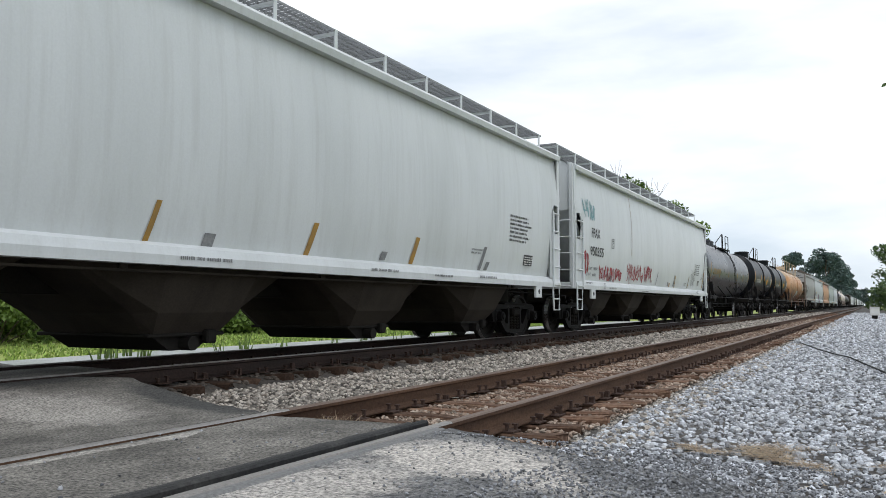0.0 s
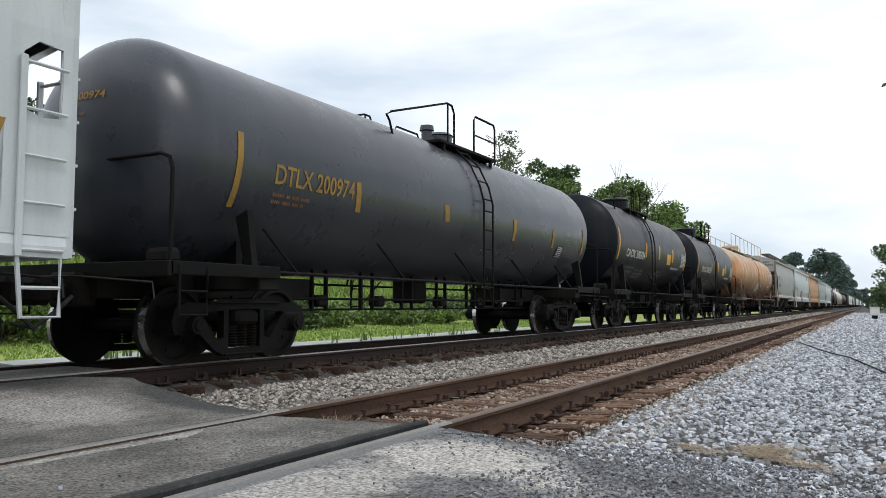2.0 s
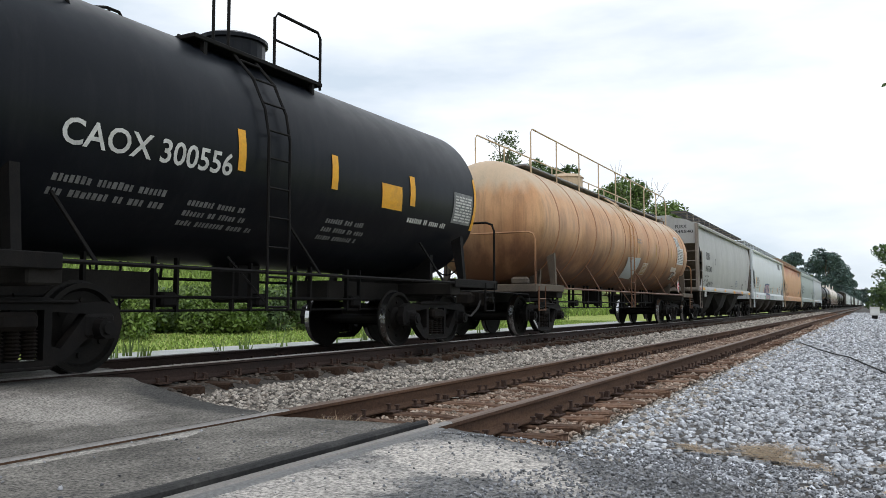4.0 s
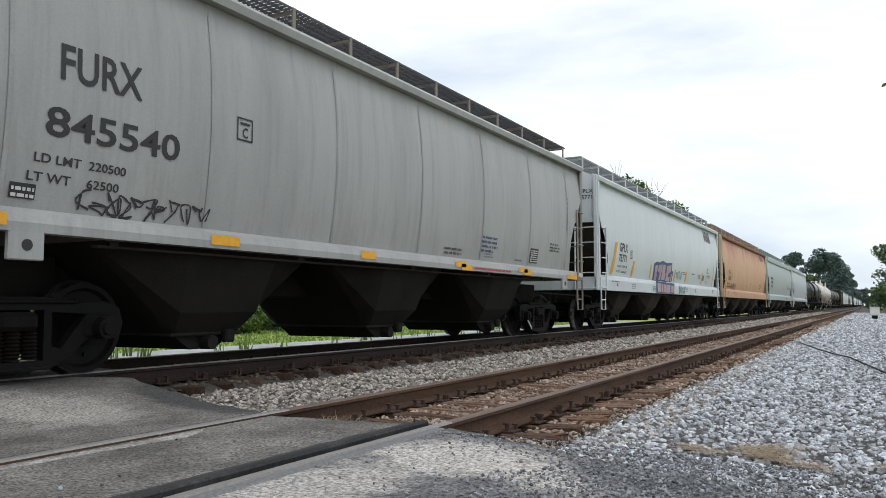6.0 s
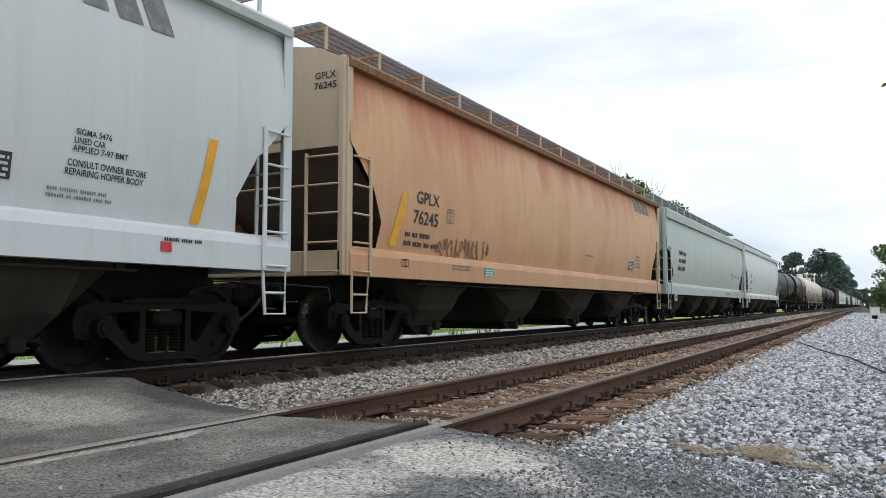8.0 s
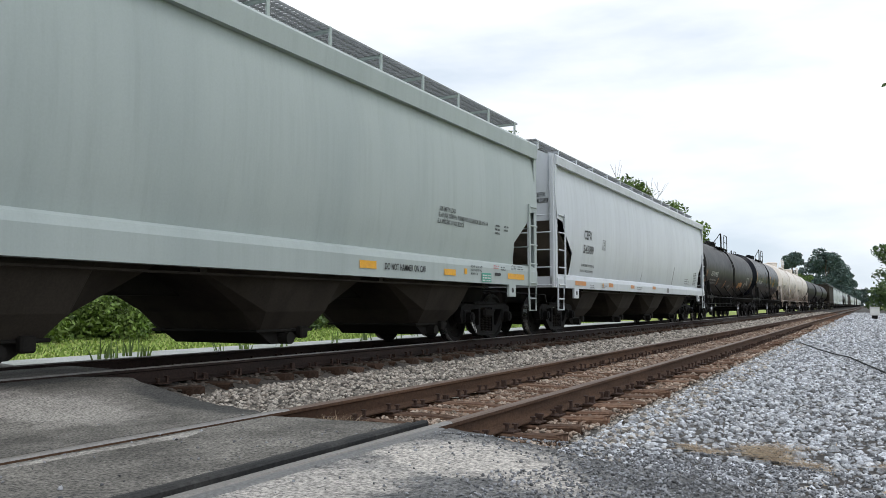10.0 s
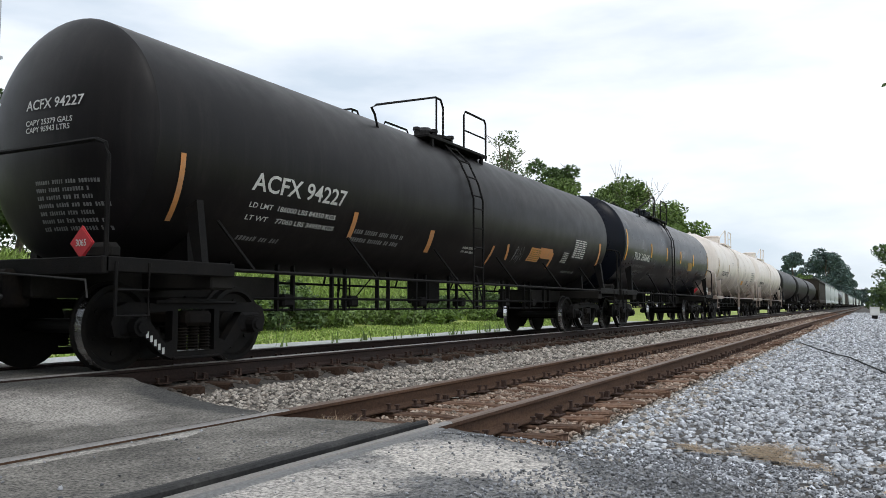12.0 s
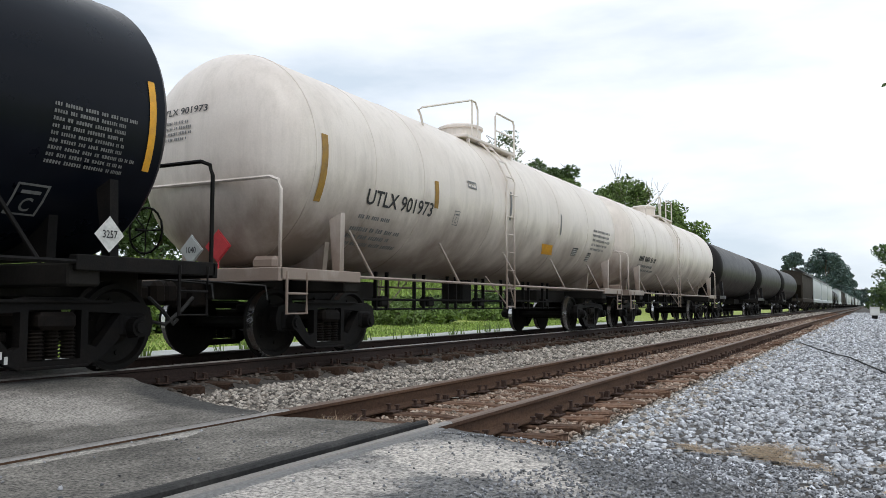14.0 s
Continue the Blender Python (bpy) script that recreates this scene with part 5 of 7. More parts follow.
small_print(h0, 11.671, 1.157, 1, 0.664, 0.064, q0, M["grey_mark"], 46)
small_print(h0, 13.391, 1.182, 1, 0.911, 0.082, q0, M["grey_mark"], 47)
lettering(h1, "FPAX", 1.274, 2.435, 0.240, 0.740, s1, M["black_paint"])
lettering(h1, "950355", 1.206, 1.970, 0.229, 1.166, s1, M["black_paint"])
lettering(h1, "LD LMT  198600", 1.081, 1.602, 0.072, 0.839, s1, M["grey_mark"])
lettering(h1, "LT WT    64400", 1.038, 1.446, 0.072, 0.808, s1, M["grey_mark"])
plate_box(h1, 3.092, 2.256, 0.258, 0.268, s1, M["black_paint"])
scrawl(h1, 2.068, 1.358, 2.150, 0.374, s1, M["crimson_mark"], 48, 8, 0.045, label="crimson sprayed scribble")
scrawl(h1, 4.773, 1.364, 3.099, 0.579, s1, M["crimson_mark"], 49, 9, 0.04, label="crimson sprayed scribble")
scrawl(h1, 0.548, 1.371, 0.546, 0.758, s1, M["crimson_mark"], 50, 2, 0.05)
scrawl(h1, 0.567, 2.857, 1.044, 0.503, s1, M["teal_mark"], 51, 4, 0.03, label="pale teal sprayed scribble")
tape(h1, [(11.355, 11.436, 1.339, 1.773, 0.126)], s1, M["old_yellow"], "reflector_tape")
tape(h1, [(10.494, 10.649, 1.345, 1.483, 0.029)], s1, M["old_yellow"], "reflector_tape")
tape(h1, [(13.761, 13.824, 1.356, 1.784, 0.184)], s1, M["old_yellow"], "reflector_tape")
tape(h1, [(16.792, 16.891, 1.415, 2.230, 0.261)], s1, M["old_yellow"], "reflector_tape")
tape(h1, [(8.502, 8.559, 1.370, 1.797, 0.208)], s1, M["grey_mark"], "reflector_tape")
tape(h1, [(11.183, 11.262, 1.389, 1.800, 0.190)], s1, M["grey_mark"], "reflector_tape")
tape(h1, [(13.704, 13.773, 1.369, 1.815, 0.255)], s1, M["grey_mark"], "reflector_tape")
tape(h1, [(10.241, 10.383, 1.370, 1.505, 0.048)], s1, M["grey_mark"], "reflector_tape")
tape(h1, [(3.135, 3.295, 1.348, 1.495, 0.033)], s1, M["grey_mark"], "reflector_tape")
small_print(h1, 15.027, 2.310, 6, 1.085, 0.080, s1, M["black_paint"], 52)
scrawl(h1, 14.270, 1.385, 0.997, 0.780, s1, M["grey_mark"], 53, 4, 0.02)
scrawl(h1, 16.333, 1.619, 0.658, 0.409, s1, M["grey_mark"], 54, 2, 0.018)
data_card(h1, 15.731, 1.493, 0.348, 0.200, s1, M["black_paint"], M["white_paint"], 55)
small_print(h1, 13.082, 1.522, 2, 0.418, 0.063, s1, M["grey_mark"], 56)
small_print(h1, 2.770, 1.137, 1, 0.979, 0.066, q1, M["grey_mark"], 57)
small_print(h1, 6.342, 1.104, 1, 0.954, 0.062, q1, M["grey_mark"], 58)
scrawl(h1, 15.065, 1.148, 0.562, 0.148, q1, M["grey_mark"], 59, 3, 0.016)
tape(h1, [(5.201, 5.224, 2.173, 3.892, 0.069)], s1, M["rust_stain"], "rust_run")
small_print(h1, 0.733, 1.233, 1, 0.629, 0.069, q1, M["black_paint"], 60)
plate_box(h1, 2.250, 1.116, 0.186, 0.151, q1, M["grey_mark"])
tape(t2, [(0.345, 0.442, 1.812, 2.720, 0.016)], p2, M["old_yellow"], "reflector_tape")
tape(t2, [(2.888, 3.012, 2.023, 2.452, -0.085)], p2, M["old_yellow"], "reflector_tape")
tape(t2, [(5.619, 5.782, 2.141, 2.431, -0.088)], p2, M["old_yellow"], "reflector_tape")
tape(t2, [(8.630, 8.804, 2.198, 2.442, -0.045)], p2, M["old_yellow"], "reflector_tape")
tape(t2, [(8.667, 8.788, 2.020, 2.454, -0.061)], p2, M["old_yellow"], "reflector_tape")
tape(t2, [(10.970, 11.091, 2.022, 2.452, -0.045)], p2, M["old_yellow"], "reflector_tape")
tape(t2, [(13.247, 13.402, 1.959, 2.628, -0.040)], p2, M["old_yellow"], "reflector_tape")
lettering(t2, "DTLX 200974", 1.043, 2.197, 0.239, 1.739, p2, M["old_yellow"])
small_print(t2, 1.066, 2.033, 2, 0.873, 0.088, p2, M["rust_stain"], 61)
small_print(t2, 11.901, 2.327, 8, 1.146, 0.069, p2, M["faint_paint"], 62)
data_card(t2, 11.384, 1.787, 0.403, 0.318, p2, M["black_paint"], M["white_paint"], 63)
lettering(t2, "200974", -0.096, 3.002, 0.089, 0.496, head2, M["old_yellow"])
small_print(t2, -0.262, 2.893, 4, 0.370, 0.086, head2, M["rust_stain"], 64)
tape(t3, [(0.171, 0.284, 2.044, 2.994, -0.029)], p3, M["yellow"], "reflector_tape")
tape(t3, [(3.381, 3.510, 2.258, 2.737, -0.055)], p3, M["yellow"], "reflector_tape")
tape(t3, [(5.224, 5.369, 2.277, 2.741, -0.048)], p3, M["yellow"], "reflector_tape")
tape(t3, [(7.356, 7.514, 2.278, 2.746, -0.074)], p3, M["yellow"], "reflector_tape")
tape(t3, [(9.824, 10.158, 2.053, 3.029, 0.061)], p3, M["yellow"], "reflector_tape")
tape(t3, [(6.561, 7.148, 2.161, 2.532, -0.098)], p3, M["yellow"], "reflector_tape")
lettering(t3, "CAOX 300384", 1.052, 2.178, 0.240, 2.241, p3, M["white_paint"])
small_print(t3, 1.098, 1.804, 2, 1.685, 0.153, p3, M["faint_paint"], 65)
small_print(t3, 2.810, 1.747, 3, 1.236, 0.137, p3, M["faint_paint"], 66)
small_print(t3, 5.352, 1.791, 3, 1.130, 0.140, p3, M["faint_paint"], 67)
small_print(t3, 7.397, 2.008, 1, 1.310, 0.158, p3, M["white_paint"], 68)
data_card(t3, 8.842, 2.138, 0.923, 0.548, p3, M["grey_mark"], M["white_paint"], 69)
lettering(t3, "CAOX 300384", -0.690, 2.923, 0.110, 1.078, head3, M["white_paint"])
lettering(t3, "CAPY 16610 US GAL", -0.665, 2.836, 0.058, 0.874, head3, M["white_paint"])
lettering(t3, "CAPY 13831 IMP GAL", -0.661, 2.739, 0.058, 0.873, head3, M["white_paint"])
lettering(t3, "CAPY 62 874 L", -0.656, 2.646, 0.058, 0.659, head3, M["white_paint"])
small_print(t3, -0.440, 1.858, 4, 0.764, 0.067, head3, M["faint_paint"], 70)
placard(t3, -0.177, -0.600, 1.428, 0.121, "1824", M["white_paint"], M["black_paint"])
tape(t4, [(0.171, 0.284, 2.044, 2.994, -0.029)], p4, M["yellow"], "reflector_tape")
tape(t4, [(3.381, 3.510, 2.258, 2.737, -0.055)], p4, M["yellow"], "reflector_tape")
tape(t4, [(5.224, 5.369, 2.277, 2.741, -0.048)], p4, M["yellow"], "reflector_tape")
tape(t4, [(7.356, 7.514, 2.278, 2.746, -0.074)], p4, M["yellow"], "reflector_tape")
tape(t4, [(9.824, 10.158, 2.053, 3.029, 0.061)], p4, M["yellow"], "reflector_tape")
tape(t4, [(6.561, 7.148, 2.161, 2.532, -0.098)], p4, M["yellow"], "reflector_tape")
lettering(t4, "CAOX 300556", 1.052, 2.178, 0.240, 2.241, p4, M["white_paint"])
small_print(t4, 1.098, 1.804, 2, 1.685, 0.153, p4, M["faint_paint"], 71)
small_print(t4, 2.810, 1.747, 3, 1.236, 0.137, p4, M["faint_paint"], 72)
small_print(t4, 5.352, 1.791, 3, 1.130, 0.140, p4, M["faint_paint"], 73)
small_print(t4, 7.397, 2.008, 1, 1.310, 0.158, p4, M["white_paint"], 74)
data_card(t4, 8.842, 2.138, 0.923, 0.548, p4, M["grey_mark"], M["white_paint"], 75)
lettering(t4, "CAOX 300556", -0.690, 2.923, 0.110, 1.078, head4, M["white_paint"])
lettering(t4, "CAPY 16610 US GAL", -0.665, 2.836, 0.058, 0.874, head4, M["white_paint"])
lettering(t4, "CAPY 13831 IMP GAL", -0.661, 2.739, 0.058, 0.873, head4, M["white_paint"])
lettering(t4, "CAPY 62 874 L", -0.656, 2.646, 0.058, 0.659, head4, M["white_paint"])
small_print(t4, -0.440, 1.858, 4, 0.764, 0.067, head4, M["faint_paint"], 76)
placard(t4, -0.177, -0.600, 1.428, 0.121, "1824", M["white_paint"], M["black_paint"])
tape(t5, [(8.324, 8.402, 2.320, 2.760, -0.011)], p5, M["old_yellow"], "reflector_tape")
tape(t5, [(10.581, 10.690, 2.312, 2.756, -0.031)], p5, M["old_yellow"], "reflector_tape")
tape(t5, [(12.903, 13.012, 2.396, 2.797, -0.015)], p5, M["old_yellow"], "reflector_tape")
tape(t5, [(14.528, 14.617, 2.570, 3.042, 0.047)], p5, M["old_yellow"], "reflector_tape")
flat_shape(t5, [(7.47, 1.42), (8.74, 1.39), (8.70, 2.19), (7.22, 2.15)], p5, M["t_primer"], "primer_patch", 0.006)
data_card(t5, 9.244, 1.635, 0.634, 0.431, p5, M["t_white"], M["old_yellow"], 77)
data_card(t5, 14.030, 2.241, 1.074, 0.635, p5, M["white_paint"], M["grey_mark"], 78)
data_card(t5, 13.969, 2.892, 0.658, 0.420, p5, M["white_paint"], M["grey_mark"], 79)
data_card(t5, 13.777, 1.555, 0.442, 0.354, p5, M["black_paint"], M["white_paint"], 80)
tape(t5, [(13.414, 14.258, 1.922, 2.092, -0.077)], p5, M["t_white"], "label")
tape(t5, [(14.229, 14.559, 1.769, 1.929, -0.098)], p5, M["t_white"], "label")
flat_shape(t5, [(13.60, 1.41), (13.84, 1.16), (14.09, 1.41), (13.84, 1.65)], flank, M["white_paint"], "placard", 0.0)
flat_shape(t5, [(13.66, 1.41), (13.84, 1.22), (14.03, 1.41), (13.84, 1.59)], flank, M["red_mark"], "placard_face", 0.004)
tape(t5, [(13.74, 13.78, 1.37, 1.45, 0), (13.80, 13.84, 1.37, 1.45, 0), (13.86, 13.90, 1.37, 1.45, 0), (13.92, 13.95, 1.37, 1.45, 0)], lambda u, v: (1.503, u, v), M["white_paint"], "placard_number")
small_print(t5, 8.107, 2.743, 2, 0.599, 0.094, p5, M["grey_mark"], 81)
lettering(h6, "FURX", 1.627, 2.688, 0.315, 0.925, s6, M["black_paint"])
lettering(h6, "845540", 1.522, 2.170, 0.251, 1.540, s6, M["black_paint"])
lettering(h6, "LD LMT  220500", 1.443, 1.921, 0.078, 0.972, s6, M["black_paint"])
lettering(h6, "LT WT    62500", 1.391, 1.754, 0.078, 0.962, s6, M["black_paint"])
plate_box(h6, 3.892, 2.552, 0.259, 0.264, s6, M["black_paint"])
scrawl(h6, 1.915, 1.508, 1.654, 0.242, s6, M["black_paint"], 82, 7, 0.02)
data_card(h6, 1.259, 1.589, 0.242, 0.131, s6, M["black_paint"], M["white_paint"], 83)
lettering(h6, "FURX", 0.616, 3.951, 0.137, 0.498, on_end, M["black_paint"])
lettering(h6, "845540", 0.603, 3.742, 0.125, 0.766, on_end, M["black_paint"])
tape(h6, [(0.558, 1.190, 1.340, 1.448, -0.002)], q6, M["yellow"], "reflector_tape")
tape(h6, [(3.513, 3.952, 1.337, 1.446, -0.000)], q6, M["yellow"], "reflector_tape")
tape(h6, [(6.401, 6.782, 1.338, 1.447, 0.001)], q6, M["yellow"], "reflector_tape")
tape(h6, [(9.287, 9.694, 1.347, 1.448, 0.003)], q6, M["yellow"], "reflector_tape")
tape(h6, [(12.086, 12.564, 1.353, 1.453, 0.004)], q6, M["yellow"], "reflector_tape")
tape(h6, [(0.083, 0.248, 1.355, 1.438, -0.002)], q6, M["red_mark"], "reflector_tape")
small_print(h6, 10.502, 1.929, 4, 0.712, 0.083, s6, M["blue_mark"], 84)
small_print(h6, 9.064, 1.637, 2, 0.865, 0.074, s6, M["black_paint"], 85)
data_card(h6, 12.908, 1.583, 0.447, 0.310, s6, M["black_paint"], M["white_paint"], 86)
small_print(h6, 14.025, 2.035, 3, 0.728, 0.072, s6, M["black_paint"], 87)
small_print(h6, 12.130, 1.586, 1, 0.380, 0.072, s6, M["blue_mark"], 88)
small_print(h6, 10.037, 1.330, 1, 2.274, 0.073, q6, M["red_mark"], 89)
tape(h6, [(9.525, 9.948, 1.295, 1.402, -0.004)], q6, M["yellow"], "reflector_tape")
tape(h6, [(12.387, 12.818, 1.305, 1.425, -0.003)], q6, M["yellow"], "reflector_tape")
tape(h6, [(15.033, 15.778, 1.302, 1.418, -0.001)], q6, M["yellow"], "reflector_tape")
small_print(h6, 10.667, 1.634, 2, 0.435, 0.051, s6, M["grey_mark"], 90)
tape(h6, [(15.058, 15.122, 2.446, 3.227, 0.089)], s6, M["grey_mark"], "rust_run")
lettering(h7, "GPLX", 1.983, 2.233, 0.239, 0.850, s7, M["black_paint"])
lettering(h7, "75771", 1.929, 1.941, 0.213, 0.826, s7, M["black_paint"])
lettering(h7, "LD LMT  219500 LBS", 1.838, 1.781, 0.059, 1.057, s7, M["black_paint"])
lettering(h7, "LT WT    66500 LBS", 1.794, 1.625, 0.057, 1.034, s7, M["black_paint"])
plate_box(h7, 3.132, 2.078, 0.264, 0.242, s7, M["black_paint"])
tape(h7, [(1.234, 1.447, 1.556, 2.464, 0.305)], s7, M["yellow"], "reflector_tape")
tape(h7, [(3.373, 3.555, 1.564, 2.024, 0.177)], s7, M["yellow"], "reflector_tape")
tape(h7, [(5.678, 5.779, 1.562, 2.021, 0.109)], s7, M["yellow"], "reflector_tape")
tape(h7, [(9.350, 9.493, 1.556, 2.004, 0.109)], s7, M["yellow"], "reflector_tape")
tape(h7, [(11.306, 11.496, 1.581, 2.008, 0.170)], s7, M["yellow"], "reflector_tape")
tape(h7, [(14.624, 14.795, 1.583, 2.046, 0.178)], s7, M["yellow"], "reflector_tape")
tape(h7, [(17.325, 17.455, 1.546, 2.480, 0.173)], s7, M["yellow"], "reflector_tape")
flat_shape(h7, [(6.14, 1.50), (6.19, 2.07), (6.67, 2.17), (6.81, 2.13), (7.43, 2.22), (7.97, 2.17), (8.15, 2.18), (8.89, 2.21), (8.89, 1.92), (9.12, 1.92), (9.06, 1.52), (7.45, 1.50)], s7, M["blue_mark"], "graffiti", 0.0)
flat_shape(h7, [(6.35, 2.02), (6.71, 2.04), (6.68, 1.86), (6.58, 1.79), (6.67, 1.73), (6.64, 1.54), (6.32, 1.54)], s7, M["pink_mark"], "graffiti", 0.003)
flat_shape(h7, [(6.82, 2.04), (7.34, 2.10), (7.38, 1.96), (7.20, 1.55), (6.96, 1.56), (7.03, 1.79), (6.75, 1.82)], s7, M["pink_mark"], "graffiti", 0.003)
flat_shape(h7, [(7.48, 2.09), (7.89, 2.10), (7.83, 1.80), (7.98, 1.79), (7.88, 1.57), (7.35, 1.56)], s7, M["pink_mark"], "graffiti", 0.003)
flat_shape(h7, [(8.09, 2.07), (8.79, 2.13), (8.73, 1.89), (8.40, 1.80), (8.33, 1.70), (8.68, 1.70), (8.61, 1.53), (8.03, 1.55)], s7, M["pink_mark"], "graffiti", 0.003)
flat_shape(h7, [(8.80, 1.81), (8.99, 1.81), (8.94, 1.54), (8.76, 1.54)], s7, M["pink_mark"], "graffiti", 0.003)
flat_shape(h7, [(6.20, 1.49), (9.03, 1.47), (8.95, 1.10), (6.25, 1.10)], q7, M["blue_mark"], "graffiti", 0.0)
flat_shape(h7, [(6.38, 1.43), (6.93, 1.43), (6.90, 1.14), (6.41, 1.14)], q7, M["pink_mark"], "graffiti", 0.003)
flat_shape(h7, [(7.00, 1.42), (7.25, 1.42), (7.22, 1.13), (6.97, 1.13)], q7, M["pink_mark"], "graffiti", 0.003)
flat_shape(h7, [(7.33, 1.40), (7.62, 1.41), (7.59, 1.13), (7.30, 1.13)], q7, M["pink_mark"], "graffiti", 0.003)
flat_shape(h7, [(7.71, 1.40), (8.30, 1.41), (8.25, 1.13), (7.67, 1.13)], q7, M["pink_mark"], "graffiti", 0.003)
flat_shape(h7, [(8.39, 1.39), (8.90, 1.39), (8.83, 1.14), (8.37, 1.14)], q7, M["pink_mark"], "graffiti", 0.003)
scrawl(h7, 6.347, 1.560, 0.994, 0.425, s7, M["crimson_mark"], 91, 4, 0.022)
scrawl(h7, 7.452, 1.492, 1.378, 0.541, s7, M["crimson_mark"], 92, 4, 0.022)
scrawl(h7, 6.428, 1.085, 2.430, 0.303, q7, M["crimson_mark"], 93, 7, 0.02)
scrawl(h7, 6.392, 1.442, 2.371, 0.567, s7, M["blue_mark"], 94, 6, 0.03)
tape(h7, [(7.638, 7.799, 1.540, 2.005, 0.140)], s7, M["yellow"], "reflector_tape")
scrawl(h7, 9.594, 1.621, 1.097, 0.340, s7, M["teal_mark"], 95, 4, 0.035)
scrawl(h7, 9.743, 1.109, 1.266, 0.342, q7, M["teal_mark"], 96, 6, 0.03)
data_card(h7, 5.770, 1.154, 0.440, 0.153, q7, M["green_mark"], M["white_paint"], 97)
data_card(h7, 12.843, 1.201, 0.305, 0.141, q7, M["green_mark"], M["white_paint"], 98)
small_print(h7, 10.708, 1.931, 2, 0.826, 0.062, s7, M["black_paint"], 99)
small_print(h7, 13.897, 1.927, 3, 0.592, 0.072, s7, M["black_paint"], 100)
lettering(h7, "SIGMA 5476", 15.857, 2.225, 0.055, 0.385, s7, M["black_paint"])
lettering(h7, "LINED CAR", 15.842, 2.145, 0.055, 0.339, s7, M["black_paint"])
lettering(h7, "APPLIED 7-97 BMT", 15.833, 2.071, 0.055, 0.610, s7, M["black_paint"])
lettering(h7, "CONSULT OWNER BEFORE", 15.792, 1.936, 0.060, 0.889, s7, M["black_paint"])
lettering(h7, "REPAIRING HOPPER BODY", 15.772, 1.855, 0.060, 0.883, s7, M["black_paint"])
small_print(h7, 15.62, 1.70, 2, 0.70, 0.06, s7, M["grey_mark"], 101)
data_card(h7, 14.855, 1.731, 0.418, 0.228, s7, M["black_paint"], M["white_paint"], 102)
small_print(h7, 12.573, 1.917, 1, 0.576, 0.090, s7, M["black_paint"], 103)
flat_shape(h7, [(15.38, 3.89), (15.64, 3.92), (15.79, 3.47), (15.53, 3.47)], s7, M["grey_mark"], "logo_shape", 0.0)
flat_shape(h7, [(15.75, 3.90), (16.02, 3.92), (16.19, 3.47), (15.91, 3.46)], s7, M["grey_mark"], "logo_shape", 0.0)
flat_shape(h7, [(16.14, 3.90), (16.43, 3.93), (16.60, 3.46), (16.31, 3.45)], s7, M["grey_mark"], "logo_shape", 0.0)
flat_shape(h7, [(16.53, 3.91), (16.83, 3.93), (17.00, 3.46), (16.70, 3.45)], s7, M["grey_mark"], "logo_shape", 0.0)
lettering(h7, "GPLX", 1.008, 3.684, 0.104, 0.414, on_end, M["black_paint"])
lettering(h7, "75771", 1.019, 3.525, 0.104, 0.380, on_end, M["black_paint"])
tape(h7, [(1.535, 1.669, 1.215, 1.299, -0.002)], q7, M["red_mark"], "label")
small_print(h7, 1.076, 1.334, 1, 0.739, 0.067, q7, M["black_paint"], 104)
small_print(h7, 3.135, 1.302, 3, 0.511, 0.061, q7, M["grey_mark"], 105)
small_print(h7, 11.009, 1.335, 3, 0.467, 0.065, q7, M["grey_mark"], 106)
tape(h7, [(16.840, 16.981, 1.224, 1.322, -0.004)], q7, M["red_mark"], "label")
small_print(h7, 16.883, 1.331, 1, 0.652, 0.066, q7, M["black_paint"], 107)
lettering(h8, "GPLX", 1.886, 2.304, 0.186, 0.765, s8, M["black_paint"])
lettering(h8, "76245", 1.820, 1.976, 0.207, 0.818, s8, M["black_paint"])
small_print(h8, 1.615, 1.753, 2, 1.072, 0.140, s8, M["black_paint"], 108)
plate_box(h8, 2.945, 2.074, 0.269, 0.242, s8, M["grey_mark"])
scrawl(h8, 2.690, 1.483, 2.010, 0.379, s8, M["rust_stain"], 109, 7, 0.04)
tape(h8, [(1.177, 1.381, 1.580, 2.407, 0.270)], s8, M["yellow"], "reflector_tape")
flat_shape(h8, [(15.31, 3.96), (15.61, 3.96), (15.77, 3.58), (15.47, 3.58)], s8, M["grey_mark"], "logo_shape", 0.0)
flat_shape(h8, [(15.80, 3.96), (16.11, 3.97), (16.28, 3.58), (15.96, 3.58)], s8, M["grey_mark"], "logo_shape", 0.0)
flat_shape(h8, [(16.24, 3.97), (16.56, 3.98), (16.73, 3.58), (16.40, 3.58)], s8, M["grey_mark"], "logo_shape", 0.0)
flat_shape(h8, [(16.69, 3.98), (17.02, 3.98), (17.20, 3.58), (16.86, 3.58)], s8, M["grey_mark"], "logo_shape", 0.0)
data_card(h8, 4.371, 1.215, 0.393, 0.160, q8, M["green_mark"], M["white_paint"], 110)
lettering(h8, "GPLX", 0.987, 3.880, 0.094, 0.363, on_end, M["black_paint"])
lettering(h8, "76245", 0.972, 3.735, 0.093, 0.390, on_end, M["black_paint"])
plate_box(h8, 1.393, 1.268, 0.211, 0.121, q8, M["black_paint"])
small_print(h8, 3.063, 1.345, 2, 0.782, 0.056, q8, M["grey_mark"], 111)
small_print(h8, 10.468, 1.921, 1, 0.821, 0.093, s8, M["grey_mark"], 112)
data_card(h8, 14.608, 1.736, 0.585, 0.254, s8, M["black_paint"], M["white_paint"], 113)
small_print(h8, 15.331, 2.136, 4, 0.725, 0.102, s8, M["grey_mark"], 114)
lettering(h9, "50% EMPTY LOAD", 14.776, 2.261, 0.075, 0.587, s9, M["black_paint"])
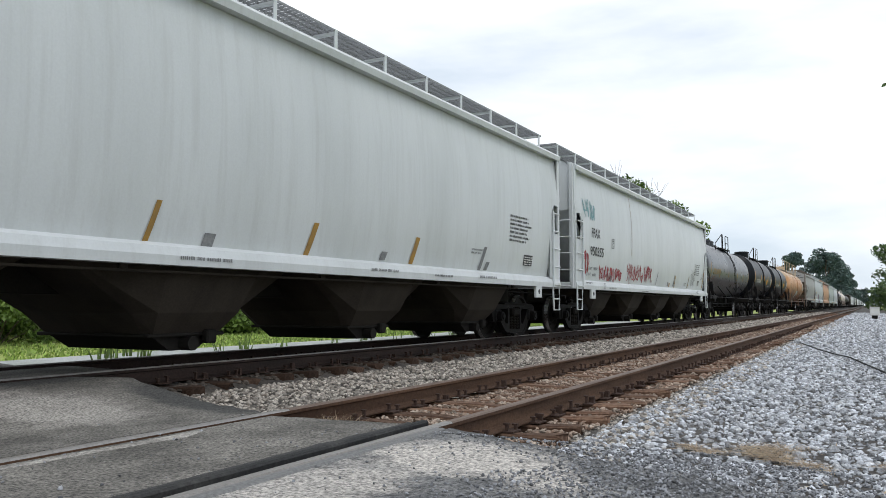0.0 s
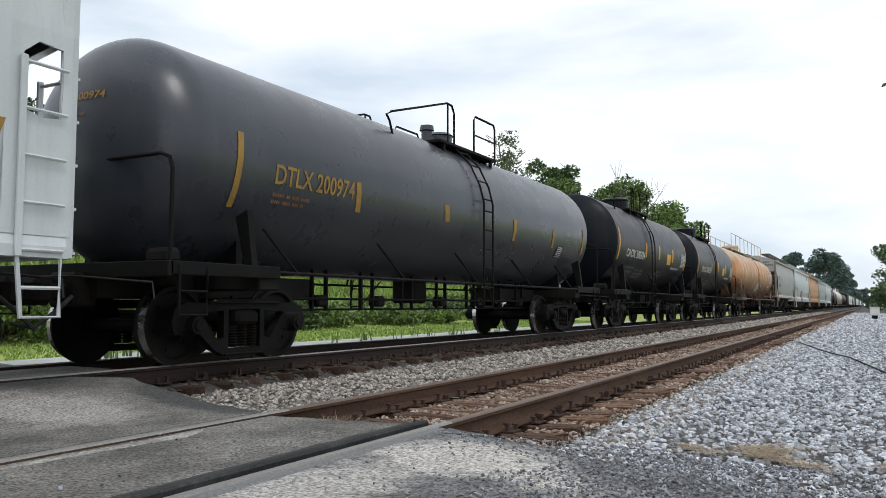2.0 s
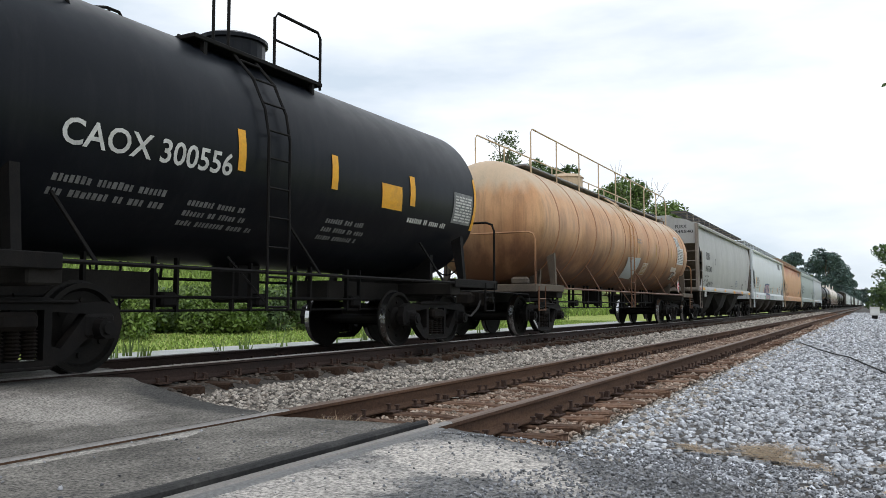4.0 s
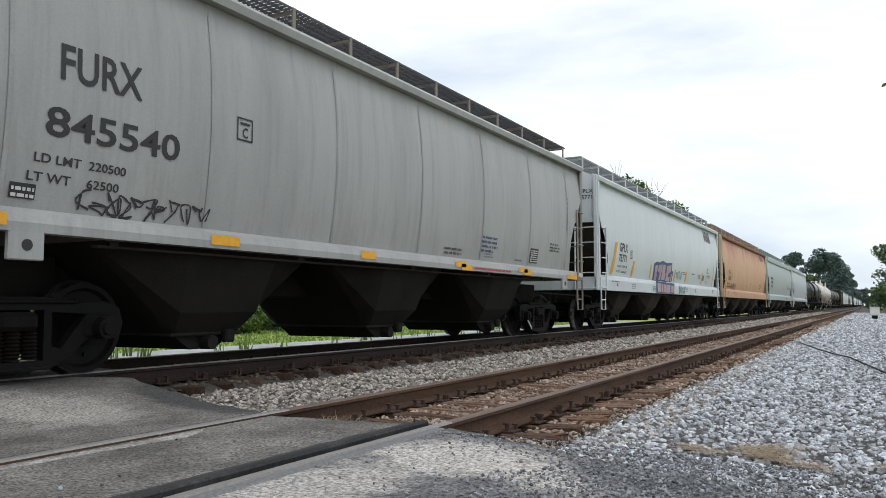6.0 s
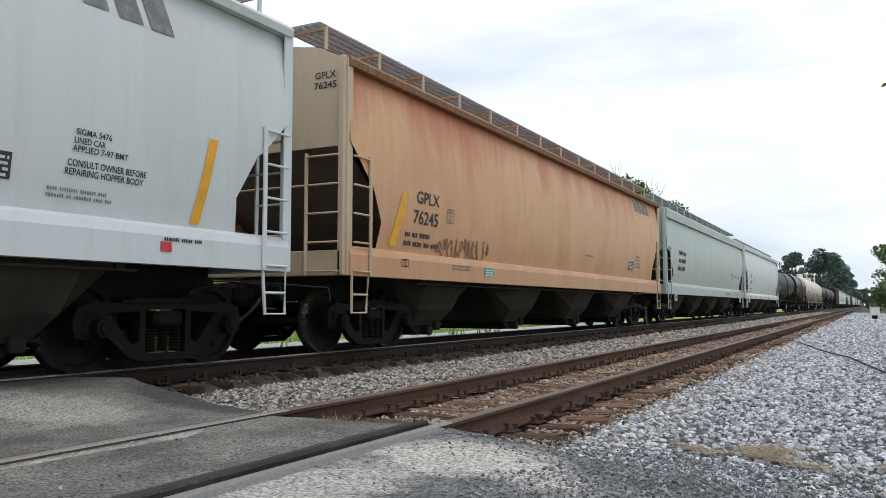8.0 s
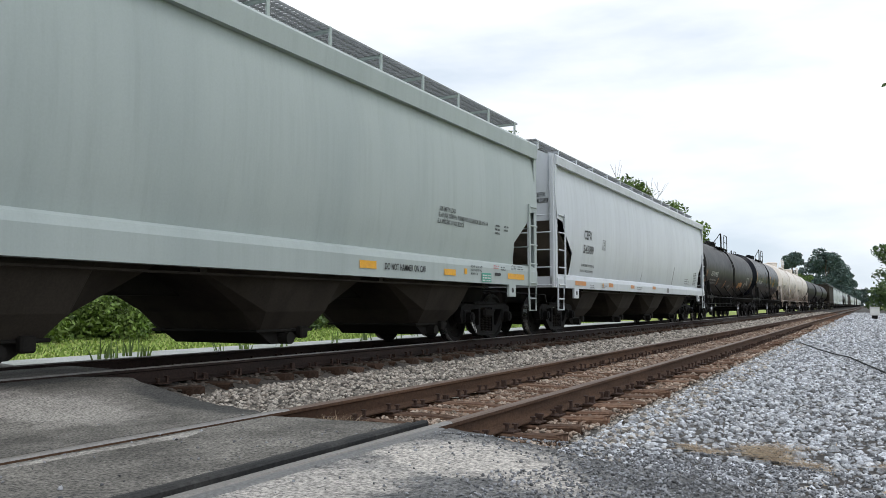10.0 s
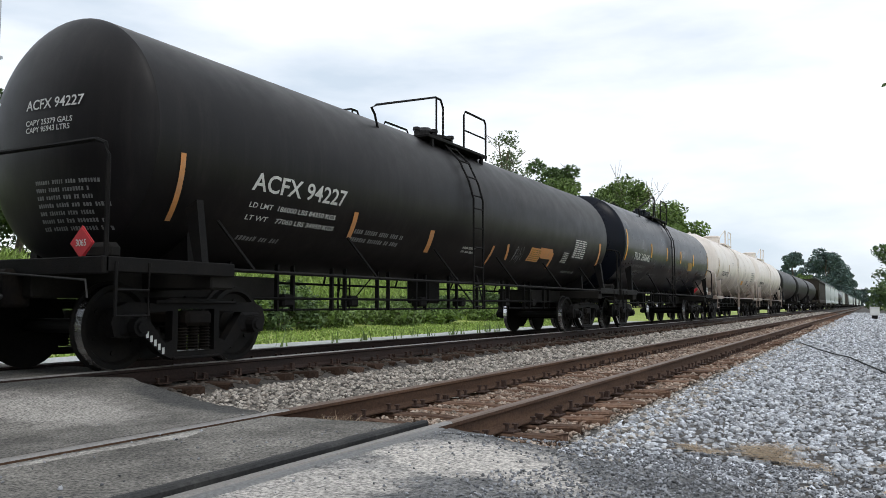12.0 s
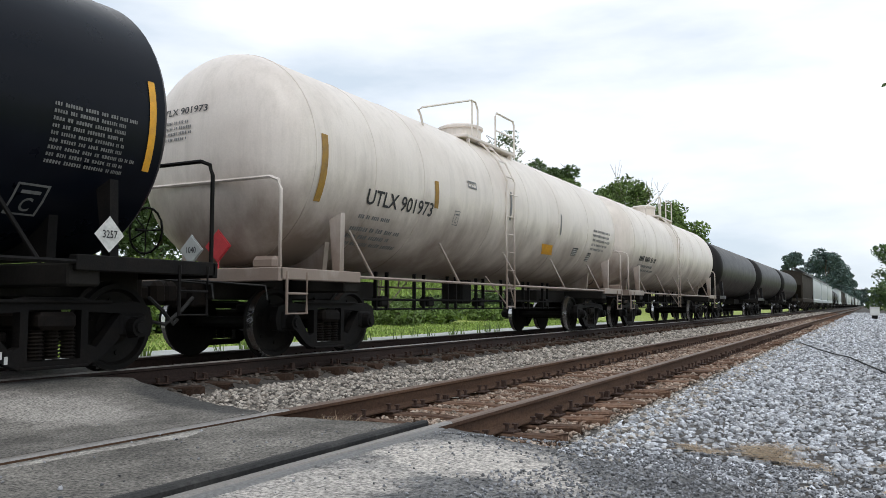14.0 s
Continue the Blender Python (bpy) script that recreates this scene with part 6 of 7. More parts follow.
lettering(h9, "EL-60 (ADJ. SCREW 6 TURNS) NO ADJ. BLOCK SEE NYS-114", 14.755, 2.159, 0.075, 1.935, s9, M["black_paint"])
lettering(h9, "ELX AND ENX 1/4 ADJ. BLOCK", 14.734, 2.050, 0.075, 0.982, s9, M["black_paint"])
lettering(h9, "DO NOT HAMMER ON CAR", 13.037, 1.209, 0.095, 1.237, q9, M["black_paint"])
tape(h9, [(12.382, 12.814, 1.205, 1.315, -0.004)], q9, M["yellow"], "reflector_tape")
small_print(h9, 17.050, 2.187, 3, 0.233, 0.071, s9, M["black_paint"], 116)
small_print(h9, 17.448, 2.196, 2, 0.261, 0.068, s9, M["black_paint"], 117)
tape(h9, [(14.896, 15.316, 1.190, 1.293, -0.004)], q9, M["yellow"], "reflector_tape")
tape(h9, [(17.554, 18.399, 1.200, 1.310, -0.003)], q9, M["yellow"], "reflector_tape")
tape(h9, [(15.653, 15.754, 1.228, 1.328, -0.004)], q9, M["yellow"], "label")
lettering(h9, "SECURE GATES AND", 15.895, 1.359, 0.036, 0.491, q9, M["black_paint"])
lettering(h9, "HATCHES BEFORE", 15.898, 1.295, 0.036, 0.458, q9, M["black_paint"])
lettering(h9, "MOVING CAR", 15.900, 1.230, 0.036, 0.302, q9, M["black_paint"])
data_card(h9, 16.355, 1.115, 0.419, 0.162, q9, M["green_mark"], M["white_paint"], 118)
lettering(h9, "LIFT AND", 17.714, 1.435, 0.038, 0.217, q9, M["black_paint"])
lettering(h9, "JACK HERE", 17.715, 1.386, 0.037, 0.245, q9, M["black_paint"])
# Black patch painted for the dark inside a sill opening.
flat_shape(h9, [(16.92, 1.28), (16.96, 1.30), (17.18, 1.30), (17.22, 1.28), (17.18, 1.24), (16.95, 1.24)], q9, M["black_paint"], "slot", 0.0)
small_print(h9, 16.891, 1.415, 2, 0.246, 0.043, q9, M["red_mark"], 119)
small_print(h9, 17.216, 1.399, 2, 0.222, 0.045, q9, M["black_paint"], 120)
small_print(h9, 18.041, 1.442, 2, 0.372, 0.048, q9, M["black_paint"], 121)
small_print(h9, 1.994, 2.583, 3, 1.496, 0.290, s9, M["black_paint"], 122)
lettering(h10, "CEFX", 2.036, 2.342, 0.224, 0.639, s10, M["black_paint"])
lettering(h10, "54389", 2.002, 1.991, 0.203, 0.834, s10, M["black_paint"])
lettering(h10, "LD LMT 220900 LBS 100 200 KGS", 1.924, 1.659, 0.057, 1.074, s10, M["black_paint"])
lettering(h10, "LT WT   65100 LBS  29 500 KGS", 1.894, 1.516, 0.055, 1.055, s10, M["black_paint"])
plate_box(h10, 3.612, 2.159, 0.250, 0.262, s10, M["black_paint"])
tape(h10, [(1.253, 2.086, 1.170, 1.273, -0.003)], q10, M["orange_tape"], "reflector_tape")
tape(h10, [(4.063, 4.481, 1.178, 1.283, -0.002)], q10, M["orange_tape"], "reflector_tape")
tape(h10, [(6.315, 6.738, 1.183, 1.281, -0.000)], q10, M["orange_tape"], "reflector_tape")
tape(h10, [(9.033, 9.448, 1.206, 1.301, 0.001)], q10, M["orange_tape"], "reflector_tape")
small_print(h10, 2.423, 1.175, 2, 0.423, 0.058, q10, M["grey_mark"], 123)
small_print(h10, 3.404, 1.186, 2, 0.496, 0.049, q10, M["grey_mark"], 124)
small_print(h10, 7.066, 1.210, 2, 0.660, 0.056, q10, M["grey_mark"], 125)
lettering(h10, "CEFX", 1.038, 3.186, 0.099, 0.296, on_end, M["black_paint"])
lettering(h10, "54389", 1.029, 3.044, 0.108, 0.364, on_end, M["black_paint"])
tape(h10, [(7.834, 7.878, 1.395, 1.728, 0.133)], s10, M["grey_mark"], "dent_streak")
tape(h10, [(12.307, 12.379, 1.421, 2.069, 0.236)], s10, M["grey_mark"], "dent_streak")
small_print(h10, 16.200, 1.957, 8, 0.627, 0.065, s10, M["black_paint"], 126)
small_print(h10, 14.560, 1.668, 3, 0.888, 0.080, s10, M["grey_mark"], 127)
tape(h10, [(3.490, 3.568, 1.156, 1.259, -0.004)], q10, M["yellow"], "label")
tape(h10, [(11.115, 11.431, 1.123, 1.280, 0.001)], q10, M["grey_mark"], "label")
lettering(t11, "ACFX 94227", 1.504, 2.074, 0.214, 1.936, p11, M["white_paint"])
lettering(t11, "LD LMT  186000 LBS 84350 KGS", 1.538, 1.856, 0.066, 1.778, p11, M["white_paint"])
lettering(t11, "LT WT    77060 LBS 34950 KGS", 1.558, 1.687, 0.067, 1.819, p11, M["white_paint"])
tape(t11, [(0.404, 0.478, 1.529, 2.320, -0.095)], p11, M["orange_tape"], "reflector_tape")
tape(t11, [(3.793, 3.900, 1.615, 2.025, -0.080)], p11, M["orange_tape"], "reflector_tape")
tape(t11, [(6.195, 6.343, 1.521, 1.953, -0.141)], p11, M["orange_tape"], "reflector_tape")
tape(t11, [(9.608, 9.717, 1.566, 1.935, -0.242)], p11, M["orange_tape"], "reflector_tape")
tape(t11, [(11.461, 12.252, 1.727, 1.987, -0.238)], p11, M["orange_tape"], "reflector_tape")
tape(t11, [(8.816, 8.905, 1.370, 1.854, -0.090)], p11, M["orange_tape"], "reflector_tape")
tape(t11, [(12.155, 12.267, 1.470, 1.908, -0.104)], p11, M["orange_tape"], "reflector_tape")
tape(t11, [(15.633, 15.814, 1.711, 2.368, -0.242)], p11, M["orange_tape"], "reflector_tape")
small_print(t11, 3.902, 1.701, 2, 1.416, 0.139, p11, M["faint_paint"], 128)
data_card(t11, 12.789, 1.670, 0.415, 0.342, p11, M["black_paint"], M["white_paint"], 129)
data_card(t11, 13.387, 1.828, 0.985, 0.565, p11, M["black_paint"], M["white_paint"], 130)
data_card(t11, 10.717, 1.617, 0.683, 0.338, p11, M["orange_tape"], M["old_yellow"], 131)
small_print(t11, 7.502, 1.702, 2, 0.590, 0.087, p11, M["white_paint"], 132)
small_print(t11, 1.625, 1.373, 1, 0.932, 0.141, p11, M["faint_paint"], 133)
scrawl(t11, 9.884, 1.485, 0.493, 0.462, p11, M["faint_paint"], 134, 4, 0.015)
small_print(t11, 13.379, 1.397, 1, 1.001, 0.140, p11, M["faint_paint"], 135)
lettering(t11, "ACFX 94227", -0.196, 2.787, 0.108, 0.848, head11, M["white_paint"])
lettering(t11, "CAPY 25379 GALS", -0.187, 2.615, 0.057, 0.714, head11, M["white_paint"])
lettering(t11, "CAPY 95943 LTRS", -0.182, 2.536, 0.057, 0.678, head11, M["white_paint"])
small_print(t11, -0.031, 1.964, 7, 0.973, 0.081, head11, M["faint_paint"], 136)
placard(t11, 1.019, -0.620, 1.295, 0.155, "3065", M["red_mark"], M["white_paint"])
head12 = head_place(1.45, 2.62, 0.42, 0.7)
lettering(t12, "TILX 260642", -0.613, 3.043, 0.090, 0.980, head12, M["white_paint"])
small_print(t12, -0.613, 2.923, 2, 0.784, 0.085, head12, M["faint_paint"], 150)
lettering(t12, "TILX 260642", 1.119, 2.129, 0.214, 1.996, p12, M["white_paint"])
lettering(t12, "LD LMT  190400 LB 86350 KG", 1.072, 1.879, 0.073, 1.745, p12, M["faint_paint"])
lettering(t12, "LT WT    72600 LB 32950 KG", 1.097, 1.709, 0.071, 1.729, p12, M["faint_paint"])
tape(t12, [(0.116, 0.230, 2.051, 2.984, 0.012)], p12, M["yellow"], "reflector_tape")
tape(t12, [(3.205, 3.324, 2.276, 2.742, -0.054)], p12, M["yellow"], "reflector_tape")
tape(t12, [(5.534, 5.659, 2.275, 2.751, -0.060)], p12, M["yellow"], "reflector_tape")
tape(t12, [(7.884, 8.033, 2.287, 2.755, -0.061)], p12, M["yellow"], "reflector_tape")
tape(t12, [(10.347, 10.546, 2.291, 2.762, -0.064)], p12, M["yellow"], "reflector_tape")
tape(t12, [(9.536, 10.321, 2.080, 2.398, -0.125)], p12, M["old_yellow"], "reflector_tape")
small_print(t12, 3.910, 1.666, 3, 1.116, 0.095, p12, M["faint_paint"], 137)
small_print(t12, 7.947, 1.637, 1, 0.920, 0.136, p12, M["faint_paint"], 138)
small_print(t12, 12.581, 2.482, 9, 1.117, 0.066, p12, M["faint_paint"], 140)
tape(t12, [(13.832, 13.954, 2.033, 2.967, -0.024)], p12, M["yellow"], "reflector_tape")
plate_box(t12, 12.433, 1.370, 0.327, 0.361, p12, M["faint_paint"])
flat_shape(t12, [(13.00, 1.35), (13.17, 1.18), (13.34, 1.35), (13.17, 1.53)], flank, M["white_paint"], "placard", 0.0)
lettering(t12, "3257", 13.086, 1.320, 0.072, 0.172, lambda u, v: (1.497, u, v), M["black_paint"], "placard_number")
lettering(t13, "UTLX 901973", 1.257, 2.155, 0.222, 1.989, p13, M["black_paint"])
small_print(t13, 1.219, 1.925, 1, 0.948, 0.118, p13, M["grey_mark"], 141)
small_print(t13, 1.153, 1.717, 3, 1.595, 0.136, p13, M["grey_mark"], 142)
tape(t13, [(0.075, 0.214, 2.051, 2.967, 0.016)], p13, M["old_yellow"], "reflector_tape")
tape(t13, [(3.279, 3.412, 2.309, 2.758, -0.072)], p13, M["old_yellow"], "reflector_tape")
tape(t13, [(8.745, 9.418, 1.813, 2.057, -0.234)], p13, M["yellow"], "label")
data_card(t13, 10.623, 1.889, 0.370, 0.214, p13, M["black_paint"], M["white_paint"], 143)
data_card(t13, 11.847, 1.795, 0.280, 0.245, p13, M["black_paint"], M["white_paint"], 144)
plate_box(t13, 4.040, 2.082, 0.197, 0.263, p13, M["grey_mark"])
plate_box(t13, 4.473, 2.810, 0.357, 0.130, p13, M["grey_mark"])
small_print(t13, 11.919, 2.613, 5, 1.577, 0.123, p13, M["grey_mark"], 145)
tape(t13, [(9.423, 9.497, 2.332, 2.812, -0.022)], p13, M["grey_mark"], "seam")
tape(t13, [(6.382, 6.465, 2.393, 2.977, 0.053)], p13, M["grey_mark"], "seam")
lettering(t13, "UTLX 901973", -0.789, 3.258, 0.090, 0.977, head13, M["black_paint"])
small_print(t13, -0.655, 3.128, 4, 0.706, 0.077, head13, M["grey_mark"], 146)
placard(t13, -0.063, -0.660, 1.411, 0.186, "1040", M["t_primer"], M["black_paint"])
placard(t13, 0.404, -0.660, 1.447, 0.197, "", M["red_mark"], M["white_paint"])
small_print(t14, 0.867, 2.100, 1, 2.588, 0.319, p14, M["black_paint"], 147)
small_print(t14, 0.937, 1.892, 2, 2.381, 0.154, p14, M["grey_mark"], 148)


# ---- loose stone, grass, shrubs and trees ----
def lumps(count, seed, sides=1):
    """A few rough stone shapes with twenty faces each."""
    rng = np.random.default_rng(seed)
    g = (1 + 5 ** 0.5) / 2
    v = np.array([(-1, g, 0), (1, g, 0), (-1, -g, 0), (1, -g, 0), (0, -1, g), (0, 1, g), (0, -1, -g), (0, 1, -g), (g, 0, -1), (g, 0, 1), (-g, 0, -1), (-g, 0, 1)], float)
    v /= np.linalg.norm(v[0])
    f = np.array([(0, 11, 5), (0, 5, 1), (0, 1, 7), (0, 7, 10), (0, 10, 11), (1, 5, 9), (5, 11, 4), (11, 10, 2), (10, 7, 6), (7, 1, 8), (3, 9, 4), (3, 4, 2), (3, 2, 6), (3, 6, 8), (3, 8, 9), (4, 9, 5), (2, 4, 11), (6, 2, 10), (8, 6, 7), (9, 8, 1)])
    return [v * rng.uniform(0.68, 1.15, (12, 1)) + rng.uniform(-0.12, 0.12, (12, 3)) for _ in range(count)], f


def scatter_stones(name, points, radius, material, label, seed):
    """Stones at points (x, y, z), joined, each turned and squeezed its own way."""
    rng = np.random.default_rng(seed)
    shapes, f = lumps(12, seed)
    shapes = np.array(shapes)
    n = len(points)
    q = rng.normal(size=(n, 4))
    q /= np.linalg.norm(q, axis=1)[:, None]
    w, x, y, z = q.T
    rot = np.stack([np.stack([1 - 2 * (y * y + z * z), 2 * (x * y - z * w), 2 * (x * z + y * w)], 1), np.stack([2 * (x * y + z * w), 1 - 2 * (x * x + z * z), 2 * (y * z - x * w)], 1), np.stack([2 * (x * z - y * w), 2 * (y * z + x * w), 1 - 2 * (x * x + y * y)], 1)], 1)
    v = shapes[rng.integers(0, 12, n)] * rng.uniform(0.6, 1.25, (n, 1, 3))
    v = np.einsum("nij,nkj->nki", rot, v) * (np.asarray(radius) * rng.uniform(0.65, 1.4, n))[:, None, None]
    v[:, :, 2] *= 0.8
    v += np.asarray(points)[:, None, :]
    faces = (f[None] + 12 * np.arange(n)[:, None, None]).reshape(-1, 3)
    me = bpy.data.meshes.new(name)
    me.from_pydata(v.reshape(-1, 3).tolist(), [], faces.tolist())
    return tagged(linked(name, me, material, None, label, "stuff"), category="stones")


def spread(x0, x1, bands, seed, lift=0.0):
    """Random points on the ground between x0 and x1; bands: (y0, y1, stones a square metre, radius)."""
    rng = np.random.default_rng(seed)
    pts, rad = [], []
    for y0, y1, per, r in bands:
        n = int((x1 - x0) * (y1 - y0) * per)
        xs, ys = rng.uniform(x0, x1, n), rng.uniform(y0, y1, n)
        for x, y in zip(xs, ys):
            pts.append((x, y, ground_height(x, y) + lift + rng.uniform(-0.3, 0.5) * r))
        rad += [r] * n
    return pts, rad


def clear_road(pts, rad):
    keep = [k for k, (x, y, z) in enumerate(pts) if y > (5.2 if x > -5.2 else 5.35 + (-5.35 - x) * 0.22) + 0.10 * noise.noise(Vector((x * 3, 0, 0))) - (max(0, x + 2.6) * 0.42 if x < -0.5 else 0.85)]
    return [pts[k] for k in keep], [rad[k] for k in keep]


near_bands = ((4.0, 9, 420, 0.027), (9, 14, 330, 0.030), (14, 25, 190, 0.038), (25, 60, 75, 0.058), (60, 130, 22, 0.10))
p, r = clear_road(*spread(-6.5, -4.42, near_bands, 1))
scatter_stones("ballast_stones", p, r, M["stone"], "pale brown-grey ballast stones between the tracks", 1)
p, r = clear_road(*spread(-4.15, -2.9, ((5.1, 12, 430, 0.024), (12, 30, 190, 0.034), (30, 70, 40, 0.05)), 2, 0.042))
p2_, r2_ = clear_road(*spread(-2.65, -2.2, ((5.0, 12, 420, 0.024), (12, 30, 170, 0.034), (30, 60, 40, 0.05)), 3, 0.030))
p3_, r3_ = clear_road(*spread(-2.3, -1.6, ((5.0, 12, 200, 0.027), (12, 30, 90, 0.036), (30, 60, 30, 0.058)), 9, 0.0))
scatter_stones("tie_stones", p + p2_, r + r2_, M["brown_stone"], "rust-dusted stones among the ties", 2)
scatter_stones("edge_stones", p3_, r3_, M["stone"], "pale brown stones along the tie ends", 7)
p, r = clear_road(*spread(-2.1, 1.6, near_bands, 4))
scatter_stones("crushed_stones", p, r, M["blue_stone"], "light blue-grey crushed stone on the shoulder", 3)
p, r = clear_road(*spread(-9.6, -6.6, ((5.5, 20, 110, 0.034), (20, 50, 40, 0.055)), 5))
scatter_stones("oily_stones", p, r, M["dark_stone"], "dark ballast stones with under-train shade in their colour", 4)
rng = np.random.default_rng(8)
p = [(x, y, -0.004) for x, y in zip(rng.normal(-0.85, 0.5, 5200), rng.uniform(2.9, 4.7, 5200)) if x > -1.9 + 0.35 * math.sin(y * 5) and x < 0.9]
p += [(x, 4.95 + 0.9 * min(0, rng.normal(0, 0.35)) - 0.1, -0.003) for x in rng.uniform(-2.6, -0.8, 500)]
p += [(x, y, -0.006) for x, y in zip(rng.uniform(-6.8, -2.0, 260), rng.uniform(2.3, 4.9, 260)) if abs(x - NEAR_B + 0.08) > 0.2]
scatter_stones("loose_chippings", p, list(rng.uniform(0.004, 0.011, len(p))), M["chippings"], "fine grey chippings lying on the asphalt", 6)


def blades(name, spots, height, width, material, label, seed, lean=0.4, category="grass", flat=False):
    """Thin bent blades standing at spots (x, y, z)."""
    rng = np.random.default_rng(seed)
    vs, fs = [], []
    for x, y, z in spots:
        a = rng.uniform(0, 6.283)
        h = height * rng.uniform(0.5, 1.3)
        w = width * rng.uniform(0.7, 1.3)
        dx, dy = math.cos(a) * w, math.sin(a) * w
        lx, ly = rng.normal(0, lean, 2) * h
        up = 0.08 if flat else 1.0
        b = len(vs)
        vs += [(x - dx, y - dy, z), (x + dx, y + dy, z), (x - dx * 0.7 + lx * 0.4, y - dy * 0.7 + ly * 0.4, z + h * 0.6 * up), (x + dx * 0.7 + lx * 0.4, y + dy * 0.7 + ly * 0.4, z + h * 0.6 * up), (x + lx, y + ly, z + h * up)]
        fs += [(b, b + 1, b + 3, b + 2), (b + 2, b + 3, b + 4)]
    me = bpy.data.meshes.new(name)
    me.from_pydata(vs, [], fs)
    return tagged(linked(name, me, material, None, label, "stuff"), category=category)


rng = np.random.default_rng(11)
spots = [(x, y, ground_height(x, y)) for x, y in zip(rng.uniform(-23.5, -16.5, 15000), rng.uniform(6, 60, 15000))]
blades("lawn_grass", spots, 0.09, 0.03, M["blade"], "short bright green grass beyond the lane", 12)
spots = [(x, y, ground_height(x, y)) for x, y in zip(rng.uniform(-40, -25, 26000), rng.uniform(4, 95, 26000))]
blades("tall_grass", spots, 0.75, 0.06, M["blade"], "tall green meadow grass on the bank", 13)
spots = []
for k in range(26):
    wx, wy = -14.9 + rng.normal(0, 0.25), rng.uniform(4, 34)
    spots += [(wx + rng.normal(0, 0.09), wy + rng.normal(0, 0.09), -0.35) for _ in range(int(rng.integers(4, 13)))]
blades("lane_weeds", spots, 0.42, 0.025, M["leaf_mid"], "thin weeds along the pale lane", 14, 0.25)
spots = [(x, y, -0.22) for x, y in zip(rng.uniform(-1.25, 0.0, 9000), rng.normal(6.24, 0.26, 9000)) if noise.noise(Vector((x * 3.2, y * 3.2, 7.0))) + 0.35 * noise.noise(Vector((x * 11, y * 11, 2.0))) > 0.12 + 0.4 * abs(x + 0.62) + 0.25 * (x * 997 % 1)]
blades("dry_grass", [(x + 0.12 + 0.25 * (x + 0.6), y + (x + 0.60) * -0.5, z - 0.01) for x, y, z in spots], 0.12, 0.004, M["straw"], "patch of flattened dry straw in the stones", 15, 1.0, flat=True)
spots = [(NEAR_A + 0.2 + rng.normal(0.22, 0.1), 5.3 + rng.normal(0, 0.10), -0.17) for _ in range(160)]
blades("weed_tuft", spots, 0.12, 0.005, M["straw"], "small dry weed tuft beside the rail", 16, 0.6)


def leaf_cloud(centres, per, size, spread_r, seed):
    """Small bent leaves gathered in clumps round the centres (x, y, z, radius)."""
    rng = np.random.default_rng(seed)
    vs, fs = [], []
    for x, y, z, r in centres:
        for _ in range(int(per * max(r, 0.3))):
            d = rng.normal(size=3)
            d /= np.linalg.norm(d)
            q = np.array((x, y, z)) + d * r * rng.uniform(0.45, 1.0) * np.array((1, 1, 0.75))
            a, b = rng.normal(size=3), rng.normal(size=3)
            a /= np.linalg.norm(a)
            b -= a * (a @ b)
            b /= np.linalg.norm(b)
            s = size * rng.uniform(0.6, 1.4)
            n0 = len(vs)
            vs += [tuple(q - a * s), tuple(q + b * s * 0.5), tuple(q + a * s), tuple(q - b * s * 0.5)]
            fs.append((n0, n0 + 1, n0 + 2, n0 + 3))
    return vs, fs


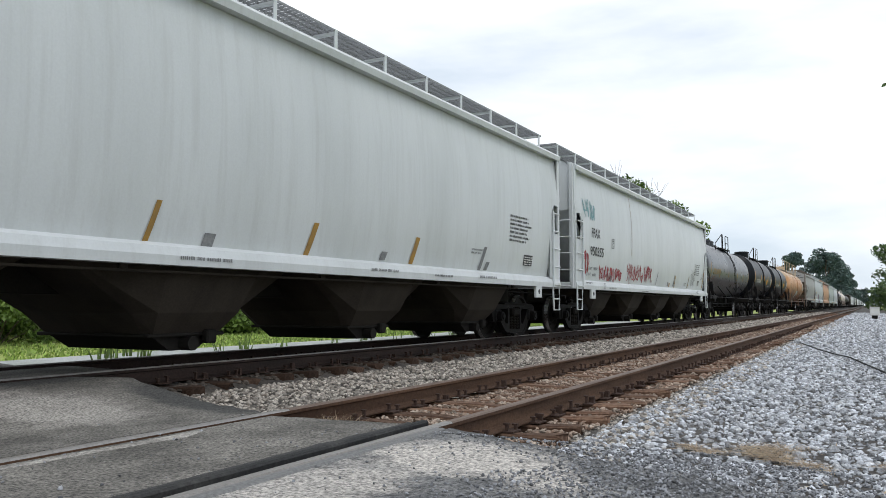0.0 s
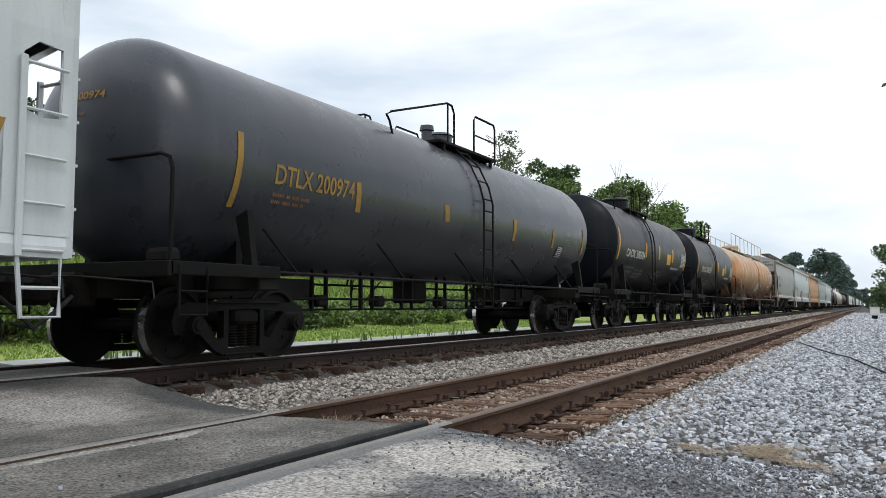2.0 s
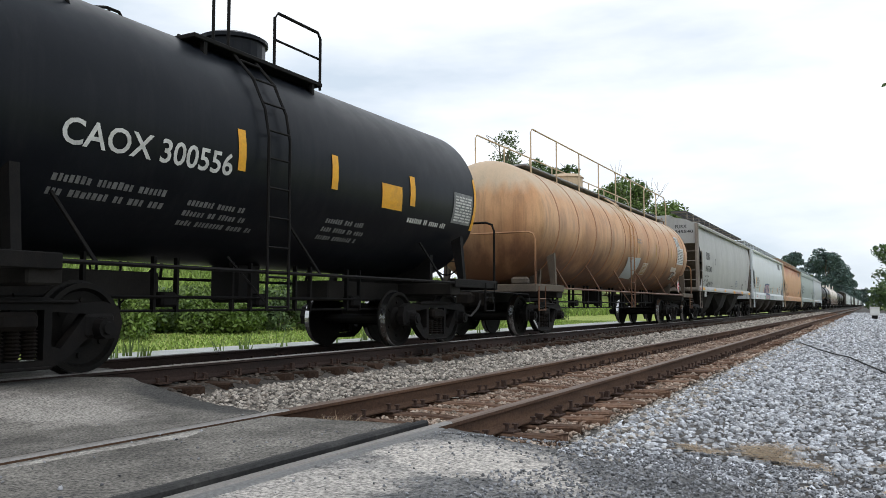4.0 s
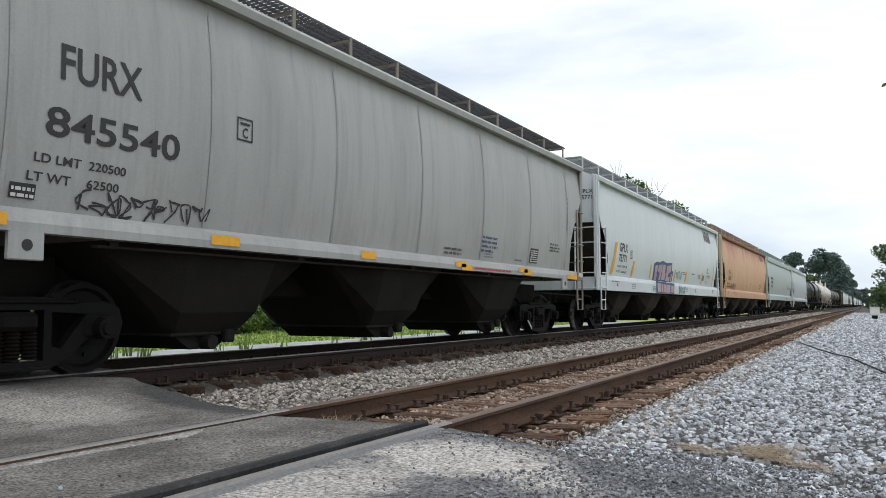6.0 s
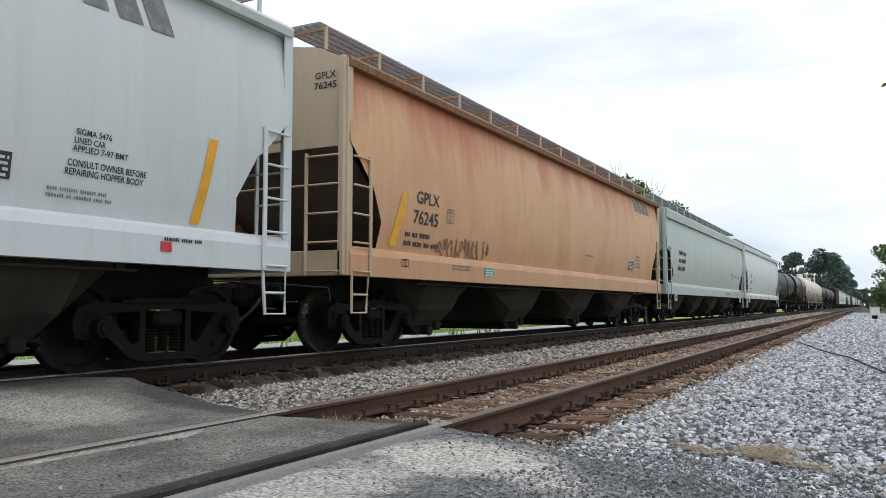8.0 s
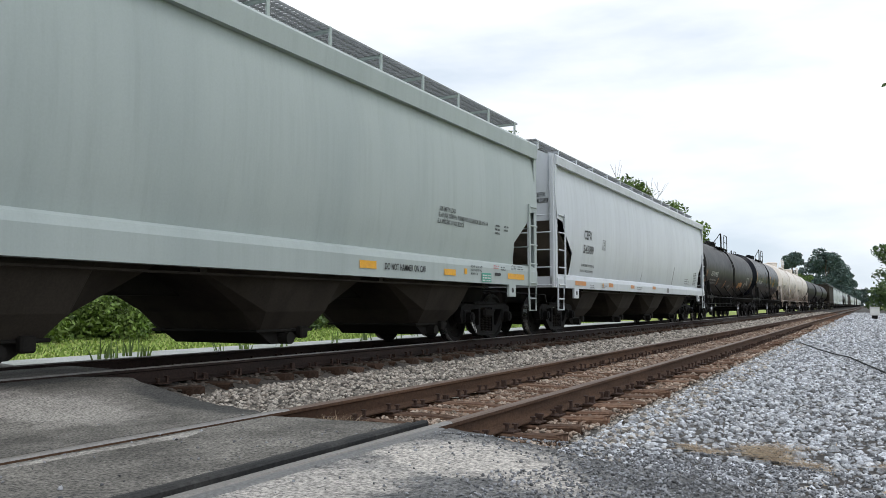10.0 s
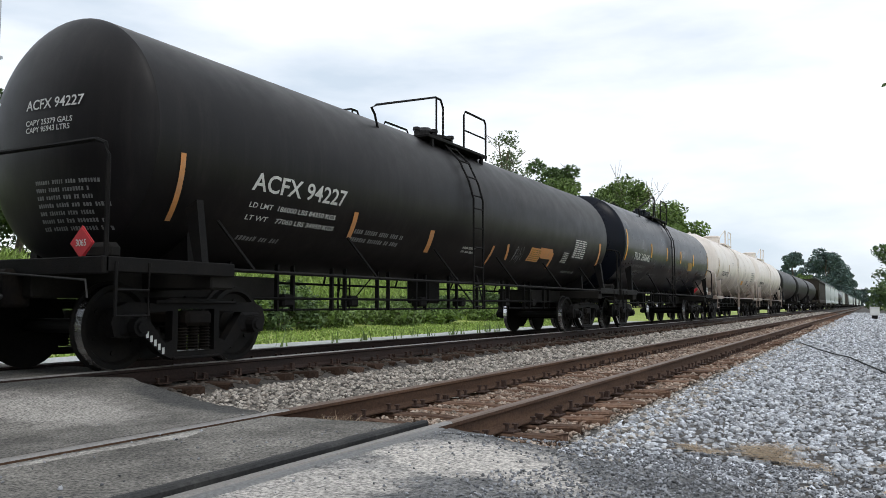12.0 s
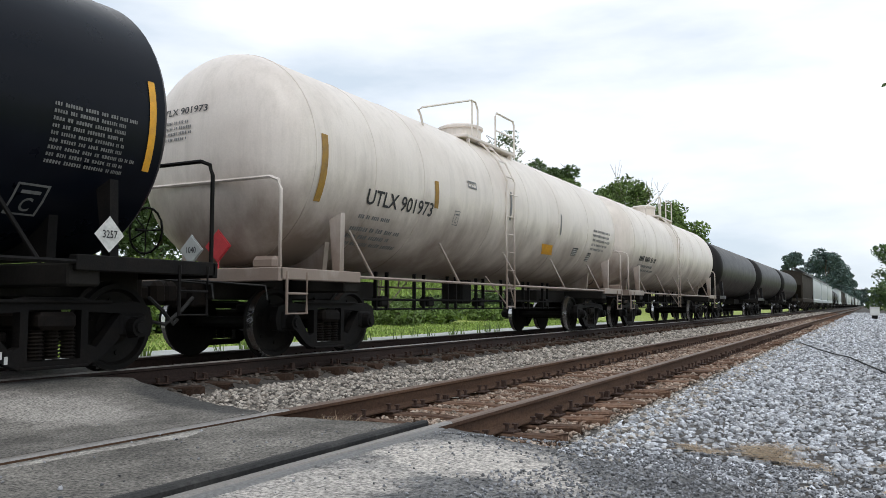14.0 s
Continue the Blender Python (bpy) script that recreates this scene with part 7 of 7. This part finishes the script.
def tree(name, x, y, height, width, leaf, label, seed, per=70, leaf_size=0.2, bare=0, low=0.25, group=""):
    rnd = random.Random(seed)
    z0 = ground_height(x, y)
    t = tagged(new(name), label, "tree", group)
    t.matrix_basis = pose(x, y, z0)
    bm = bmesh.new()
    r0 = height * 0.016 + 0.05
    top = height * 0.8
    trunk = [(0.2 * rnd.uniform(-1, 1) * k, 0.2 * rnd.uniform(-1, 1) * k, top * k / 5) for k in range(6)]
    for k in range(5):
        a, b = Vector(trunk[k]), Vector(trunk[k + 1])
        tube(bm, [a, b], r0 * (1 - k / 6.5), 8)
    tips = []
    for k in range(14 + bare):
        f = rnd.uniform(low + 0.05, 0.98)
        base = Vector((trunk[int(f * 5)] if f < 1 else trunk[5]))
        a = rnd.uniform(0, 6.283)
        reach = width / 2 * (1.05 - abs(f - 0.45) * 1.1) * rnd.uniform(0.6, 1.05)
        end = Vector((base.x + math.cos(a) * reach, base.y + math.sin(a) * reach, base.z + rnd.uniform(0.08, 0.22) * height * (1.6 if k >= 14 else 1)))
        mid = (base + end) / 2 + Vector((0, 0, -0.04 * height * rnd.random()))
        tube(bm, [base, mid, end], r0 * (0.22 if k < 14 else 0.09), 5)
        for j in range(2 if k < 14 else 4):
            e2 = end + Vector((rnd.uniform(-1, 1), rnd.uniform(-1, 1), rnd.uniform(0.2, 1.0))) * height * 0.07
            tube(bm, [mid.lerp(end, rnd.uniform(0.5, 1)), e2], r0 * (0.09 if k < 14 else 0.05), 4)
        if k < 14:
            tips.append((end.x, end.y, end.z, rnd.uniform(0.11, 0.17) * width + 0.3))
            tips.append((mid.x, mid.y, mid.z + 0.03 * height, rnd.uniform(0.08, 0.14) * width + 0.3))
    part("trunk", bm, M["bark"], t)
    tips.append((trunk[5][0], trunk[5][1], trunk[5][2] + 0.05 * height, 0.11 * width + 0.3))
    for _ in range(16):
        a, q, zz = rnd.uniform(0, 6.283), rnd.uniform(0.1, 0.5) * width, rnd.uniform(low, 0.92)
        tips.append((math.cos(a) * q * (1.1 - zz * 0.6), math.sin(a) * q * (1.1 - zz * 0.6), zz * height, rnd.uniform(0.11, 0.19) * width + 0.3))
    vs, fs = leaf_cloud(tips, per, leaf_size, 1, seed)
    me = bpy.data.meshes.new("crown")
    me.from_pydata(vs, [], fs)
    linked("crown", me, M[leaf], t)
    return t


def shrub(x, y, height, width, leaf, label, seed, per=150, leaf_size=0.11):
    rnd = random.Random(seed)
    s = tagged(new("shrub"), label, "shrub", "shrubs on the bank")
    s.matrix_basis = pose(x, y, ground_height(x, y))
    bm = bmesh.new()
    clumps = []
    for k in range(12):
        a, q = rnd.uniform(0, 6.283), rnd.uniform(0.1, 0.5) * width
        z = height * rnd.uniform(0.2, 0.85)
        e = (math.cos(a) * q, math.sin(a) * q, z)
        tube(bm, [(math.cos(a) * 0.1, math.sin(a) * 0.1, 0), (e[0] * 0.5, e[1] * 0.5, z * 0.6), e], 0.02, 4)
        clumps.append((*e, rnd.uniform(0.16, 0.26) * width))
    part("stem", bm, M["bark"], s)
    vs, fs = leaf_cloud(clumps, per, leaf_size, 1, seed)
    me = bpy.data.meshes.new("foliage")
    me.from_pydata(vs, [], fs)
    linked("foliage", me, M[leaf], s)
    return s


rnd = random.Random(5)
bases = [shrub(-23.6, 28.5, 1.5, 3.4, "leaf_dark", "low dark green shrub in the grass", 21, 330), shrub(-24.5, 19.0, 1.0, 3.4, "leaf_mid", "low green shrub in the grass", 22, 330), shrub(-24.0, 14.0, 0.9, 3.0, "leaf_bright", "low bright green shrub in the grass", 23, 330)]
bush = shrub(-22.9, 24.5, 1.75, 3.0, "leaf_bright", "rounded bright green bush beside the lawn", 24, 620, 0.085)
for x, y, a in ((-22.9, 19.6, 70), (-23.1, 15.0, 160), (-22.8, 11.0, 250), (-25.0, 22.0, 20), (-26.0, 31.5, 120)):
    copy_thing(bush, pose(x, y, ground_height(x, y) - 0.1, 0, 0, a))
for k in range(34):
    x, y = -23.4 - 5.5 * ((k * 7) % 11) / 11, 5.0 + 1.75 * k + rnd.uniform(-0.8, 0.8)
    copy_thing(bases[(1, 2, 1, 0, 2, 1, 2)[k % 7]], pose(x, y, ground_height(x, y) - 0.1, 0, 0, rnd.uniform(0, 360)))

tree("tree", -40, 93, 21.5, 6.5, "leaf_pale", "tall slender tree with pale sparse leaves", 31, 60, 0.20, low=0.45)
g1 = tree("tree", -42.5, 113, 20.3, 11, "leaf_dark", "dark green spreading tree", 32, 190, 0.27)
tree("tree", -37.5, 104, 16.8, 9, "leaf_mid", "green leafy tree behind the train", 33, 190, 0.25)
tree("tree", -28.5, 113, 19.6, 12.5, "leaf_mid", "green tree with bare grey top branches", 34, 130, 0.24, bare=10)
tree("tree", -26.5, 126, 16.8, 11, "leaf_bright", "yellow-green leafy tree beside the line", 35, 190, 0.27)
tree("tree", -36, 126, 18.5, 11, "leaf_mid", "broad green tree behind the line", 45, 150, 0.27)
copy_thing(g1, pose(-50, 128, 2.6, 0, 0, 80))
d1 = tree("tree", -43, 29, 10.3, 8, "leaf_dark", "dark green tree on the bank", 36, 190, 0.2, low=0.05)
for x, y, a in ((-47, 22, 40), (-45, 37, 150), (-50, 46, 260), (-52, 57, 20), (-54, 68, 100), (-50, 14, 200)):
    copy_thing(d1, pose(x, y, ground_height(x, y) - 0.3, 0, 0, a))
# far trees take their haze from the leaf colour
f1 = tree("tree", -15.5, 360, 25, 17, "leaf_hazed", "large dark tree far along the line", 37, 70, 0.55, low=0.08, group="distant trees")
f2 = tree("tree", -27.0, 352, 23, 13, "leaf_hazed", "large dark tree far along the line", 38, 70, 0.55, low=0.08, group="distant trees")
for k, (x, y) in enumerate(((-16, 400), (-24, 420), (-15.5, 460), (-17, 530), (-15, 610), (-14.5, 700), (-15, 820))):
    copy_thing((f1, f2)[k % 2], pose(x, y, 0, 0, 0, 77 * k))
tree("tree", -15.5, 235, 10.0, 6.0, "leaf_mid", "lighter green tree beside the line", 46, 120, 0.3, low=0.08)
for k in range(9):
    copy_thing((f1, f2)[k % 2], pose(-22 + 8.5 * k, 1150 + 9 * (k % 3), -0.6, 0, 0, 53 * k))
r1 = tree("tree", 3.8, 125, 11, 7.5, "leaf_dark", "dark tree at the edge of the railway verge", 39, 120, 0.22, low=0.02)
for x, y, a in ((6.5, 150, 30), (6.5, 190, 120), (7, 240, 200), (8, 300, 310), (9, 380, 60), (9, 480, 160)):
    copy_thing(r1, pose(x, y, -0.5, 0, 0, a))
side = tree("tree", 4.25, 22, 11, 6.4, "leaf_dark", "leafy tree beside the gravel shoulder", 40, 30, 0.07, low=0.45)


def build_cabinet():
    c = tagged(new("signal_cabinet"), "small white trackside signal cabinet on a post", "cabinet")
    c.matrix_basis = pose(0.30, 72, -0.28)
    bm = bmesh.new()
    box(bm, -0.34, 0.34, -0.25, 0.25, 0.35, 0.98, 0.02)
    box(bm, -0.38, 0.38, -0.29, 0.29, 0.98, 1.02, 0.01)
    part("body", bm, M["cabinet"], c)
    bm = bmesh.new()
    box(bm, -0.2, 0.2, -0.15, 0.15, 0, 0.35, 0.01)
    part("post", bm, M["u_dark"], c)
    bm = bmesh.new()
    box(bm, -0.3, 0.3, -0.262, -0.252, 0.40, 0.93, 0.004)
    part("door", bm, M["cabinet"], c)


def build_cable():
    bm = bmesh.new()
    pts = [(-2.36, 26.72), (-2.03, 26.02), (-1.59, 23.94), (-1.11, 21.38), (-0.70, 19.82), (-0.40, 18.67), (-0.13, 16.97), (0.11, 15.31), (0.40, 13.49)]
    tube(bm, [(x, y, ground_height(x, y) + 0.045 + 0.01 * (k % 2)) for k, (x, y) in enumerate(pts)], 0.014, 6)
    tagged(part("cable", bm, M["rubber"], None, "black cable lying across the crushed stone"), category="cable")


build_cabinet()
build_cable()
motions()
